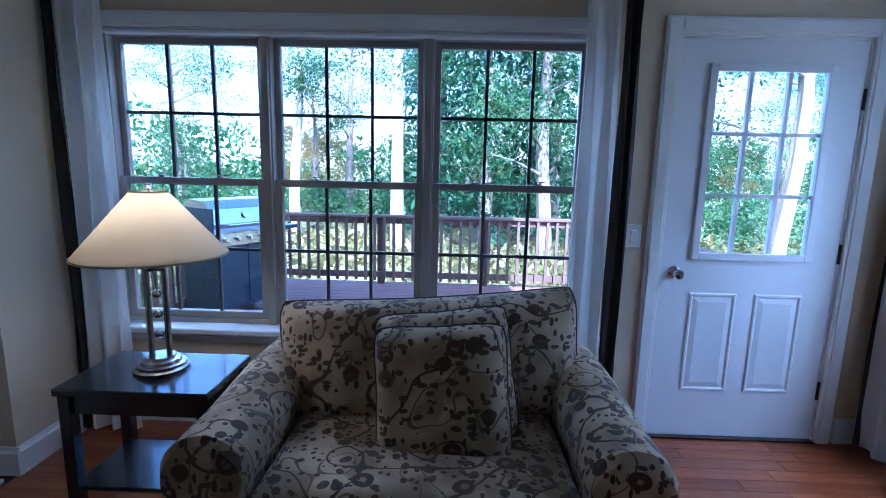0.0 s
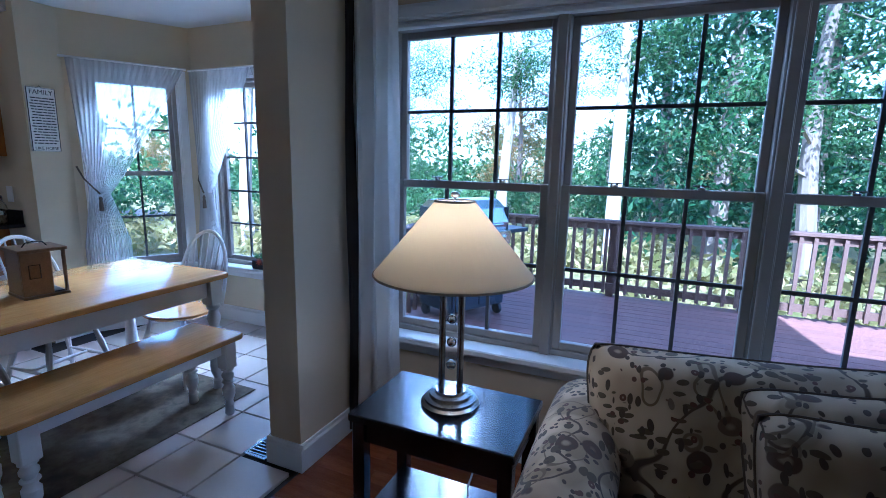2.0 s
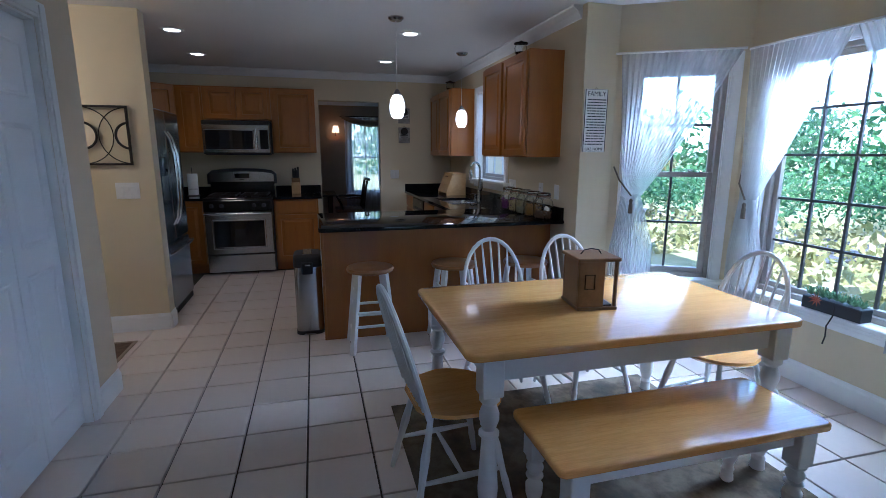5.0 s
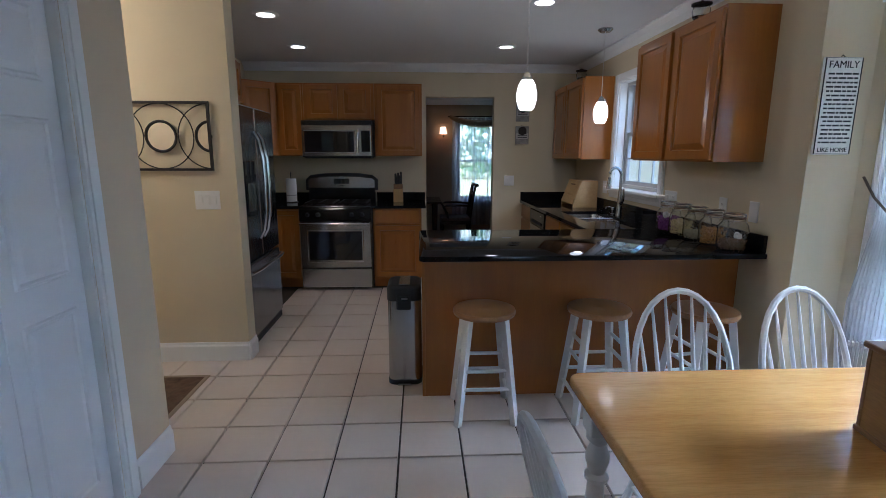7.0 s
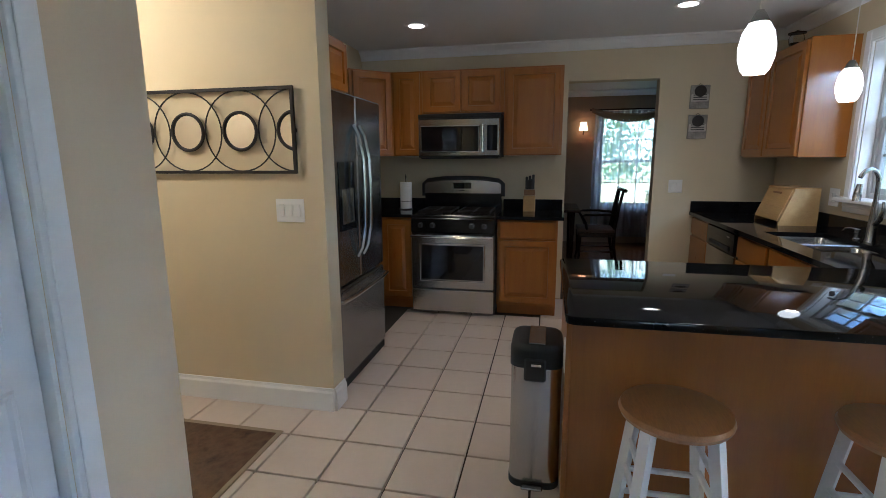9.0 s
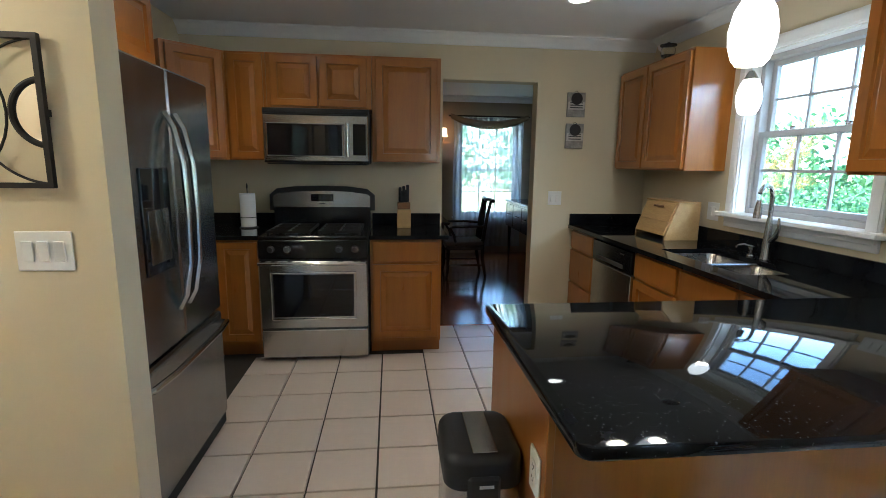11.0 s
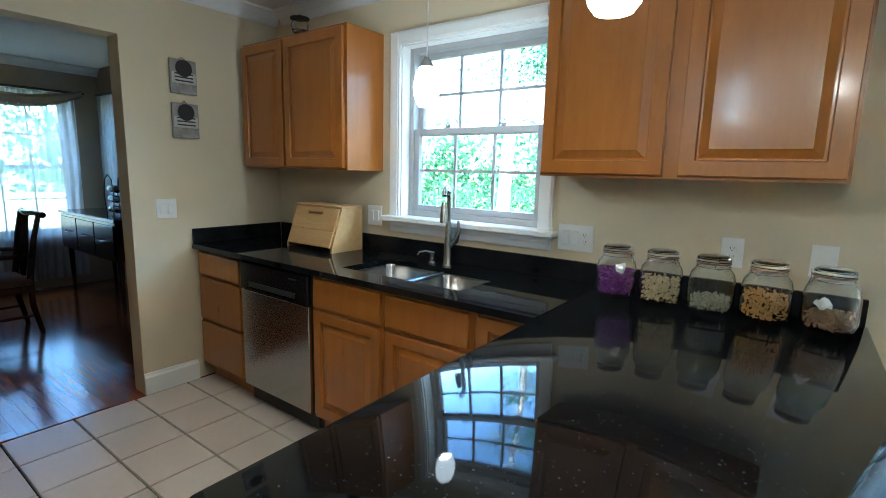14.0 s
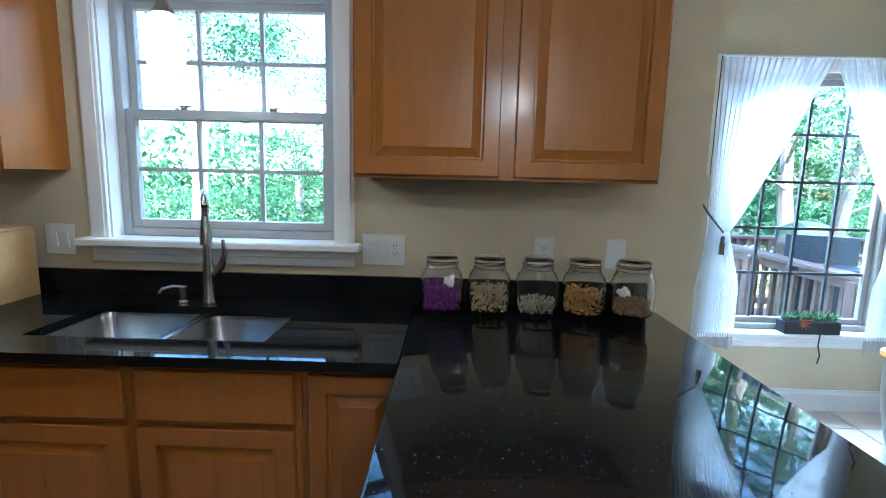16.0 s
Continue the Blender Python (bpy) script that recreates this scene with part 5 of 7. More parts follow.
rg = thing("area_rug", pose(0, 0, 0), "dark brown mottled area rug under the table", "rug")
part("rug_field", boxes((-5.72, -4.51, 1.45, 3.09, 0.001, 0.008), bevel=0.003), RUG, rg)
hr = thing("hall_rug", pose(0, 0, 0), "dark brown patterned rug in the hall", "rug")
part("rug_field", boxes((-7.17, -6.64, -1.93, -0.325, 0.001, 0.008), bevel=0.003), HALLRUG, hr)
part("border", boxes((-7.195, -7.17, -1.955, -0.30, 0.001, 0.0075), (-6.64, -6.615, -1.955, -0.30, 0.001, 0.0075), (-7.17, -6.64, -0.325, -0.30, 0.001, 0.0075)), plain("tan_rug_border", (0.30, 0.24, 0.16), 0.95, bump=0.5), hr, "tan rug border")

# wooden box on the table
wb = thing("wooden_box", pose(-5.12, 2.31, 0.737, 0, 0, -8), "brown wooden box with open side and wire handle", "box")
part("bottom", boxes((-0.10, 0.10, -0.095, 0.095, 0.0, 0.014), bevel=0.002), BOXWOOD, wb)
part("top", boxes((-0.105, 0.105, -0.10, 0.10, 0.226, 0.242), bevel=0.003), BOXWOOD, wb)
part("front", boxes((0.082, 0.095, -0.092, 0.03, 0.0145, 0.2255), bevel=0.002), BOXWOOD, wb)
part("back", boxes((-0.095, -0.082, -0.092, 0.092, 0.0145, 0.2255), bevel=0.002), BOXWOOD, wb)
part("side", boxes((-0.0815, 0.0815, -0.092, -0.080, 0.0145, 0.2255), bevel=0.002), BOXWOOD, wb)
part("post", boxes((0.080, 0.095, 0.078, 0.092, 0.0145, 0.2255), bevel=0.002), BOXWOOD, wb)
part("inset_frame", tube([(0.0965, -0.062, 0.10), (0.0965, -0.018, 0.10), (0.0965, -0.018, 0.165), (0.0965, -0.062, 0.165)], 0.003, 6, closed=True), ESPRESSO, wb)
part("wire_handle", tube([(0.0, -0.05, 0.242), (0.0, -0.035, 0.262), (0.0, 0.0, 0.268), (0.0, 0.035, 0.262), (0.0, 0.05, 0.242)], 0.003, 6), IRON, wb)
part("liner", boxes((-0.08, 0.08, -0.078, 0.076, 0.0145, 0.02)), BLACKM, wb)


# writing
def lettering(text, size, m, material, parent, name="lettering"):
    cu = bpy.data.curves.new("text", "FONT")
    cu.body, cu.size, cu.align_x, cu.align_y, cu.extrude = text, size, "CENTER", "CENTER", 0.0008
    tmp = bpy.data.objects.new("text", cu)
    scene.collection.objects.link(tmp)
    me = bpy.data.meshes.new_from_object(tmp.evaluated_get(bpy.context.evaluated_depsgraph_get()))
    bpy.data.objects.remove(tmp)
    me.materials.clear()
    me.materials.append(material)
    ob = new(name, me)
    ob.parent = parent
    ob.matrix_basis = m
    return ob


sg = thing("family_sign", pose(-6.448, 3.10, 1.447, 0, 0, 90), "off-white wooden sign with dark lettering FAMILY", "sign")
part("board", boxes((-0.092, 0.092, -0.018, 0, 0, 0.45), bevel=0.003), SIGN, sg)
part("edge_frame", tube([(-0.089, -0.018, 0.004), (0.089, -0.018, 0.004), (0.089, -0.018, 0.446), (-0.089, -0.018, 0.446)], 0.003, 6, closed=True), INK, sg)
lettering("FAMILY", 0.046, pose(0, -0.0195, 0.415, 90), INK, sg)
lettering("LIKE HOME", 0.030, pose(0, -0.0195, 0.022, 90), INK, sg)
sr = random.Random(5)
for i in range(17):
    z = 0.375 - i * 0.0198
    x = -0.078 + 0.012 * sr.random()
    rows_ = []
    while x < 0.070:
        w = 0.012 + 0.026 * sr.random()
        rows_.append((x, min(x + w, 0.078), -0.0198, -0.0182, z - 0.0042, z + 0.0038))
        x += w + 0.006
    tagged(part("writing_bar", boxes(*rows_), INK, sg), kind="stuff")
part("hanger", tube([(-0.012, -0.008, 0.449), (0, -0.004, 0.462), (0.012, -0.008, 0.449)], 0.002, 6), IRON, sg)


# curtains
def hanging(width, z0, z1, folds, depth, seed=0, flare=0.0):
    """A straight hung panel along x from 0 to width, folds in y."""
    rr = random.Random(seed)
    ph = [rr.random() * 6 for _ in range(3)]
    nx, nz = folds * 8, 24
    bm = bmesh.new()
    g = []
    for j in range(nz + 1):
        v = j / nz
        row = []
        for i in range(nx + 1):
            u = i / nx
            s = 1 + flare * v
            y = depth * math.sin(2 * math.pi * folds * u + ph[0] + 0.5 * math.sin(3 * v + ph[1])) * (0.75 + 0.25 * math.sin(7 * u + ph[2]))
            row.append(bm.verts.new((width * (0.5 + (u - 0.5) * s) + 0.006 * math.sin(9 * v + 11 * u), y, z1 + (z0 - z1) * v)))
        g.append(row)
    for j in range(nz):
        for i in range(nx):
            bm.faces.new((g[j][i], g[j][i + 1], g[j + 1][i + 1], g[j + 1][i]))
    return bm


def swept(width, z0, ztie, z1, gather, side, folds=18, depth=0.009, seed=0):
    """A sheer along x 0..width at the top, gathered at gather width on one side (-1: x=0, 1: x=width) at ztie, hanging below."""
    rr = random.Random(seed)
    p0, p1 = rr.random() * 6, rr.random() * 6
    nx, nz = folds * 6, 40
    bm = bmesh.new()
    g = []
    for j in range(nz + 1):
        z = z1 + (z0 - z1) * j / nz
        if z > ztie:
            k = (z1 - z) / (z1 - ztie)
            free = width + (gather * 1.0 - width) * (1 - (1 - k) ** 0.9)
            near_ = gather * 0.30 * k
        else:
            k = (ztie - z) / (ztie - z0)
            free, near_ = gather * (1.0 + 0.55 * min(1, 2.2 * k)), gather * 0.30 * (1 - min(1, 2.0 * k))
        row = []
        for i in range(nx + 1):
            u = i / nx
            x = near_ + (free - near_) * u
            tight = (free - near_) / width
            y = depth * (0.6 + 0.9 * (1 - tight)) * math.sin(2 * math.pi * folds * u + p0 + 0.8 * math.sin(2 * u + p1)) - 0.012
            row.append(bm.verts.new((x if side < 0 else width - x, y, z + 0.02 * math.sin(3 * u) * (1 if z < ztie else 0))))
        g.append(row)
    for j in range(nz):
        for i in range(nx):
            bm.faces.new((g[j][i], g[j][i + 1], g[j + 1][i + 1], g[j + 1][i]))
    return bm


def tieback(parent, x0, z0, x1, z1, y):
    part("tieback", tube([(x0, y + 0.03, z0), (x0 + (x1 - x0) * 0.3, y - 0.02, z0 + (z1 - z0) * 0.45), (x1, y - 0.045, z1)], 0.006, 8), CORD, parent, "brown cord tieback", smooth=True)
    part("tassel", lathe([(0.016, -0.11), (0.014, -0.05), (0.010, -0.03), (0.013, -0.015), (0.006, 0.0)], 10), CORD, parent, m=pose(x1, y - 0.045, z1 - 0.02), smooth=True)


M1 = pose(-6.45, 3.27, 0, 0, 0, BAY1)
s1 = thing("sheer_curtain", M1 @ pose(0.02, -0.055, 0), "white sheer curtain tied back with brown cord", "curtain", "bay window curtains")
part("sheer", swept(0.78, 0.30, 1.13, 2.132, 0.20, -1, seed=1), SHEER, s1, smooth=True)
part("rod", tube([(-0.04, 0, 2.14), (0.80, 0, 2.14)], 0.009, 10), TRIM, s1, smooth=True)
tieback(s1, 0.0, 1.34, 0.13, 1.13, 0.0)
s2 = thing("sheer_curtain", pose(-5.96, 3.965, 0), "white sheer curtain pair over a wide bay window", "curtain", "bay window curtains")
part("sheer", swept(0.66, 0.40, 1.13, 2.122, 0.17, -1, seed=2), SHEER, s2, smooth=True)
part("sheer", moved(swept(0.66, 0.40, 1.13, 2.122, 0.17, 1, seed=3), pose(0.665, 0, 0)), SHEER, s2, smooth=True)
part("rod", tube([(-0.02, 0, 2.13), (1.35, 0, 2.13)], 0.009, 10), TRIM, s2, smooth=True)
tieback(s2, 0.0, 1.32, 0.12, 1.13, 0.0)
tieback(s2, 1.33, 1.32, 1.20, 1.13, 0.0)

# planter on the bay sill
pl = thing("planter_box", pose(-5.21, 4.005, 0.514), "dark planter box with succulents and orange flower", "planter")
bm = bmesh.new()
box(bm, -0.17, 0.17, -0.045, 0.045, 0.0, 0.075, bevel=0.004)
part("trough", bm, BLACKM, pl)
gr = leafy("succulent_green", (0.06, 0.13, 0.05), (0.16, 0.26, 0.12))
pr = random.Random(3)
for i in range(9):
    x = -0.15 + i * 0.0375
    ros = bmesh.new()
    for k in range(14):
        a, tilt, ln = k * 2.4, 0.3 + 0.06 * k, 0.05 + 0.02 * pr.random()
        leaf = [(0, 0, 0), (0.35 * ln, 0.18 * ln, 0.1 * ln), (ln, 0, 0.25 * ln), (0.35 * ln, -0.18 * ln, 0.1 * ln)]
        mm = Euler((0, -tilt, a)).to_matrix()
        ros.faces.new([ros.verts.new(mm @ Vector(p)) for p in leaf])
    part("succulent", ros, gr, pl, m=pose(x, -0.005 + 0.02 * (pr.random() - 0.5), 0.076))
fl = bmesh.new()
for k in range(10):
    a = k * 0.628
    fl.faces.new([fl.verts.new(p) for p in ((0, 0, 0), (0.018 * math.cos(a - 0.25), -0.012, 0.018 * math.sin(a - 0.25)), (0.045 * math.cos(a), -0.02, 0.045 * math.sin(a)), (0.018 * math.cos(a + 0.25), -0.012, 0.018 * math.sin(a + 0.25)))])
part("flower", fl, plain("orange_petals", (0.55, 0.11, 0.03), 0.6, var=0.2), pl, "orange flower", m=pose(-0.07, -0.05, 0.075))
part("trailing_stem", tube([(0.03, -0.046, 0.06), (0.035, -0.06, 0.0), (0.02, -0.075, -0.06), (0.03, -0.085, -0.12), (0.02, -0.085, -0.17)], 0.004, 6), IRON, pl)
for x in (-0.09, 0.0, 0.09):
    part("votive_cup", lathe([(0.022, 0.0), (0.026, 0.05), (0.023, 0.05), (0.019, 0.005), (0.0, 0.005)], 14, False), JARGLASS, pl, m=pose(x, 0.01, 0.085), smooth=True)

vn = thing("floor_register", pose(-4.0, 2.71, 0.001), "metal floor vent register set in the tiles", "floor vent")
part("frame", boxes((-0.07, 0.07, -0.15, -0.135, 0, 0.005), (-0.07, 0.07, 0.135, 0.15, 0, 0.005), (-0.07, -0.055, -0.135, 0.135, 0, 0.005), (0.055, 0.07, -0.135, 0.135, 0, 0.005)), DARKSTEEL, vn)
for i in range(12):
    part("slat", boxes((-0.055, 0.055, -0.13 + i * 0.0225, -0.122 + i * 0.0225, 0.0, 0.004)), DARKSTEEL, vn)

# ---- hall ----
sd = thing("smoke_detector", pose(-7.454, -0.90, 2.33, 90, 0, 90), "round white plastic smoke detector high on the wall", "smoke detector")
part("base", lathe([(0.0, 0.0), (0.072, 0.0), (0.072, 0.012), (0.0, 0.012)], 28), SWITCHW, sd, smooth=True)
part("cover", lathe([(0.066, 0.012), (0.066, 0.028), (0.055, 0.038), (0.020, 0.042), (0.0, 0.042)], 28), SWITCHW, sd, smooth=True)
hl = thing("ceiling_light", pose(-6.70, -1.35, CH), "white opal dome ceiling light in the hall", "ceiling light")
part("base", lathe([(0.0, 0.0), (0.15, 0.0), (0.15, -0.03), (0.0, -0.03)], 28), TRIM, hl, smooth=True)
part("rim", lathe([(0.155, -0.03), (0.155, -0.045), (0.14, -0.045), (0.14, -0.03)], 28, False), NICKEL, hl, smooth=True)
mf = thing("mirror_frame", pose(-7.453, -0.736, 1.562, 0, 0, 90), "black iron wall frame with four round mirrors", "wall mirror")
HW, HH = 0.4775, 0.221
part("outer_frame", boxes((-HW, HW, -0.03, -0.012, HH - 0.016, HH), (-HW, HW, -0.03, -0.012, -HH, -HH + 0.016), (-HW, -HW + 0.016, -0.03, -0.012, -HH + 0.016, HH - 0.016), (HW - 0.016, HW, -0.03, -0.012, -HH + 0.016, HH - 0.016)), IRON, mf)
for cx, half_ in ((-0.4775, 1), (-0.159, 0), (0.159, 0), (0.4775, -1)):
    lo, hi = (0, 360) if not half_ else ((-90, 90) if half_ > 0 else (90, 270))
    for rad, thick, nm in ((0.208, 0.004, "arc"), (0.096, 0.009, "mirror_ring")):
        pts_ = [(cx + rad * math.cos(radians(lo + (hi - lo) * k / 36)), -0.02, rad * math.sin(radians(lo + (hi - lo) * k / 36))) for k in range(37)]
        pts_ = [(max(-HW + 0.01, min(HW - 0.01, x)), y, z) for x, y, z in pts_]
        part(nm, tube(pts_[:-1] if not half_ else pts_, thick, 8, closed=not half_), IRON, mf, smooth=True)
    disc = bmesh.new()
    vs = [disc.verts.new((max(-HW + 0.012, min(HW - 0.012, cx + 0.092 * math.cos(radians(lo + (hi - lo) * k / 32)))), -0.018, 0.092 * math.sin(radians(lo + (hi - lo) * k / 32)))) for k in range(32 if not half_ else 33)]
    disc.faces.new(vs)
    part("mirror", disc, MIRROR, mf, "round mirror glass")
part("standoff", boxes((-HW, -HW + 0.01, -0.012, 0.0, -0.01, 0.01), (HW - 0.01, HW, -0.012, 0.0, -0.01, 0.01)), IRON, mf)


def panel_door(w, h, panels, t=0.035, depth=0.008):
    """A slab x 0..w, z 0..h, front at y=-t, with raised panels (x0, x1, z0, z1) in relief."""
    bm = bmesh.new()
    box(bm, 0, w, -t, 0, 0, h, bevel=0.002)
    for x0, x1, z0, z1 in panels:
        a = bmesh.new()
        rings = []
        for inset, y in ((0.0, -t - 0.0005), (0.006, -t - 0.007), (0.014, -t - 0.007), (0.022, -t - 0.001), (0.045, -t - 0.006)):
            rings.append([a.verts.new((x, y, z)) for x, z in ((x0 + inset, z0 + inset), (x1 - inset, z0 + inset), (x1 - inset, z1 - inset), (x0 + inset, z1 - inset))])
        for p, q in zip(rings, rings[1:]):
            for i in range(4):
                a.faces.new((p[i], p[(i + 1) % 4], q[(i + 1) % 4], q[i]))
        a.faces.new(rings[-1])
        bm = joined(bm, a)
    return bm


def door_casing(name, m, w, h, label, e=0.075, depth=0.018):
    c = thing(name, m, label, "door casing", kind="structure")
    part("side_casing", boxes((-e, 0, -depth, -0.0005, 0, h + e), (-e + 0.012, -0.014, -depth - 0.007, -depth, 0, h + e - 0.014), bevel=0.002), TRIM, c)
    part("side_casing", boxes((w, w + e, -depth, -0.0005, 0, h + e), (w + 0.014, w + e - 0.012, -depth - 0.007, -depth, 0, h + e - 0.014), bevel=0.002), TRIM, c)
    part("head_casing", boxes((0, w, -depth, -0.0005, h, h + e), (0, w, -depth - 0.007, -depth, h + 0.014, h + e - 0.012), bevel=0.002), TRIM, c)
    part("jamb", boxes((0.0, 0.012, 0.0, 0.13, 0, h), (w - 0.012, w, 0.0, 0.13, 0, h), (0.012, w - 0.012, 0.0, 0.13, h - 0.012, h)), TRIM, c)
    return c


# closet bifold doors; wall face looks towards +y, so local x runs towards -x
CL = pose(-4.46, -0.14, 0, 0, 0, 180)
door_casing("closet_casing", CL, 1.52, 2.05, "white painted casing round the closet doors")
bf = thing("bifold_door", CL @ pose(0, 0.035, 0), "white four-panel bifold closet doors, closed", "door", kind="structure")
for i in range(4):
    leaf = part("door_leaf", moved(panel_door(0.37, 2.02, [(0.06, 0.31, 0.15, 0.88), (0.06, 0.31, 1.00, 1.55), (0.06, 0.31, 1.67, 1.92)], 0.03), pose(0.014 + i * 0.3735, 0.03, 0.012)), DOORW, bf)
    if i in (1, 2):
        part("knob", lathe([(0.009, 0), (0.009, 0.015), (0.018, 0.022), (0.018, 0.030), (0.0, 0.036)], 16), SWITCHW, leaf, m=pose(0.014 + i * 0.3735 + 0.185, -0.0005, 0.94, 90), smooth=True)
HD = pose(-7.455, -2.36, 0, 0, 0, 90)
door_casing("hall_door_casing", HD, 0.80, 2.05, "white painted casing round the hall door")
hd = thing("hall_door", HD @ pose(0.012, 0.04, 0.008), "white panelled hall door, closed", "door", kind="structure")
part("slab", panel_door(0.776, 2.02, [(0.11, 0.36, 0.2, 0.9), (0.42, 0.67, 0.2, 0.9), (0.11, 0.36, 1.05, 1.85), (0.42, 0.67, 1.05, 1.85)]), DOORW, hd)
for z in (0.25, 1.05, 1.80):
    part("hinge", joined(tube([(0.776, -0.042, z - 0.045), (0.776, -0.042, z + 0.045)], 0.006, 8), boxes((0.76, 0.79, -0.0375, -0.0355, z - 0.045, z + 0.045))), NICKEL, hd)

# ---- far dining room ----
fs = thing("sheer_curtain", pose(-13.50, 1.72, 0, 0, 0, 90), "white sheer curtain over the far window", "curtain")
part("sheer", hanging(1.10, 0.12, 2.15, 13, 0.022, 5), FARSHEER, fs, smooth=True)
part("rod", tube([(-0.08, 0, 2.17), (1.2, 0, 2.17)], 0.012, 10), IRON, fs, smooth=True)
fs2 = thing("sheer_curtain", pose(-13.42, 3.03, 0), "white sheer curtain over the side window", "curtain")
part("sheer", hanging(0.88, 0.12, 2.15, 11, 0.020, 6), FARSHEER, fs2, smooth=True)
part("rod", tube([(-0.05, 0, 2.17), (0.96, 0, 2.17)], 0.012, 10), IRON, fs2, smooth=True)
scarf = bmesh.new()
for k in range(25):
    u = k / 24
    for v in range(5):
        scarf.verts.new((-0.05 + 1.22 * u, -0.035 - 0.02 * math.sin(v * 1.5), 2.20 - 0.10 * 4 * u * (1 - u) - v * 0.03 * (0.6 + 4 * u * (1 - u) * 0.5)))
scarf.verts.ensure_lookup_table()
for k in range(24):
    for v in range(4):
        scarf.faces.new([scarf.verts[i] for i in (k * 5 + v, k * 5 + v + 1, (k + 1) * 5 + v + 1, (k + 1) * 5 + v)])
part("scarf_valance", scarf, cloth("tan_scarf_cloth", (0.22, 0.16, 0.11), 0.25), fs, "tan scarf valance", smooth=True)


def carver_chair(m):
    c = thing("dining_armchair", m, "dark mahogany dining armchair with carved back", "chair")
    bm = bmesh.new()
    box(bm, -0.26, 0.26, -0.23, 0.25, 0.42, 0.47, bevel=0.018, seg=3)
    part("seat", bm, cloth("brown_seat_cloth", (0.10, 0.065, 0.04), 0.0), c, "brown padded seat", smooth=True)
    part("seat_rail", boxes((-0.25, 0.25, -0.23, 0.24, 0.36, 0.42), bevel=0.004), MAHOGANY, c)
    for sx in (-1, 1):
        part("back_post", tube([(sx * 0.21, -0.27, 0.0), (sx * 0.21, -0.225, 0.25), (sx * 0.21, -0.225, 0.47), (sx * 0.23, -0.27, 0.80), (sx * 0.25, -0.31, 0.99)], 0.02, 8, radii=[0.018, 0.022, 0.024, 0.020, 0.018]), MAHOGANY, c, smooth=True)
        part("front_leg", tube([(sx * 0.24, 0.24, 0.0), (sx * 0.23, 0.22, 0.1), (sx * 0.225, 0.22, 0.40)], 0.02, 8, radii=[0.015, 0.018, 0.026]), MAHOGANY, c, smooth=True)
        part("arm", tube([(sx * 0.225, -0.25, 0.66), (sx * 0.29, -0.05, 0.67), (sx * 0.30, 0.16, 0.665), (sx * 0.29, 0.21, 0.645), (sx * 0.25, 0.15, 0.55), (sx * 0.24, 0.12, 0.42)], 0.017, 8), MAHOGANY, c, smooth=True)
        part("stretcher", tube([(sx * 0.21, -0.24, 0.16), (sx * 0.23, 0.22, 0.16)], 0.012, 8), MAHOGANY, c)
    part("crest_rail", tube([(-0.285, -0.33, 0.985), (-0.18, -0.30, 1.0), (0, -0.295, 0.985), (0.18, -0.30, 1.0), (0.285, -0.33, 0.985)], 0.022, 8, radii=[0.026, 0.022, 0.026, 0.022, 0.026]), MAHOGANY, c, smooth=True)
    for x in (-0.06, 0.0, 0.06):
        part("splat", tube([(x * 0.7, -0.225, 0.47), (x * 1.5, -0.25, 0.70), (x * 0.8, -0.285, 0.97)], 0.011, 6), MAHOGANY, c, smooth=True)
    return c


carver_chair(pose(-12.05, 1.68, 0, 0, 0, 180))
ft = thing("dining_table_far", pose(-12.0, 0.62, 0), "dark mahogany table in the far dining room", "table")
part("tabletop", boxes((-0.5, 0.5, -0.7, 0.82, 0.72, 0.75), bevel=0.008), MAHOGANY, ft)
for x in (-0.42, 0.42):
    for y in (-0.6, 0.72):
        part("leg", tube([(x, y, 0), (x, y, 0.3), (x, y, 0.72)], 0.03, 8, radii=[0.02, 0.028, 0.036]), MAHOGANY, ft, smooth=True)
sbd = thing("sideboard", pose(-12.6, 2.80, 0), "dark mahogany sideboard on tapered legs", "sideboard")
part("top", boxes((-0.75, 0.75, -0.27, 0.27, 0.87, 0.90), bevel=0.006), MAHOGANY, sbd)
part("case", boxes((-0.72, 0.72, -0.25, 0.25, 0.50, 0.8695), bevel=0.003), MAHOGANY, sbd)
for x in (-0.71, -0.235, 0.24):
    part("drawer", boxes((x + 0.01, x + 0.46, -0.262, -0.2505, 0.53, 0.84), bevel=0.003), MAHOGANY, sbd)
    part("pull", tube([(x + 0.17, -0.264, 0.70), (x + 0.19, -0.285, 0.69), (x + 0.28, -0.285, 0.69), (x + 0.30, -0.264, 0.70)], 0.005, 6), NICKEL, sbd)
for x in (-0.66, 0.66):
    for y in (-0.2, 0.2):
        part("leg", tube([(x, y, 0), (x, y, 0.2), (x, y, 0.5)], 0.02, 8, radii=[0.014, 0.020, 0.028]), MAHOGANY, sbd, smooth=True)
wr = thing("wire_wine_rack", pose(-12.35, 2.75, 0.90), "dark wire wine rack with bottles on sideboard", "wine rack")
for z in (0.06, 0.16, 0.26):
    part("bottle", moved(lathe([(0.0, 0.0), (0.036, 0.002), (0.037, 0.18), (0.014, 0.24), (0.014, 0.29), (0, 0.29)], 14), pose(-0.12, 0.0, z, 0, 90)), BLACKGLASS, wr, smooth=True)
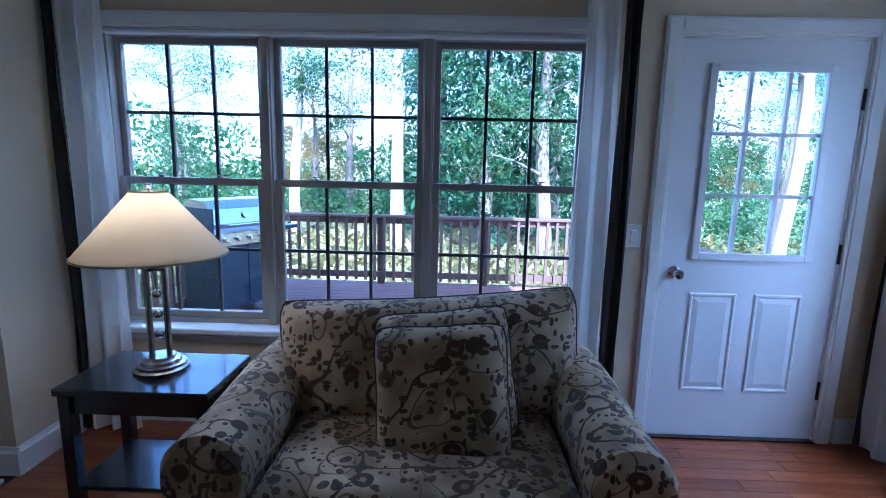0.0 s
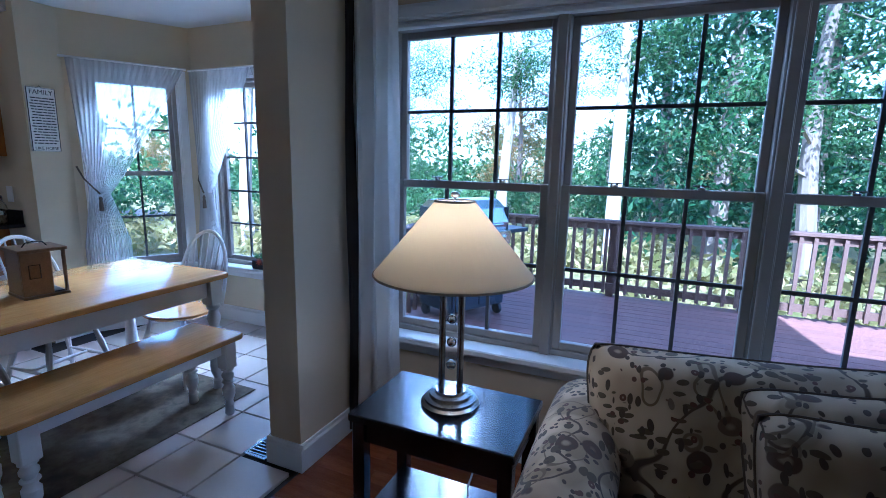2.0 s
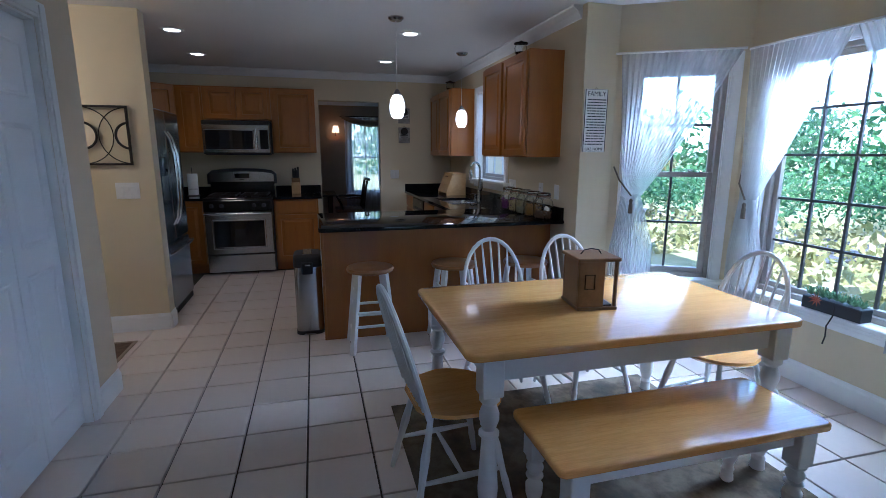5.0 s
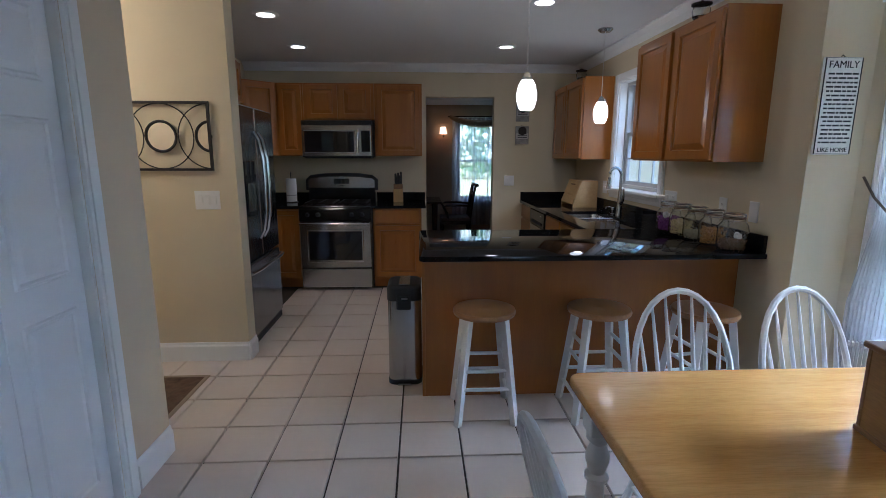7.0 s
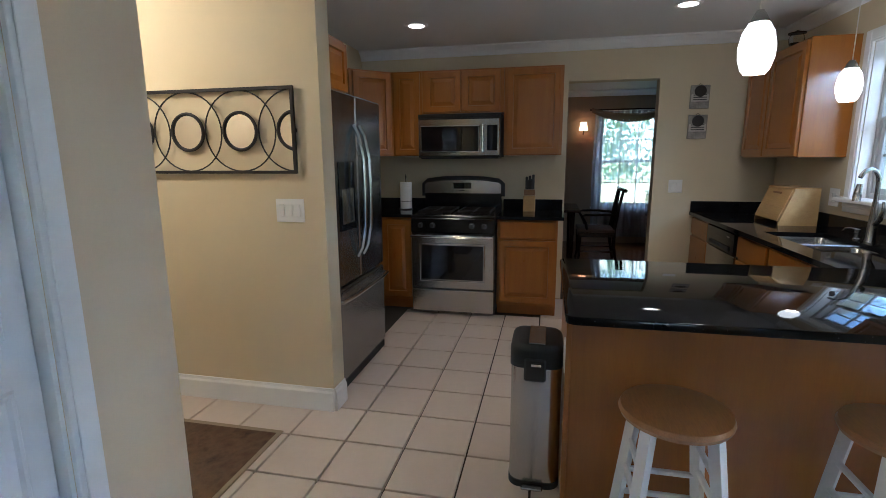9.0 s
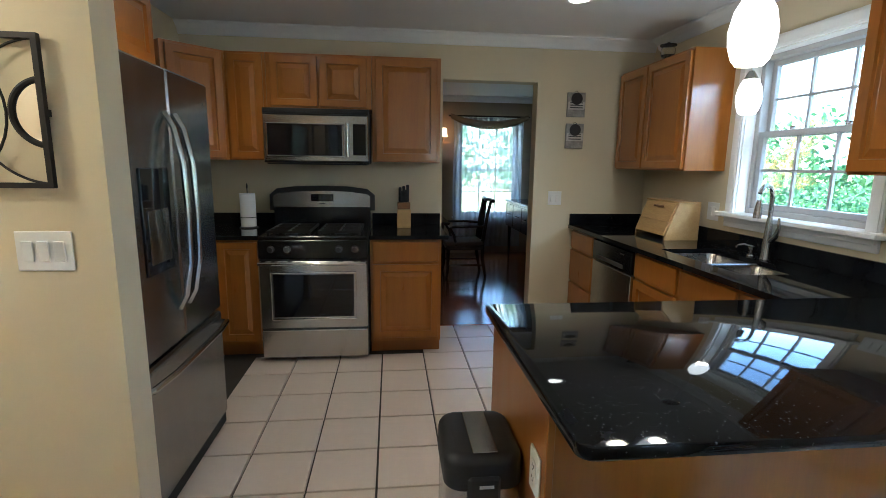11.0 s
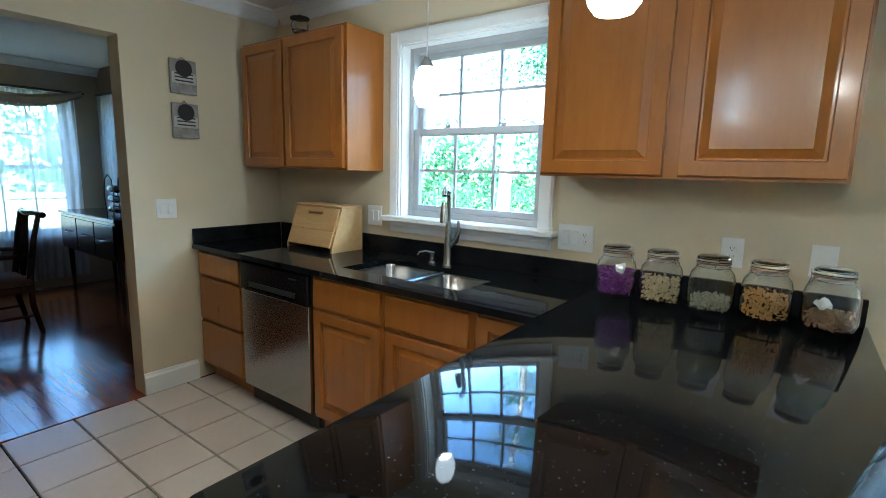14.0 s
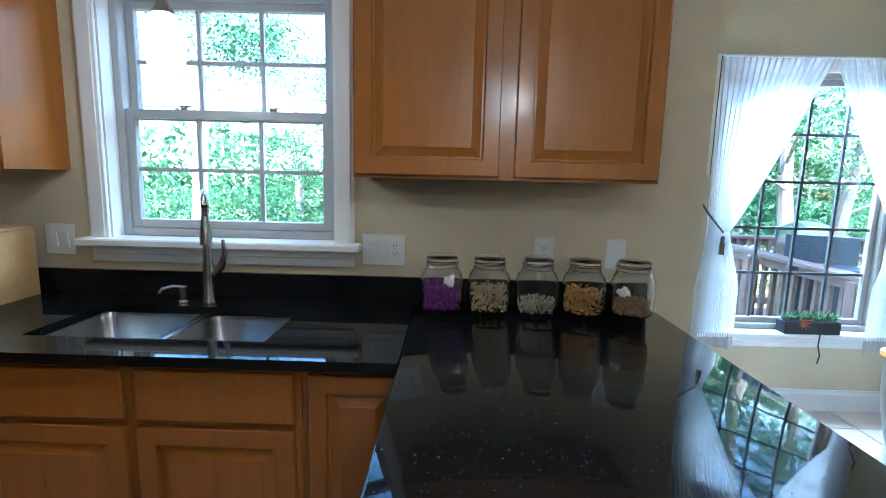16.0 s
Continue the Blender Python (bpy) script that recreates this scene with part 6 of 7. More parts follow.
part("frame", joined(tube([(-0.08, 0.06, 0), (-0.12, 0.06, 0.2), (-0.08, 0.06, 0.36), (0.0, 0.06, 0.40), (0.08, 0.06, 0.36), (0.12, 0.06, 0.2), (0.08, 0.06, 0)], 0.006, 6), tube([(-0.08, -0.06, 0), (-0.12, -0.06, 0.2), (-0.08, -0.06, 0.36), (0.0, -0.06, 0.40), (0.08, -0.06, 0.36), (0.12, -0.06, 0.2), (0.08, -0.06, 0)], 0.006, 6)), IRON, wr, smooth=True)
sc = thing("wall_sconce", pose(-13.58, 1.55, 1.85, 0, 0, 90), "small lit wall sconce with cream shade", "wall lamp")
part("arm", tube([(0, 0, -0.05), (0, -0.08, -0.06), (0, -0.10, 0.0)], 0.008, 8), NICKEL, sc, smooth=True)
part("shade", lathe([(0.07, 0.0), (0.05, 0.13), (0.047, 0.13), (0.067, 0.0)], 20, False), plain("glowing_sconce_shade", (1.0, 0.55, 0.25), 0.8, var=0.0, bump=0.0, emit=0.35), sc, "glowing cream shade", m=pose(0, -0.10, 0.0), smooth=True)


# ---- living room ----
def pillow(w, h, t, power=5.0, n=26, ears=0.0, seed=0):
    """A stuffed square cushion in the xz plane, middle at the origin, swelling in y."""
    rr = random.Random(seed)
    off = Vector((rr.random() * 9, rr.random() * 9, 0))
    bm = bmesh.new()
    grid = {}
    for side_ in (-1, 1):
        for i in range(n + 1):
            for j in range(n + 1):
                u, v = 2 * i / n - 1, 2 * j / n - 1
                edge = (1 - abs(u) ** power) * (1 - abs(v) ** power)
                pull = 1 - 0.035 * (1 - abs(u * v)) * max(abs(u), abs(v)) ** 4
                x, z = u * w / 2 * pull * math.sqrt(1 - 0.10 * v ** 6), v * h / 2 * pull * math.sqrt(1 - 0.12 * u ** 8) + ears * abs(u) ** 4 * v
                wr = 0.10 * noise.noise(Vector((u * 2.2, v * 2.2, side_)) + off)
                y = side_ * t / 2 * (edge ** 0.55 * (1 + wr) + 0.02)
                if (i in (0, n) or j in (0, n)) and side_ == 1:
                    grid[side_, i, j] = grid[-1, i, j]
                    continue
                if i in (0, n) or j in (0, n):
                    y = 0
                grid[side_, i, j] = bm.verts.new((x, y, z))
    for side_ in (-1, 1):
        for i in range(n):
            for j in range(n):
                bm.faces.new([grid[side_, a, b] for a, b in ((i, j), (i + 1, j), (i + 1, j + 1), (i, j + 1))])
    edge_pts = [grid[-1, i, 0].co.copy() for i in range(n)] + [grid[-1, n, j].co.copy() for j in range(n)] + [grid[-1, n - i, n].co.copy() for i in range(n)] + [grid[-1, 0, n - j].co.copy() for j in range(n)]
    return bm, edge_pts


def cushion(name, parent, m, w, h, t, label="", **kw):
    bm, pts = pillow(w, h, t, **kw)
    c = part(name, bm, FLORAL, parent, label, smooth=True, m=m)
    part("piping", tube(pts, 0.0045, 6, closed=True), DARKPIPE, c, smooth=True)
    return c


DARKPIPE = plain("dark_olive_piping", (0.085, 0.060, 0.036), 0.9, bump=0.3)
SX = -1.86
sofa = thing("armchair", pose(SX, 2.30, 0), "wide floral upholstered armchair with rolled arms", "armchair")
bm = bmesh.new()
box(bm, -0.56, 0.56, -0.38, 0.40, 0.06, 0.30, bevel=0.02, seg=3)
part("base", bm, FLORAL, sofa, smooth=True)
part("skirt", moved(hanging(1.46, 0.01, 0.10, 3, 0.004, 2), pose(-0.73, -0.405, 0)), FLORAL, sofa, smooth=True)
bm = bmesh.new()
box(bm, -0.50, 0.50, -0.43, 0.24, 0.30, 0.47, bevel=0.05, seg=4)
for v in bm.verts:
    v.co.z += 0.03 * (1 - (v.co.x / 0.5) ** 2) * (1 if v.co.z > 0.4 else 0)
part("seat_cushion", bm, FLORAL, sofa, smooth=True)
bm = bmesh.new()
box(bm, -0.60, 0.60, 0.22, 0.45, 0.20, 0.80, bevel=0.07, seg=5)
part("backrest", bm, FLORAL, sofa, smooth=True)


def rolled_arm(side_):
    prof = [(0.0, 0.02), (0.0, 0.46)]
    cx, cz, r = 0.115, 0.53, 0.130
    for k in range(15):
        a = radians(205 - k * 19)
        prof.append((cx + r * math.cos(a), cz + r * math.sin(a) * 0.95))
    prof += [(0.17, 0.35), (0.16, 0.02)]
    bm = bmesh.new()
    rows_ = []
    for y, k in ((-0.455, 0.80), (-0.45, 0.93), (-0.43, 1.0), (-0.2, 1.0), (0.1, 1.01), (0.38, 1.0), (0.44, 0.92)):
        rows_.append([bm.verts.new((side_ * (0.085 + (x - 0.085) * k), y, 0.3 + (z - 0.3) * k + 0.02 * (y > 0))) for x, z in prof])
    for p, q in zip(rows_, rows_[1:]):
        for i in range(len(prof)):
            bm.faces.new((p[i], p[(i + 1) % len(prof)], q[(i + 1) % len(prof)], q[i]))
    bm.faces.new(rows_[0]), bm.faces.new(rows_[-1][::-1])
    return bm


for s in (-1, 1):
    part("arm", moved(rolled_arm(s), pose(s * 0.50, 0, 0)), FLORAL, sofa, smooth=True)
for x in (-0.6, 0.6):
    for y in (-0.36, 0.38):
        part("foot", lathe([(0.025, 0), (0.035, 0.02), (0.03, 0.065)], 12), ESPRESSO, sofa, m=pose(x, y, 0), smooth=True)
PIL = "loose cushions on the armchair"
c1 = thing("back_cushion", pose(SX + 0.005, 2.50, 0.655, -14, -4, 2), "large floral back cushion with dark piping", "cushion", PIL)
cushion("cover", c1, pose(0, 0, 0), 1.24, 0.50, 0.27, seed=1, ears=0.02)
c2 = thing("throw_pillow", pose(SX + 0.07, 2.34, 0.645, -18, -7, 0), "tan floral throw pillow with ruffled piping", "pillow", PIL)
cushion("cover", c2, pose(0, 0, 0), 0.52, 0.50, 0.17, seed=2)
c3 = thing("throw_pillow", pose(SX + 0.06, 2.22, 0.635, -16, -5, -3), "square floral throw pillow leaning in front", "pillow", PIL)
cushion("cover", c3, pose(0, 0, 0), 0.48, 0.48, 0.17, seed=3)

# end table and lamp
et = thing("end_table", pose(-2.90, 2.365, 0.04), "espresso wooden end table with lower shelf", "side table")
part("tabletop", boxes((-0.28, 0.28, -0.185, 0.185, 0.552, 0.58), bevel=0.004), ESPRESSO, et)
for x in (-0.25, 0.25):
    for y in (-0.15, 0.15):
        part("leg", boxes((x - 0.022, x + 0.022, y - 0.022, y + 0.022, -0.04, 0.5515), bevel=0.003), ESPRESSO, et)
for y in (-0.15, 0.15):
    part("apron", boxes((-0.228, 0.228, y - 0.009, y + 0.009, 0.475, 0.5515), bevel=0.002), ESPRESSO, et)
for x in (-0.25, 0.25):
    part("apron", boxes((x - 0.009, x + 0.009, -0.128, 0.128, 0.475, 0.5515), bevel=0.002), ESPRESSO, et)
part("shelf", boxes((-0.26, 0.26, -0.16, 0.16, 0.17, 0.188), bevel=0.003), ESPRESSO, et)
ad = thing("power_adapter", pose(-2.79, 2.28, 0.228), "small white power adapter with cord on shelf", "power adapter")
bm = bmesh.new()
box(bm, -0.035, 0.035, -0.05, 0.05, 0, 0.045, bevel=0.015, seg=3)
part("case", bm, SWITCHW, ad, smooth=True)
part("cord", tube([(0, 0.05, 0.02), (-0.03, 0.10, 0.01), (-0.06, 0.16, 0.05), (-0.05, 0.22, 0.12), (-0.05, 0.26, 0.2)], 0.0035, 6), SWITCHW, ad, smooth=True)

lp = thing("table_lamp", pose(-2.905, 2.39, 0.62), "lit table lamp, cream conical shade, steel column base", "lamp")
part("base", lathe([(0.0, 0), (0.098, 0.0), (0.100, 0.010), (0.088, 0.016), (0.088, 0.026), (0.072, 0.030), (0.070, 0.042), (0.054, 0.046), (0.052, 0.056), (0.0, 0.058)], 36, False), NICKEL, lp, smooth=True)
for x, y in ((-0.029, -0.010), (0.029, 0.010)):
    part("column", tube([(x, y, 0.055), (x, y, 0.40)], 0.0115, 14), NICKEL, lp, smooth=True)
for z in (0.14, 0.22, 0.30):
    bm = bmesh.new()
    bmesh.ops.create_uvsphere(bm, u_segments=16, v_segments=10, radius=0.017)
    part("ball", bm, CHROME, lp, "polished chrome ball", smooth=True, m=pose(0, 0, z))
part("cap", lathe([(0.0, 0.395), (0.038, 0.395), (0.048, 0.403), (0.050, 0.415), (0.036, 0.428), (0.014, 0.44), (0.012, 0.50), (0, 0.50)], 28, False), NICKEL, lp, smooth=True)
part("harp", tube([(0.0, 0.0, 0.45), (0.05, 0, 0.50), (0.050, 0, 0.58), (0.0, 0, 0.690), (-0.050, 0, 0.58), (-0.05, 0, 0.50)], 0.002, 6, closed=True), NICKEL, lp)
part("shade", lathe([(0.256, 0.450), (0.260, 0.455), (0.064, 0.690), (0.059, 0.690), (0.252, 0.455)], 48, False), SHADE, lp, "cream fabric cone shade", smooth=True)
part("shade_trim", joined(tube([(0.259 * math.cos(a), 0.259 * math.sin(a), 0.454) for a in [2 * math.pi * k / 48 for k in range(48)]], 0.004, 6, closed=True), tube([(0.063 * math.cos(a), 0.063 * math.sin(a), 0.690) for a in [2 * math.pi * k / 32 for k in range(32)]], 0.004, 6, closed=True)), plain("tan_shade_trim", (0.42, 0.33, 0.21), 0.8), lp)
part("spider", boxes((-0.062, 0.062, -0.002, 0.002, 0.687, 0.690), (-0.002, 0.002, -0.062, 0.062, 0.6875, 0.6895)), NICKEL, lp)
part("finial", lathe([(0.004, 0.690), (0.004, 0.70), (0.014, 0.704), (0.016, 0.712), (0.010, 0.720), (0.0, 0.723)], 16), CHROME, lp, smooth=True)
bl = bmesh.new()
bmesh.ops.create_uvsphere(bl, u_segments=16, v_segments=10, radius=0.032)
bo = part("bulb", bl, plain("glowing_bulb", (1.0, 0.80, 0.55), 0.4, var=0, bump=0, emit=2.0), lp, smooth=True, m=pose(0, 0, 0.56))
bo.visible_shadow = False
for x, y in ((0.03, 0.02), (-0.02, 0.03)):
    part("pull_chain", tube([(x, -0.05, 0.39), (x * 1.1, -0.052, 0.30)], 0.0018, 5), CHROME, lp)

# living room curtains
rod = thing("curtain_rod", pose(0, 0, 0), "dark metal curtain rod above the triple window", "curtain rod")
part("rod", tube([(-3.70, 2.955, 2.235), (-0.90, 2.955, 2.235)], 0.012, 12), IRON, rod, smooth=True)
for x in (-3.69, -0.89):
    bm = bmesh.new()
    bmesh.ops.create_uvsphere(bm, u_segments=14, v_segments=10, radius=0.026)
    part("finial", bm, IRON, rod, m=pose(x, 2.955, 2.235), smooth=True)
for x in (-3.50, -2.33, -1.05):
    part("bracket", boxes((x - 0.006, x + 0.006, 2.955, 3.09, 2.225, 2.24)), IRON, rod)
for x, w, mat_, label, f in ((-3.68, 0.255, WHITECLOTH, "long white curtain panel beside the window", 3), (-3.705, 0.05, DARKCLOTH, "long dark brown curtain panel beside the window", 2), (-1.19, 0.16, WHITECLOTH, "long white curtain panel beside the window", 2), (-1.02, 0.08, DARKCLOTH, "long dark brown curtain panel beside the door", 2)):
    c = thing("window_curtain", pose(x, 2.955, 0), label, "curtain", "living room curtains")
    part("panel", hanging(w, 0.02, 2.27, f, 0.032, int(w * 1000), 0.12), mat_, c, smooth=True)
    for k in range(f):
        part("grommet", tube([(w * (k + 0.5) / f + 0.003 * math.cos(a), 0.024 * math.sin(a), 2.235 + 0.024 * math.cos(a)) for a in [2 * math.pi * i / 18 for i in range(18)]], 0.004, 6, closed=True), NICKEL, c)
er = thing("curtain_rod", pose(0, 0, 0), "dark metal curtain rod above the side window", "curtain rod")
part("rod", tube([(0.40, 3.05, 2.255), (0.40, 1.5, 2.255)], 0.012, 12), IRON, er, smooth=True)
part("bracket", boxes((0.40, 0.49, 2.99, 3.002, 2.245, 2.26)), IRON, er)
for y, w, mat_, label in ((3.065, 0.035, DARKCLOTH, "long dark brown curtain panel by the side window"), (3.025, 0.24, WHITECLOTH, "long white grommet curtain by the side window")):
    c = thing("window_curtain", pose(0.40, y, 0, 0, 0, -90), label, "curtain", "living room curtains")
    part("panel", hanging(w, 0.02, 2.29, 2, 0.03, int(w * 900), 0.1), mat_, c, smooth=True)
    for k in range(2):
        part("grommet", tube([(w * (k + 0.5) / 2, 0.024 * math.sin(a), 2.255 + 0.024 * math.cos(a)) for a in [2 * math.pi * i / 18 for i in range(18)]], 0.004, 6, closed=True), NICKEL, c)

# half-glazed door
DM = DOORWALL @ pose(0.27, 0, 0)
door_casing("entry_casing", DM, 0.91, 2.075, "white painted casing round the glazed door", 0.08)
ed = thing("glazed_door", DM @ pose(0.014, 0.045, 0.012), "white nine-pane glazed door, closed", "door", kind="structure")
DW_, DH = 0.882, 2.05
gx0, gx1, gz0, gz1 = 0.165, 0.72, 1.0, 1.91
fr_ = boxes((0, gx0, -0.04, 0, 0, DH), (gx1, DW_, -0.04, 0, 0, DH), (gx0, gx1, -0.04, 0, 0, gz0), (gx0, gx1, -0.04, 0, gz1, DH))
part("slab", fr_, DOORW, ed)
part("lite_frame", boxes((gx0 - 0.025, gx0 + 0.012, -0.056, -0.0405, gz0 - 0.025, gz1 + 0.025), (gx1 - 0.012, gx1 + 0.025, -0.056, -0.0405, gz0 - 0.025, gz1 + 0.025), (gx0 + 0.012, gx1 - 0.012, -0.056, -0.0405, gz0 - 0.025, gz0 + 0.012), (gx0 + 0.012, gx1 - 0.012, -0.056, -0.0405, gz1 - 0.012, gz1 + 0.025), bevel=0.003), DOORW, ed)
cw, rh = (gx1 - gx0) / 3, (gz1 - gz0) / 3
for i in (1, 2):
    part("muntin", boxes((gx0 + i * cw - 0.009, gx0 + i * cw + 0.009, -0.035, -0.01, gz0, gz1)), DOORW, ed)
    part("muntin", boxes((gx0, gx1, -0.034, -0.011, gz0 + i * rh - 0.009, gz0 + i * rh + 0.009)), DOORW, ed)
for i in range(3):
    for j in range(3):
        p = part("pane", boxes((gx0 + i * cw, gx0 + (i + 1) * cw, -0.024, -0.020, gz0 + j * rh, gz0 + (j + 1) * rh)), PANE, ed)
        p.visible_shadow = False
for x0 in (0.155, 0.49):
    bm = bmesh.new()
    rings = []
    for inset, y in ((0.0, -0.0405), (0.006, -0.047), (0.014, -0.047), (0.022, -0.041), (0.05, -0.046)):
        rings.append([bm.verts.new((x, y, z)) for x, z in ((x0 + inset, 0.26 + inset), (x0 + 0.245 - inset, 0.26 + inset), (x0 + 0.245 - inset, 0.80 - inset), (x0 + inset, 0.80 - inset))])
    for p, q in zip(rings, rings[1:]):
        for i in range(4):
            bm.faces.new((p[i], p[(i + 1) % 4], q[(i + 1) % 4], q[i]))
    bm.faces.new(rings[-1])
    part("raised_panel", bm, DOORW, ed)
part("knob", lathe([(0.032, 0), (0.032, 0.008), (0.012, 0.014), (0.012, 0.035), (0.026, 0.045), (0.029, 0.060), (0.022, 0.072), (0.0, 0.075)], 22), CHROME, ed, "polished nickel knob", m=pose(0.065, -0.0405, 0.905, 90), smooth=True)
for z in (0.28, 1.02, 1.78):
    part("hinge", tube([(DW_ + 0.005, -0.045, z - 0.05), (DW_ + 0.005, -0.045, z + 0.05)], 0.007, 8), IRON, ed)
part("threshold", boxes((-0.01, 0.89, -0.07, 0.08, -0.0115, -0.001)), MAHOGANY, ed)
plate("switch_plate", DOORWALL @ pose(0.124, 0, 1.10), 0.075, 0.118, ["rocker"], "white light switch beside the glazed door")


# ---- outdoors ----
GZ = -0.95
gm = bmesh.new()
bmesh.ops.create_grid(gm, x_segments=80, y_segments=80, size=300.0)
for v in gm.verts:
    d = max(0.0, v.co.length - 16)
    v.co.z = GZ + min(1.0, d / 30) * 0.6 * noise.noise(v.co * 0.03)
solid("ground", gm, GRASS, "dry sunlit lawn around the house", "lawn", "structure")
solid("driveway", boxes((-34, -11, 12.0, 15.0, GZ + 0.02, GZ + 0.06)), plain("grey_asphalt", (0.055, 0.056, 0.06), 0.9, var=0.2, fine=60, bump=0.4), "grey asphalt drive across the lawn", "driveway", "structure")

# deck
DZ = -0.14
X0, X1, Y0, Y1 = -4.65, 0.40, 3.25, 7.10
deck = thing("deck", pose(0, 0, 0), "red-brown stained wooden deck behind the house", "deck", kind="structure")
y = Y0
while y < Y1 - 0.05:
    part("deck_board", boxes((X0, X1, y, y + 0.138, DZ - 0.03, DZ)), DECKWOOD, deck)
    y += 0.143
part("rim_joist", boxes((X0, X1, Y1 - 0.04, Y1, DZ - 0.25, DZ - 0.031), (X0, X0 + 0.04, Y0, Y1 - 0.04, DZ - 0.25, DZ - 0.031)), RAILWOOD, deck)
for x in (X0 + 0.1, -2.5, X1 - 0.1):
    part("pier", boxes((x - 0.06, x + 0.06, Y1 - 0.2, Y1 - 0.08, GZ - 0.1, DZ - 0.031)), RAILWOOD, deck)


def railing(m, length, posts):
    r = thing("deck_railing", m, "stained wooden deck railing with square balusters", "railing", "deck railings")
    part("top_cap", boxes((0, length, -0.075, 0.075, 0.90, 0.935), bevel=0.004), RAILWOOD, r)
    part("upper_rail", boxes((0, length, -0.02, 0.02, 0.82, 0.899)), RAILWOOD, r)
    part("lower_rail", boxes((0, length, -0.02, 0.02, 0.09, 0.17)), RAILWOOD, r)
    bal = None
    n = int(length / 0.125)
    for i in range(n):
        x = (i + 0.5) * length / n
        if bal is None:
            bal = part("baluster", boxes((-0.018, 0.018, -0.058, -0.021, 0.06, 0.90)), RAILWOOD, r, m=pose(x, 0, 0))
        else:
            again(bal, pose(x, 0, 0))
    for x in posts:
        part("post", boxes((x - 0.045, x + 0.045, 0.021, 0.11, -0.2, 0.8995), bevel=0.003), RAILWOOD, r)


railing(pose(X0, Y1 - 0.12, DZ), X1 - X0, (0.1, 1.9, 3.3, 4.95))
railing(pose(X0 + 0.1, Y0 + 1.05, DZ, 0, 0, 90), Y1 - Y0 - 1.25, (0.1, 1.3, 2.5))
railing(pose(X1 - 0.1, Y1 - 0.2, DZ, 0, 0, -90), Y1 - Y0 - 0.3, (0.1, 1.9, 3.45))

# grill
gl = thing("gas_grill", pose(-4.10, 5.55, DZ, 0, 0, 62), "slate blue gas grill with hood on the deck", "grill")
part("cabinet", boxes((-0.36, 0.36, -0.25, 0.25, 0.12, 0.78), bevel=0.008), GRILLBLUE, gl)
part("door", boxes((-0.34, -0.005, -0.268, -0.2505, 0.16, 0.75), bevel=0.004), GRILLBLUE, gl)
part("door", boxes((0.005, 0.34, -0.268, -0.2505, 0.16, 0.75), bevel=0.004), GRILLBLUE, gl)
part("control_panel", boxes((-0.38, 0.38, -0.31, -0.2505, 0.76, 0.90), bevel=0.008), STEEL_H, gl, "steel control panel")
for i in range(5):
    part("knob", lathe([(0.03, 0), (0.03, 0.008), (0.022, 0.012), (0.022, 0.035), (0, 0.036)], 16), CHROME, gl, m=pose(-0.28 + i * 0.14, -0.311, 0.83, 90), smooth=True)
hood = bmesh.new()
pr_ = [(-0.25, 0.90), (-0.27, 0.98), (-0.22, 1.12), (-0.10, 1.20), (0.10, 1.21), (0.22, 1.14), (0.25, 0.90)]
ha, hb = [hood.verts.new((-0.37, y_, z_)) for y_, z_ in pr_], [hood.verts.new((0.37, y_, z_)) for y_, z_ in pr_]
for i in range(len(pr_)):
    hood.faces.new((ha[i], ha[(i + 1) % len(pr_)], hb[(i + 1) % len(pr_)], hb[i]))
hood.faces.new(ha), hood.faces.new(hb[::-1])
part("hood", hood, STEEL_H, gl, "steel hood")
for x in (-0.372, 0.372):
    part("hood_end", moved(boxes((x - 0.006, x + 0.006, -0.265, 0.25, 0.902, 1.13), bevel=0.002), pose(0, 0, 0)), GRILLBLUE, gl)
part("hood_handle", tube([(-0.25, -0.255, 0.97), (-0.24, -0.32, 0.97), (0.24, -0.32, 0.97), (0.25, -0.255, 0.97)], 0.012, 8), CHROME, gl, smooth=True)
part("thermometer", lathe([(0.035, 0), (0.035, 0.01), (0, 0.012)], 18), CHROME, gl, m=pose(0, -0.255, 1.06, 70))
for s in (-1, 1):
    part("side_shelf", boxes((s * 0.53 - 0.15, s * 0.53 + 0.15, -0.27, 0.24, 0.86, 0.90), bevel=0.006), GRILLBLUE, gl)
for x in (-0.32, 0.32):
    for y_ in (-0.2, 0.2):
        part("wheel", moved(lathe([(0.0, -0.02), (0.055, -0.02), (0.06, -0.01), (0.06, 0.01), (0.055, 0.02), (0.0, 0.02)], 18, False), pose(x, y_, 0.06, 0, 90)), BLACKM, gl, smooth=True)


# trees
def leaf_mesh(name, clusters, per, size, spread, material, seed, droop=0.0):
    r = np.random.RandomState(seed)
    base = np.repeat(np.array(clusters, float), per, axis=0)
    n = len(base)
    d = r.normal(size=(n, 3)) * spread
    d[:, 2] *= 0.6
    c = base + d
    a = r.normal(size=(n, 3))
    a[:, 2] -= droop
    a /= np.linalg.norm(a, axis=1, keepdims=True)
    b = np.cross(a, r.normal(size=(n, 3)))
    b /= np.linalg.norm(b, axis=1, keepdims=True)
    s = size * (0.6 + 0.8 * r.rand(n, 1))
    v = np.stack([c - a * s, c + b * s * 0.42, c + a * s, c - b * s * 0.42], 1).reshape(-1, 3)
    f = np.arange(4 * n).reshape(-1, 4)
    me = bpy.data.meshes.new(name)
    me.from_pydata(v.tolist(), [], f.tolist())
    me.materials.append(material)
    return me


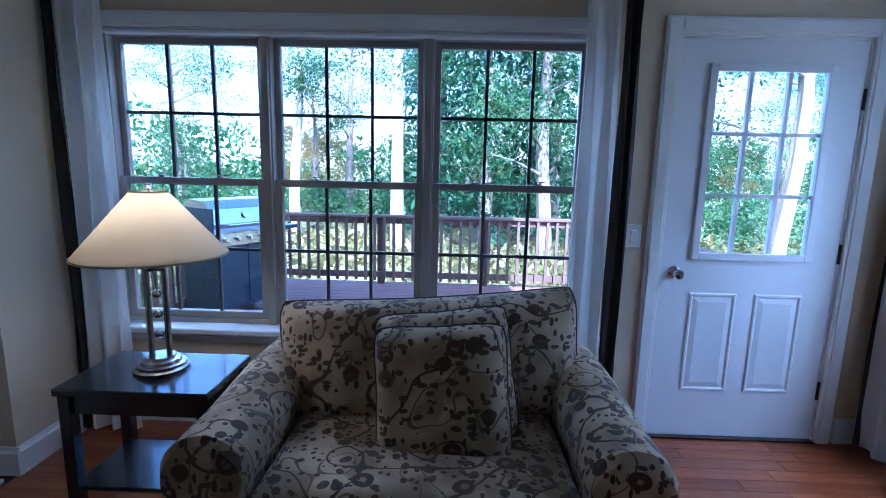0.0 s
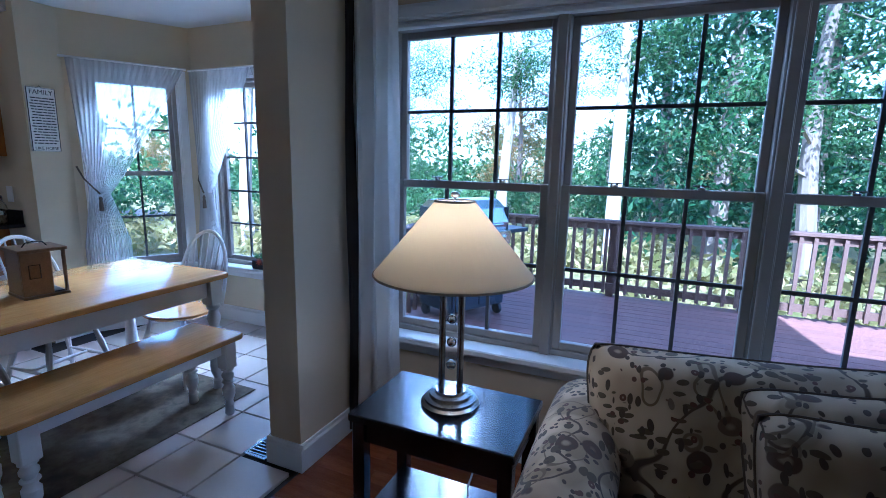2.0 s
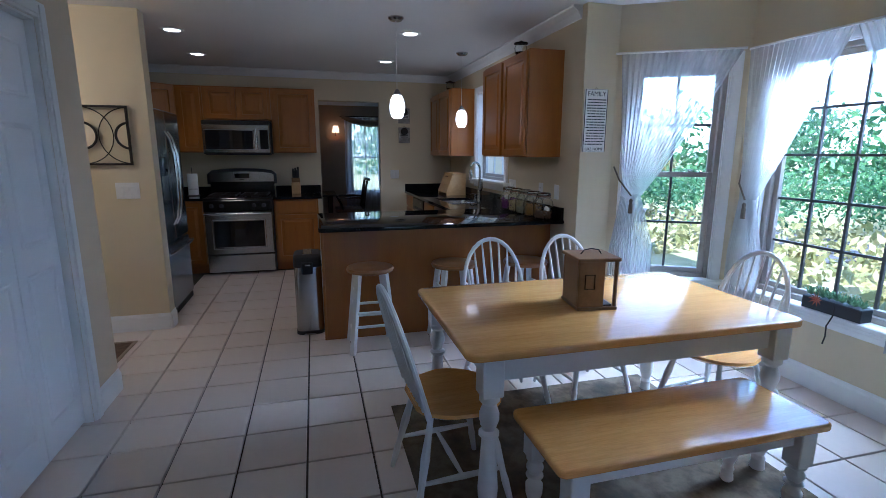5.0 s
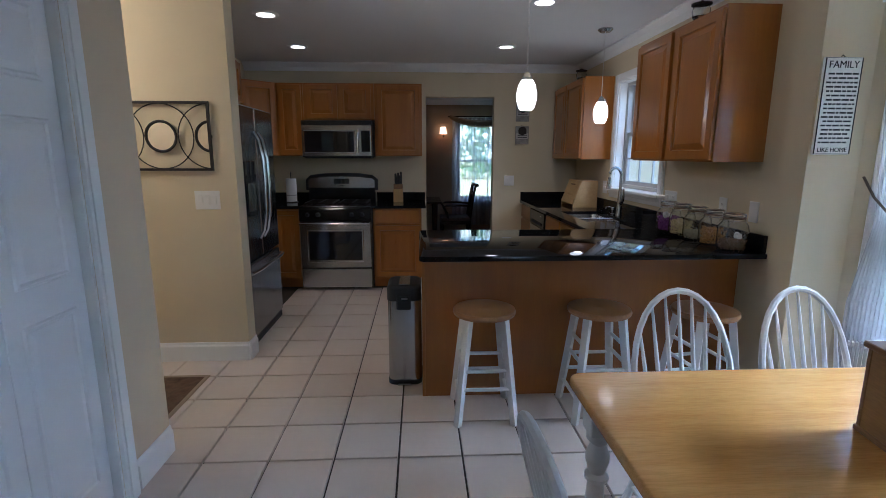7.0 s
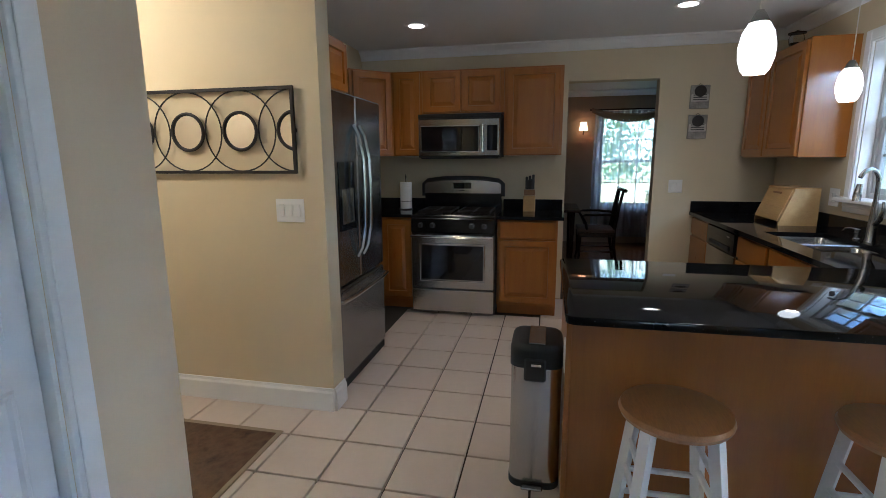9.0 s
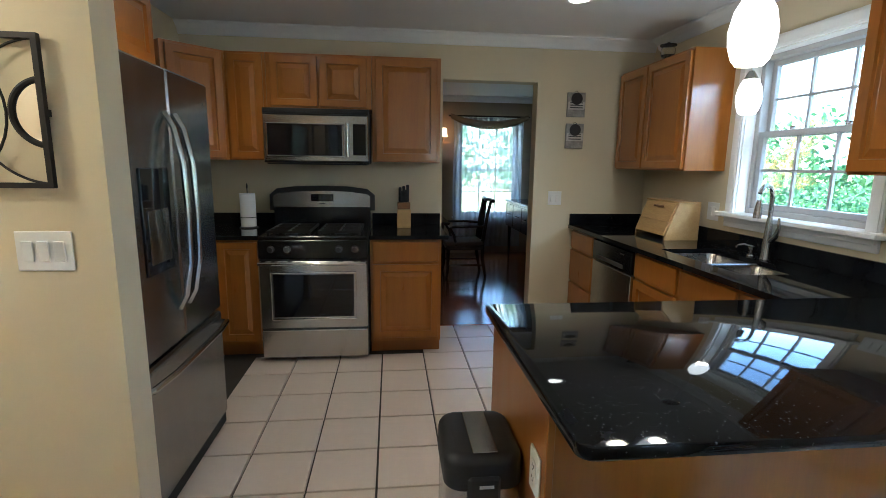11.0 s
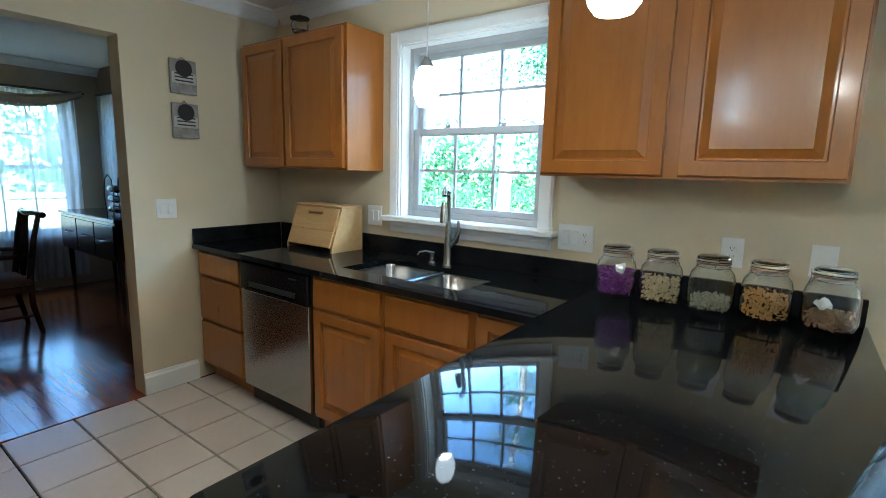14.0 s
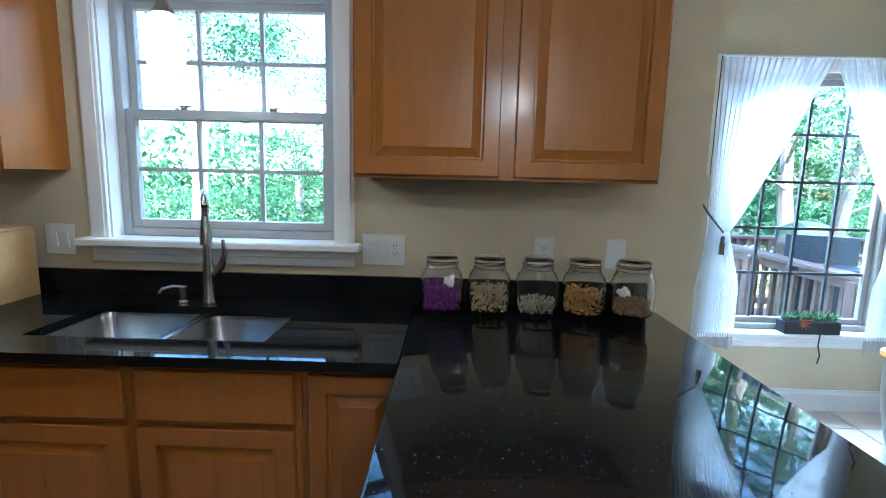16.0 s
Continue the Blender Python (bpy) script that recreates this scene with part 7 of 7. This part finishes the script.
def broadleaf(name, h, crown_r, first, material, bark, seed, label, per=200, nclump=72, size=0.052, girth=0.16):
    rr = random.Random(seed)
    t = thing(name, pose(0, 0, GZ), label, "tree", "trees around the lawn")
    lean = (rr.random() - 0.5) * 0.6
    spine = [Vector((lean * (k / 8) ** 2, 0.15 * math.sin(k + seed), h * 0.92 * k / 8)) for k in range(9)]
    part("trunk", tube(spine, 0.1, 9, radii=[girth * (1.25 - 1.1 * k / 8) for k in range(9)]), bark, t, smooth=True)
    tips = []
    limbs = []
    for k in range(13):
        z = first + (h * 0.9 - first) * k / 12
        at = spine[min(8, int(8 * z / (h * 0.92)))].copy()
        at.z = z
        a = rr.random() * 6.28
        reach = crown_r * (0.55 + 0.45 * math.sin(math.pi * min(1, 0.15 + 0.8 * (z - first) / (h - first)))) * (0.7 + 0.4 * rr.random())
        end = at + Vector((reach * math.cos(a), reach * math.sin(a), reach * 0.35))
        limbs.append(tube([at, at.lerp(end, 0.5) + Vector((0, 0, 0.1)), end], 0.03, 5, radii=[girth * 0.3, girth * 0.18, 0.01]))
        tips += [at.lerp(end, q) for q in (0.45, 0.7, 0.85, 1.0)]
    part("limbs", joined(*limbs), bark, t)
    cl = []
    while len(cl) < nclump:
        p = rr.choice(tips) + Vector((rr.gauss(0, 0.45), rr.gauss(0, 0.45), rr.gauss(0, 0.35)))
        cl.append(tuple(p))
    ob = new("crown", leaf_mesh("crown", cl, per, size, 0.34, material, seed))
    ob.parent = t
    return t


def pine(seed, h=11.0):
    rr = random.Random(seed)
    t = thing("pine_tree", pose(0, 0, GZ), "dark green pine tree at the lawn edge", "tree", "trees around the lawn")
    part("trunk", tube([(0, 0, h * k / 6) for k in range(7)], 0.1, 8, radii=[0.20 * (1.1 - k / 6) + 0.01 for k in range(7)]), BARK, t, smooth=True)
    cl = []
    for k in range(22):
        z = 1.2 + (h - 1.4) * k / 21
        reach = 2.4 * (1 - k / 23)
        for j in range(7):
            a = j * 0.9 + k * 0.7 + rr.random() * 0.4
            for q in (0.35, 0.65, 0.95):
                cl.append((reach * q * math.cos(a), reach * q * math.sin(a), z - 0.25 * reach * q + rr.gauss(0, 0.08)))
    ob = new("crown", leaf_mesh("crown", cl, 11, 0.12, 0.16, LEAF_B, seed, 0.3))
    ob.parent = t
    return t


tr = random.Random(21)
kinds = [
    broadleaf("maple_tree", 9.0, 2.6, 1.6, LEAF_A, BARK, 1, "green broadleaf tree with a grey trunk"),
    broadleaf("maple_tree", 11.0, 2.9, 2.2, LEAF_A, BARK, 2, "tall green broadleaf tree at the lawn edge"),
    broadleaf("maple_tree", 7.0, 2.2, 0.8, LEAF_C, BARK, 3, "young broadleaf tree with turning orange leaves"),
    broadleaf("sapling", 12.0, 1.9, 4.5, LEAF_A, PALEBARK, 4, "slender tree with a pale sunlit trunk", nclump=60, girth=0.15),
    pine(5),
]
for k, (x, y) in enumerate(((-14.0, 22.0), (-6.2, 21.0), (-8.6, 24.5), (-3.2, 12.7), (-2.3, 19.5))):
    kinds[k].matrix_world = pose(x, y, GZ)
SPOTS = []
for k in range(27):
    row = k % 3
    a = radians(-58 + 130 * (k / 26)) + tr.gauss(0, 0.03)
    d = (18 + 9 * row + tr.random() * 6) * (1.0 + 0.25 * abs(a))
    SPOTS.append((-4.0 - d * math.sin(a), 2.0 + d * math.cos(a), row))
for x, y, row in SPOTS:
    if -5.2 < x < -2.2 and y < 20 or x < -6 and (row == 0 or row == 1 and y > 0.9 * abs(x)):
        continue
    kind = kinds[tr.choice((0, 0, 1, 1, 1, 2, 4) if x > -8 else (0, 1, 1, 2, 2))]
    s = 0.65 + 0.4 * tr.random()
    t = copy_thing(kind, pose(x, y, GZ, 0, 0, tr.random() * 360))
    t.scale = (s, s, s * (0.9 + 0.3 * tr.random()))
for x, y, k in ((0.4, 12.5, 1), (2.6, 13.5, 0), (-0.9, 14.5, 4), (1.3, 16.0, 4), (0.9, 18.5, 1), (-6.6, 15.5, 3), (-17.0, 6.0, 0), (-18.0, 1.0, 1), (4.5, 10.0, 1), (-12.5, 11.0, 3)):
    copy_thing(kinds[k], pose(x, y, GZ, 0, 0, tr.random() * 360))
# low bushes at the edge of the lawn, and long grass
bk = np.random.RandomState(9)
bx = []
for k in range(520):
    a = radians(-65 + 140 * bk.rand())
    d = 15.5 + 16 * bk.rand()
    bx.append((-4.0 - d * math.sin(a), 2.0 + d * math.cos(a), GZ + 0.3 + 1.0 * bk.rand()))
bush = new("undergrowth", leaf_mesh("undergrowth", bx, 110, 0.10, 0.5, LEAF_A, 31))
tagged(bush, "tangled green undergrowth along the woods", "bushes", kind="stuff")
gx = [(-4.0 + 30 * (bk.rand() - 0.5), 8.2 + 8 * bk.rand(), GZ + 0.12) for k in range(260)]
gr2 = new("long_grass", leaf_mesh("long_grass", gx, 60, 0.14, 0.35, leafy("dry_grass_blades", (0.16, 0.17, 0.05), (0.36, 0.31, 0.13)), 33))
tagged(gr2, "dry long grass beyond the deck", "grass", kind="stuff")
# far wall of woods
fx = []
for k in range(420):
    a = radians(-80 + 165 * bk.rand())
    d = 44 + 14 * bk.rand()
    fx.append((-4.0 - d * math.sin(a), 2.0 + d * math.cos(a), GZ + 0.5 + 5.5 * bk.rand() ** 1.8))
wd = new("far_woods", leaf_mesh("far_woods", fx, 60, 0.36, 1.2, LEAF_A, 35))
tagged(wd, "distant green woods behind the lawn", "woods", kind="stuff")

# ---- floor pieces ----
PITCH = 0.3115
tiles_parent = bpy.data.objects["subfloor"]
half = PITCH / 2 - 0.0055
tb = bmesh.new()
box(tb, -half, half, -half, half, -0.02, 0.0, bevel=0.002)
tile_mesh = bpy.data.meshes.new("tile")
tb.to_mesh(tile_mesh)
tb.free()
tile_mesh.materials.append(TILE)
rest = bmesh.new()
near = 0
for i in range(-11, 10):
    for j in range(-9, 13):
        x, y = -6.561 + (i + 0.5) * PITCH, 0.365 + (j + 0.5) * PITCH
        if not (-9.98 < x < -3.72 and -2.4 < y < 4.05) or (x > -3.95 and not -0.2 < y < 2.7):
            continue
        if (y > 3.0 and (x < -6.4 or x > -4.1)) or (y < -0.22 and x > -6.3) or (y < -0.3 and x < -7.65) or (x < -9.5 and (y < 1.1 or y > 2.5)):
            continue
        if near < 300 and y < 4.0:
            t = new("tile", tile_mesh)
            t.parent = tiles_parent
            t.matrix_basis = pose(x, y, 0)
            near += 1
        else:
            box(rest, x - half, x + half, y - half, y + half, -0.02, 0.0)
if len(rest.verts):
    tagged(part("tile_field", rest, TILE, tiles_parent), kind="stuff")
rnd = random.Random(4)


def planks(x0, x1, y0, y1, width, parent, as_parts):
    rest_ = bmesh.new()
    y = y0
    meshes = {}
    while y < y1 - 1e-6:
        x = x0 - rnd.random() * 0.6
        w = min(width, y1 - y)
        while x < x1:
            ln = rnd.choice((0.6, 0.9, 1.2))
            a, b = max(x, x0), min(x + ln, x1)
            if b - a > 0.02:
                if as_parts:
                    bm = bmesh.new()
                    box(bm, -(b - a) / 2 + 0.0008, (b - a) / 2 - 0.0008, -w / 2 + 0.0008, w / 2 - 0.0008, -0.018, 0.0)
                    part("plank", bm, CHERRY, parent, m=pose((a + b) / 2, y + w / 2, 0))
                else:
                    box(rest_, a + 0.0008, b - 0.0008, y + 0.0008, y + w - 0.0008, -0.018, 0.0)
            x += ln
        y += width
    if as_parts:
        rest_.free()
    else:
        tagged(part("plank_field", rest_, CHERRY, parent), kind="stuff")


planks(-3.72, 0.49, 0.9, 3.09, 0.083, tiles_parent, True)
planks(-3.72, 0.49, -1.76, 0.9, 0.083, tiles_parent, False)
planks(-13.6, -10.0, -0.2, 3.1, 0.083, tiles_parent, False)
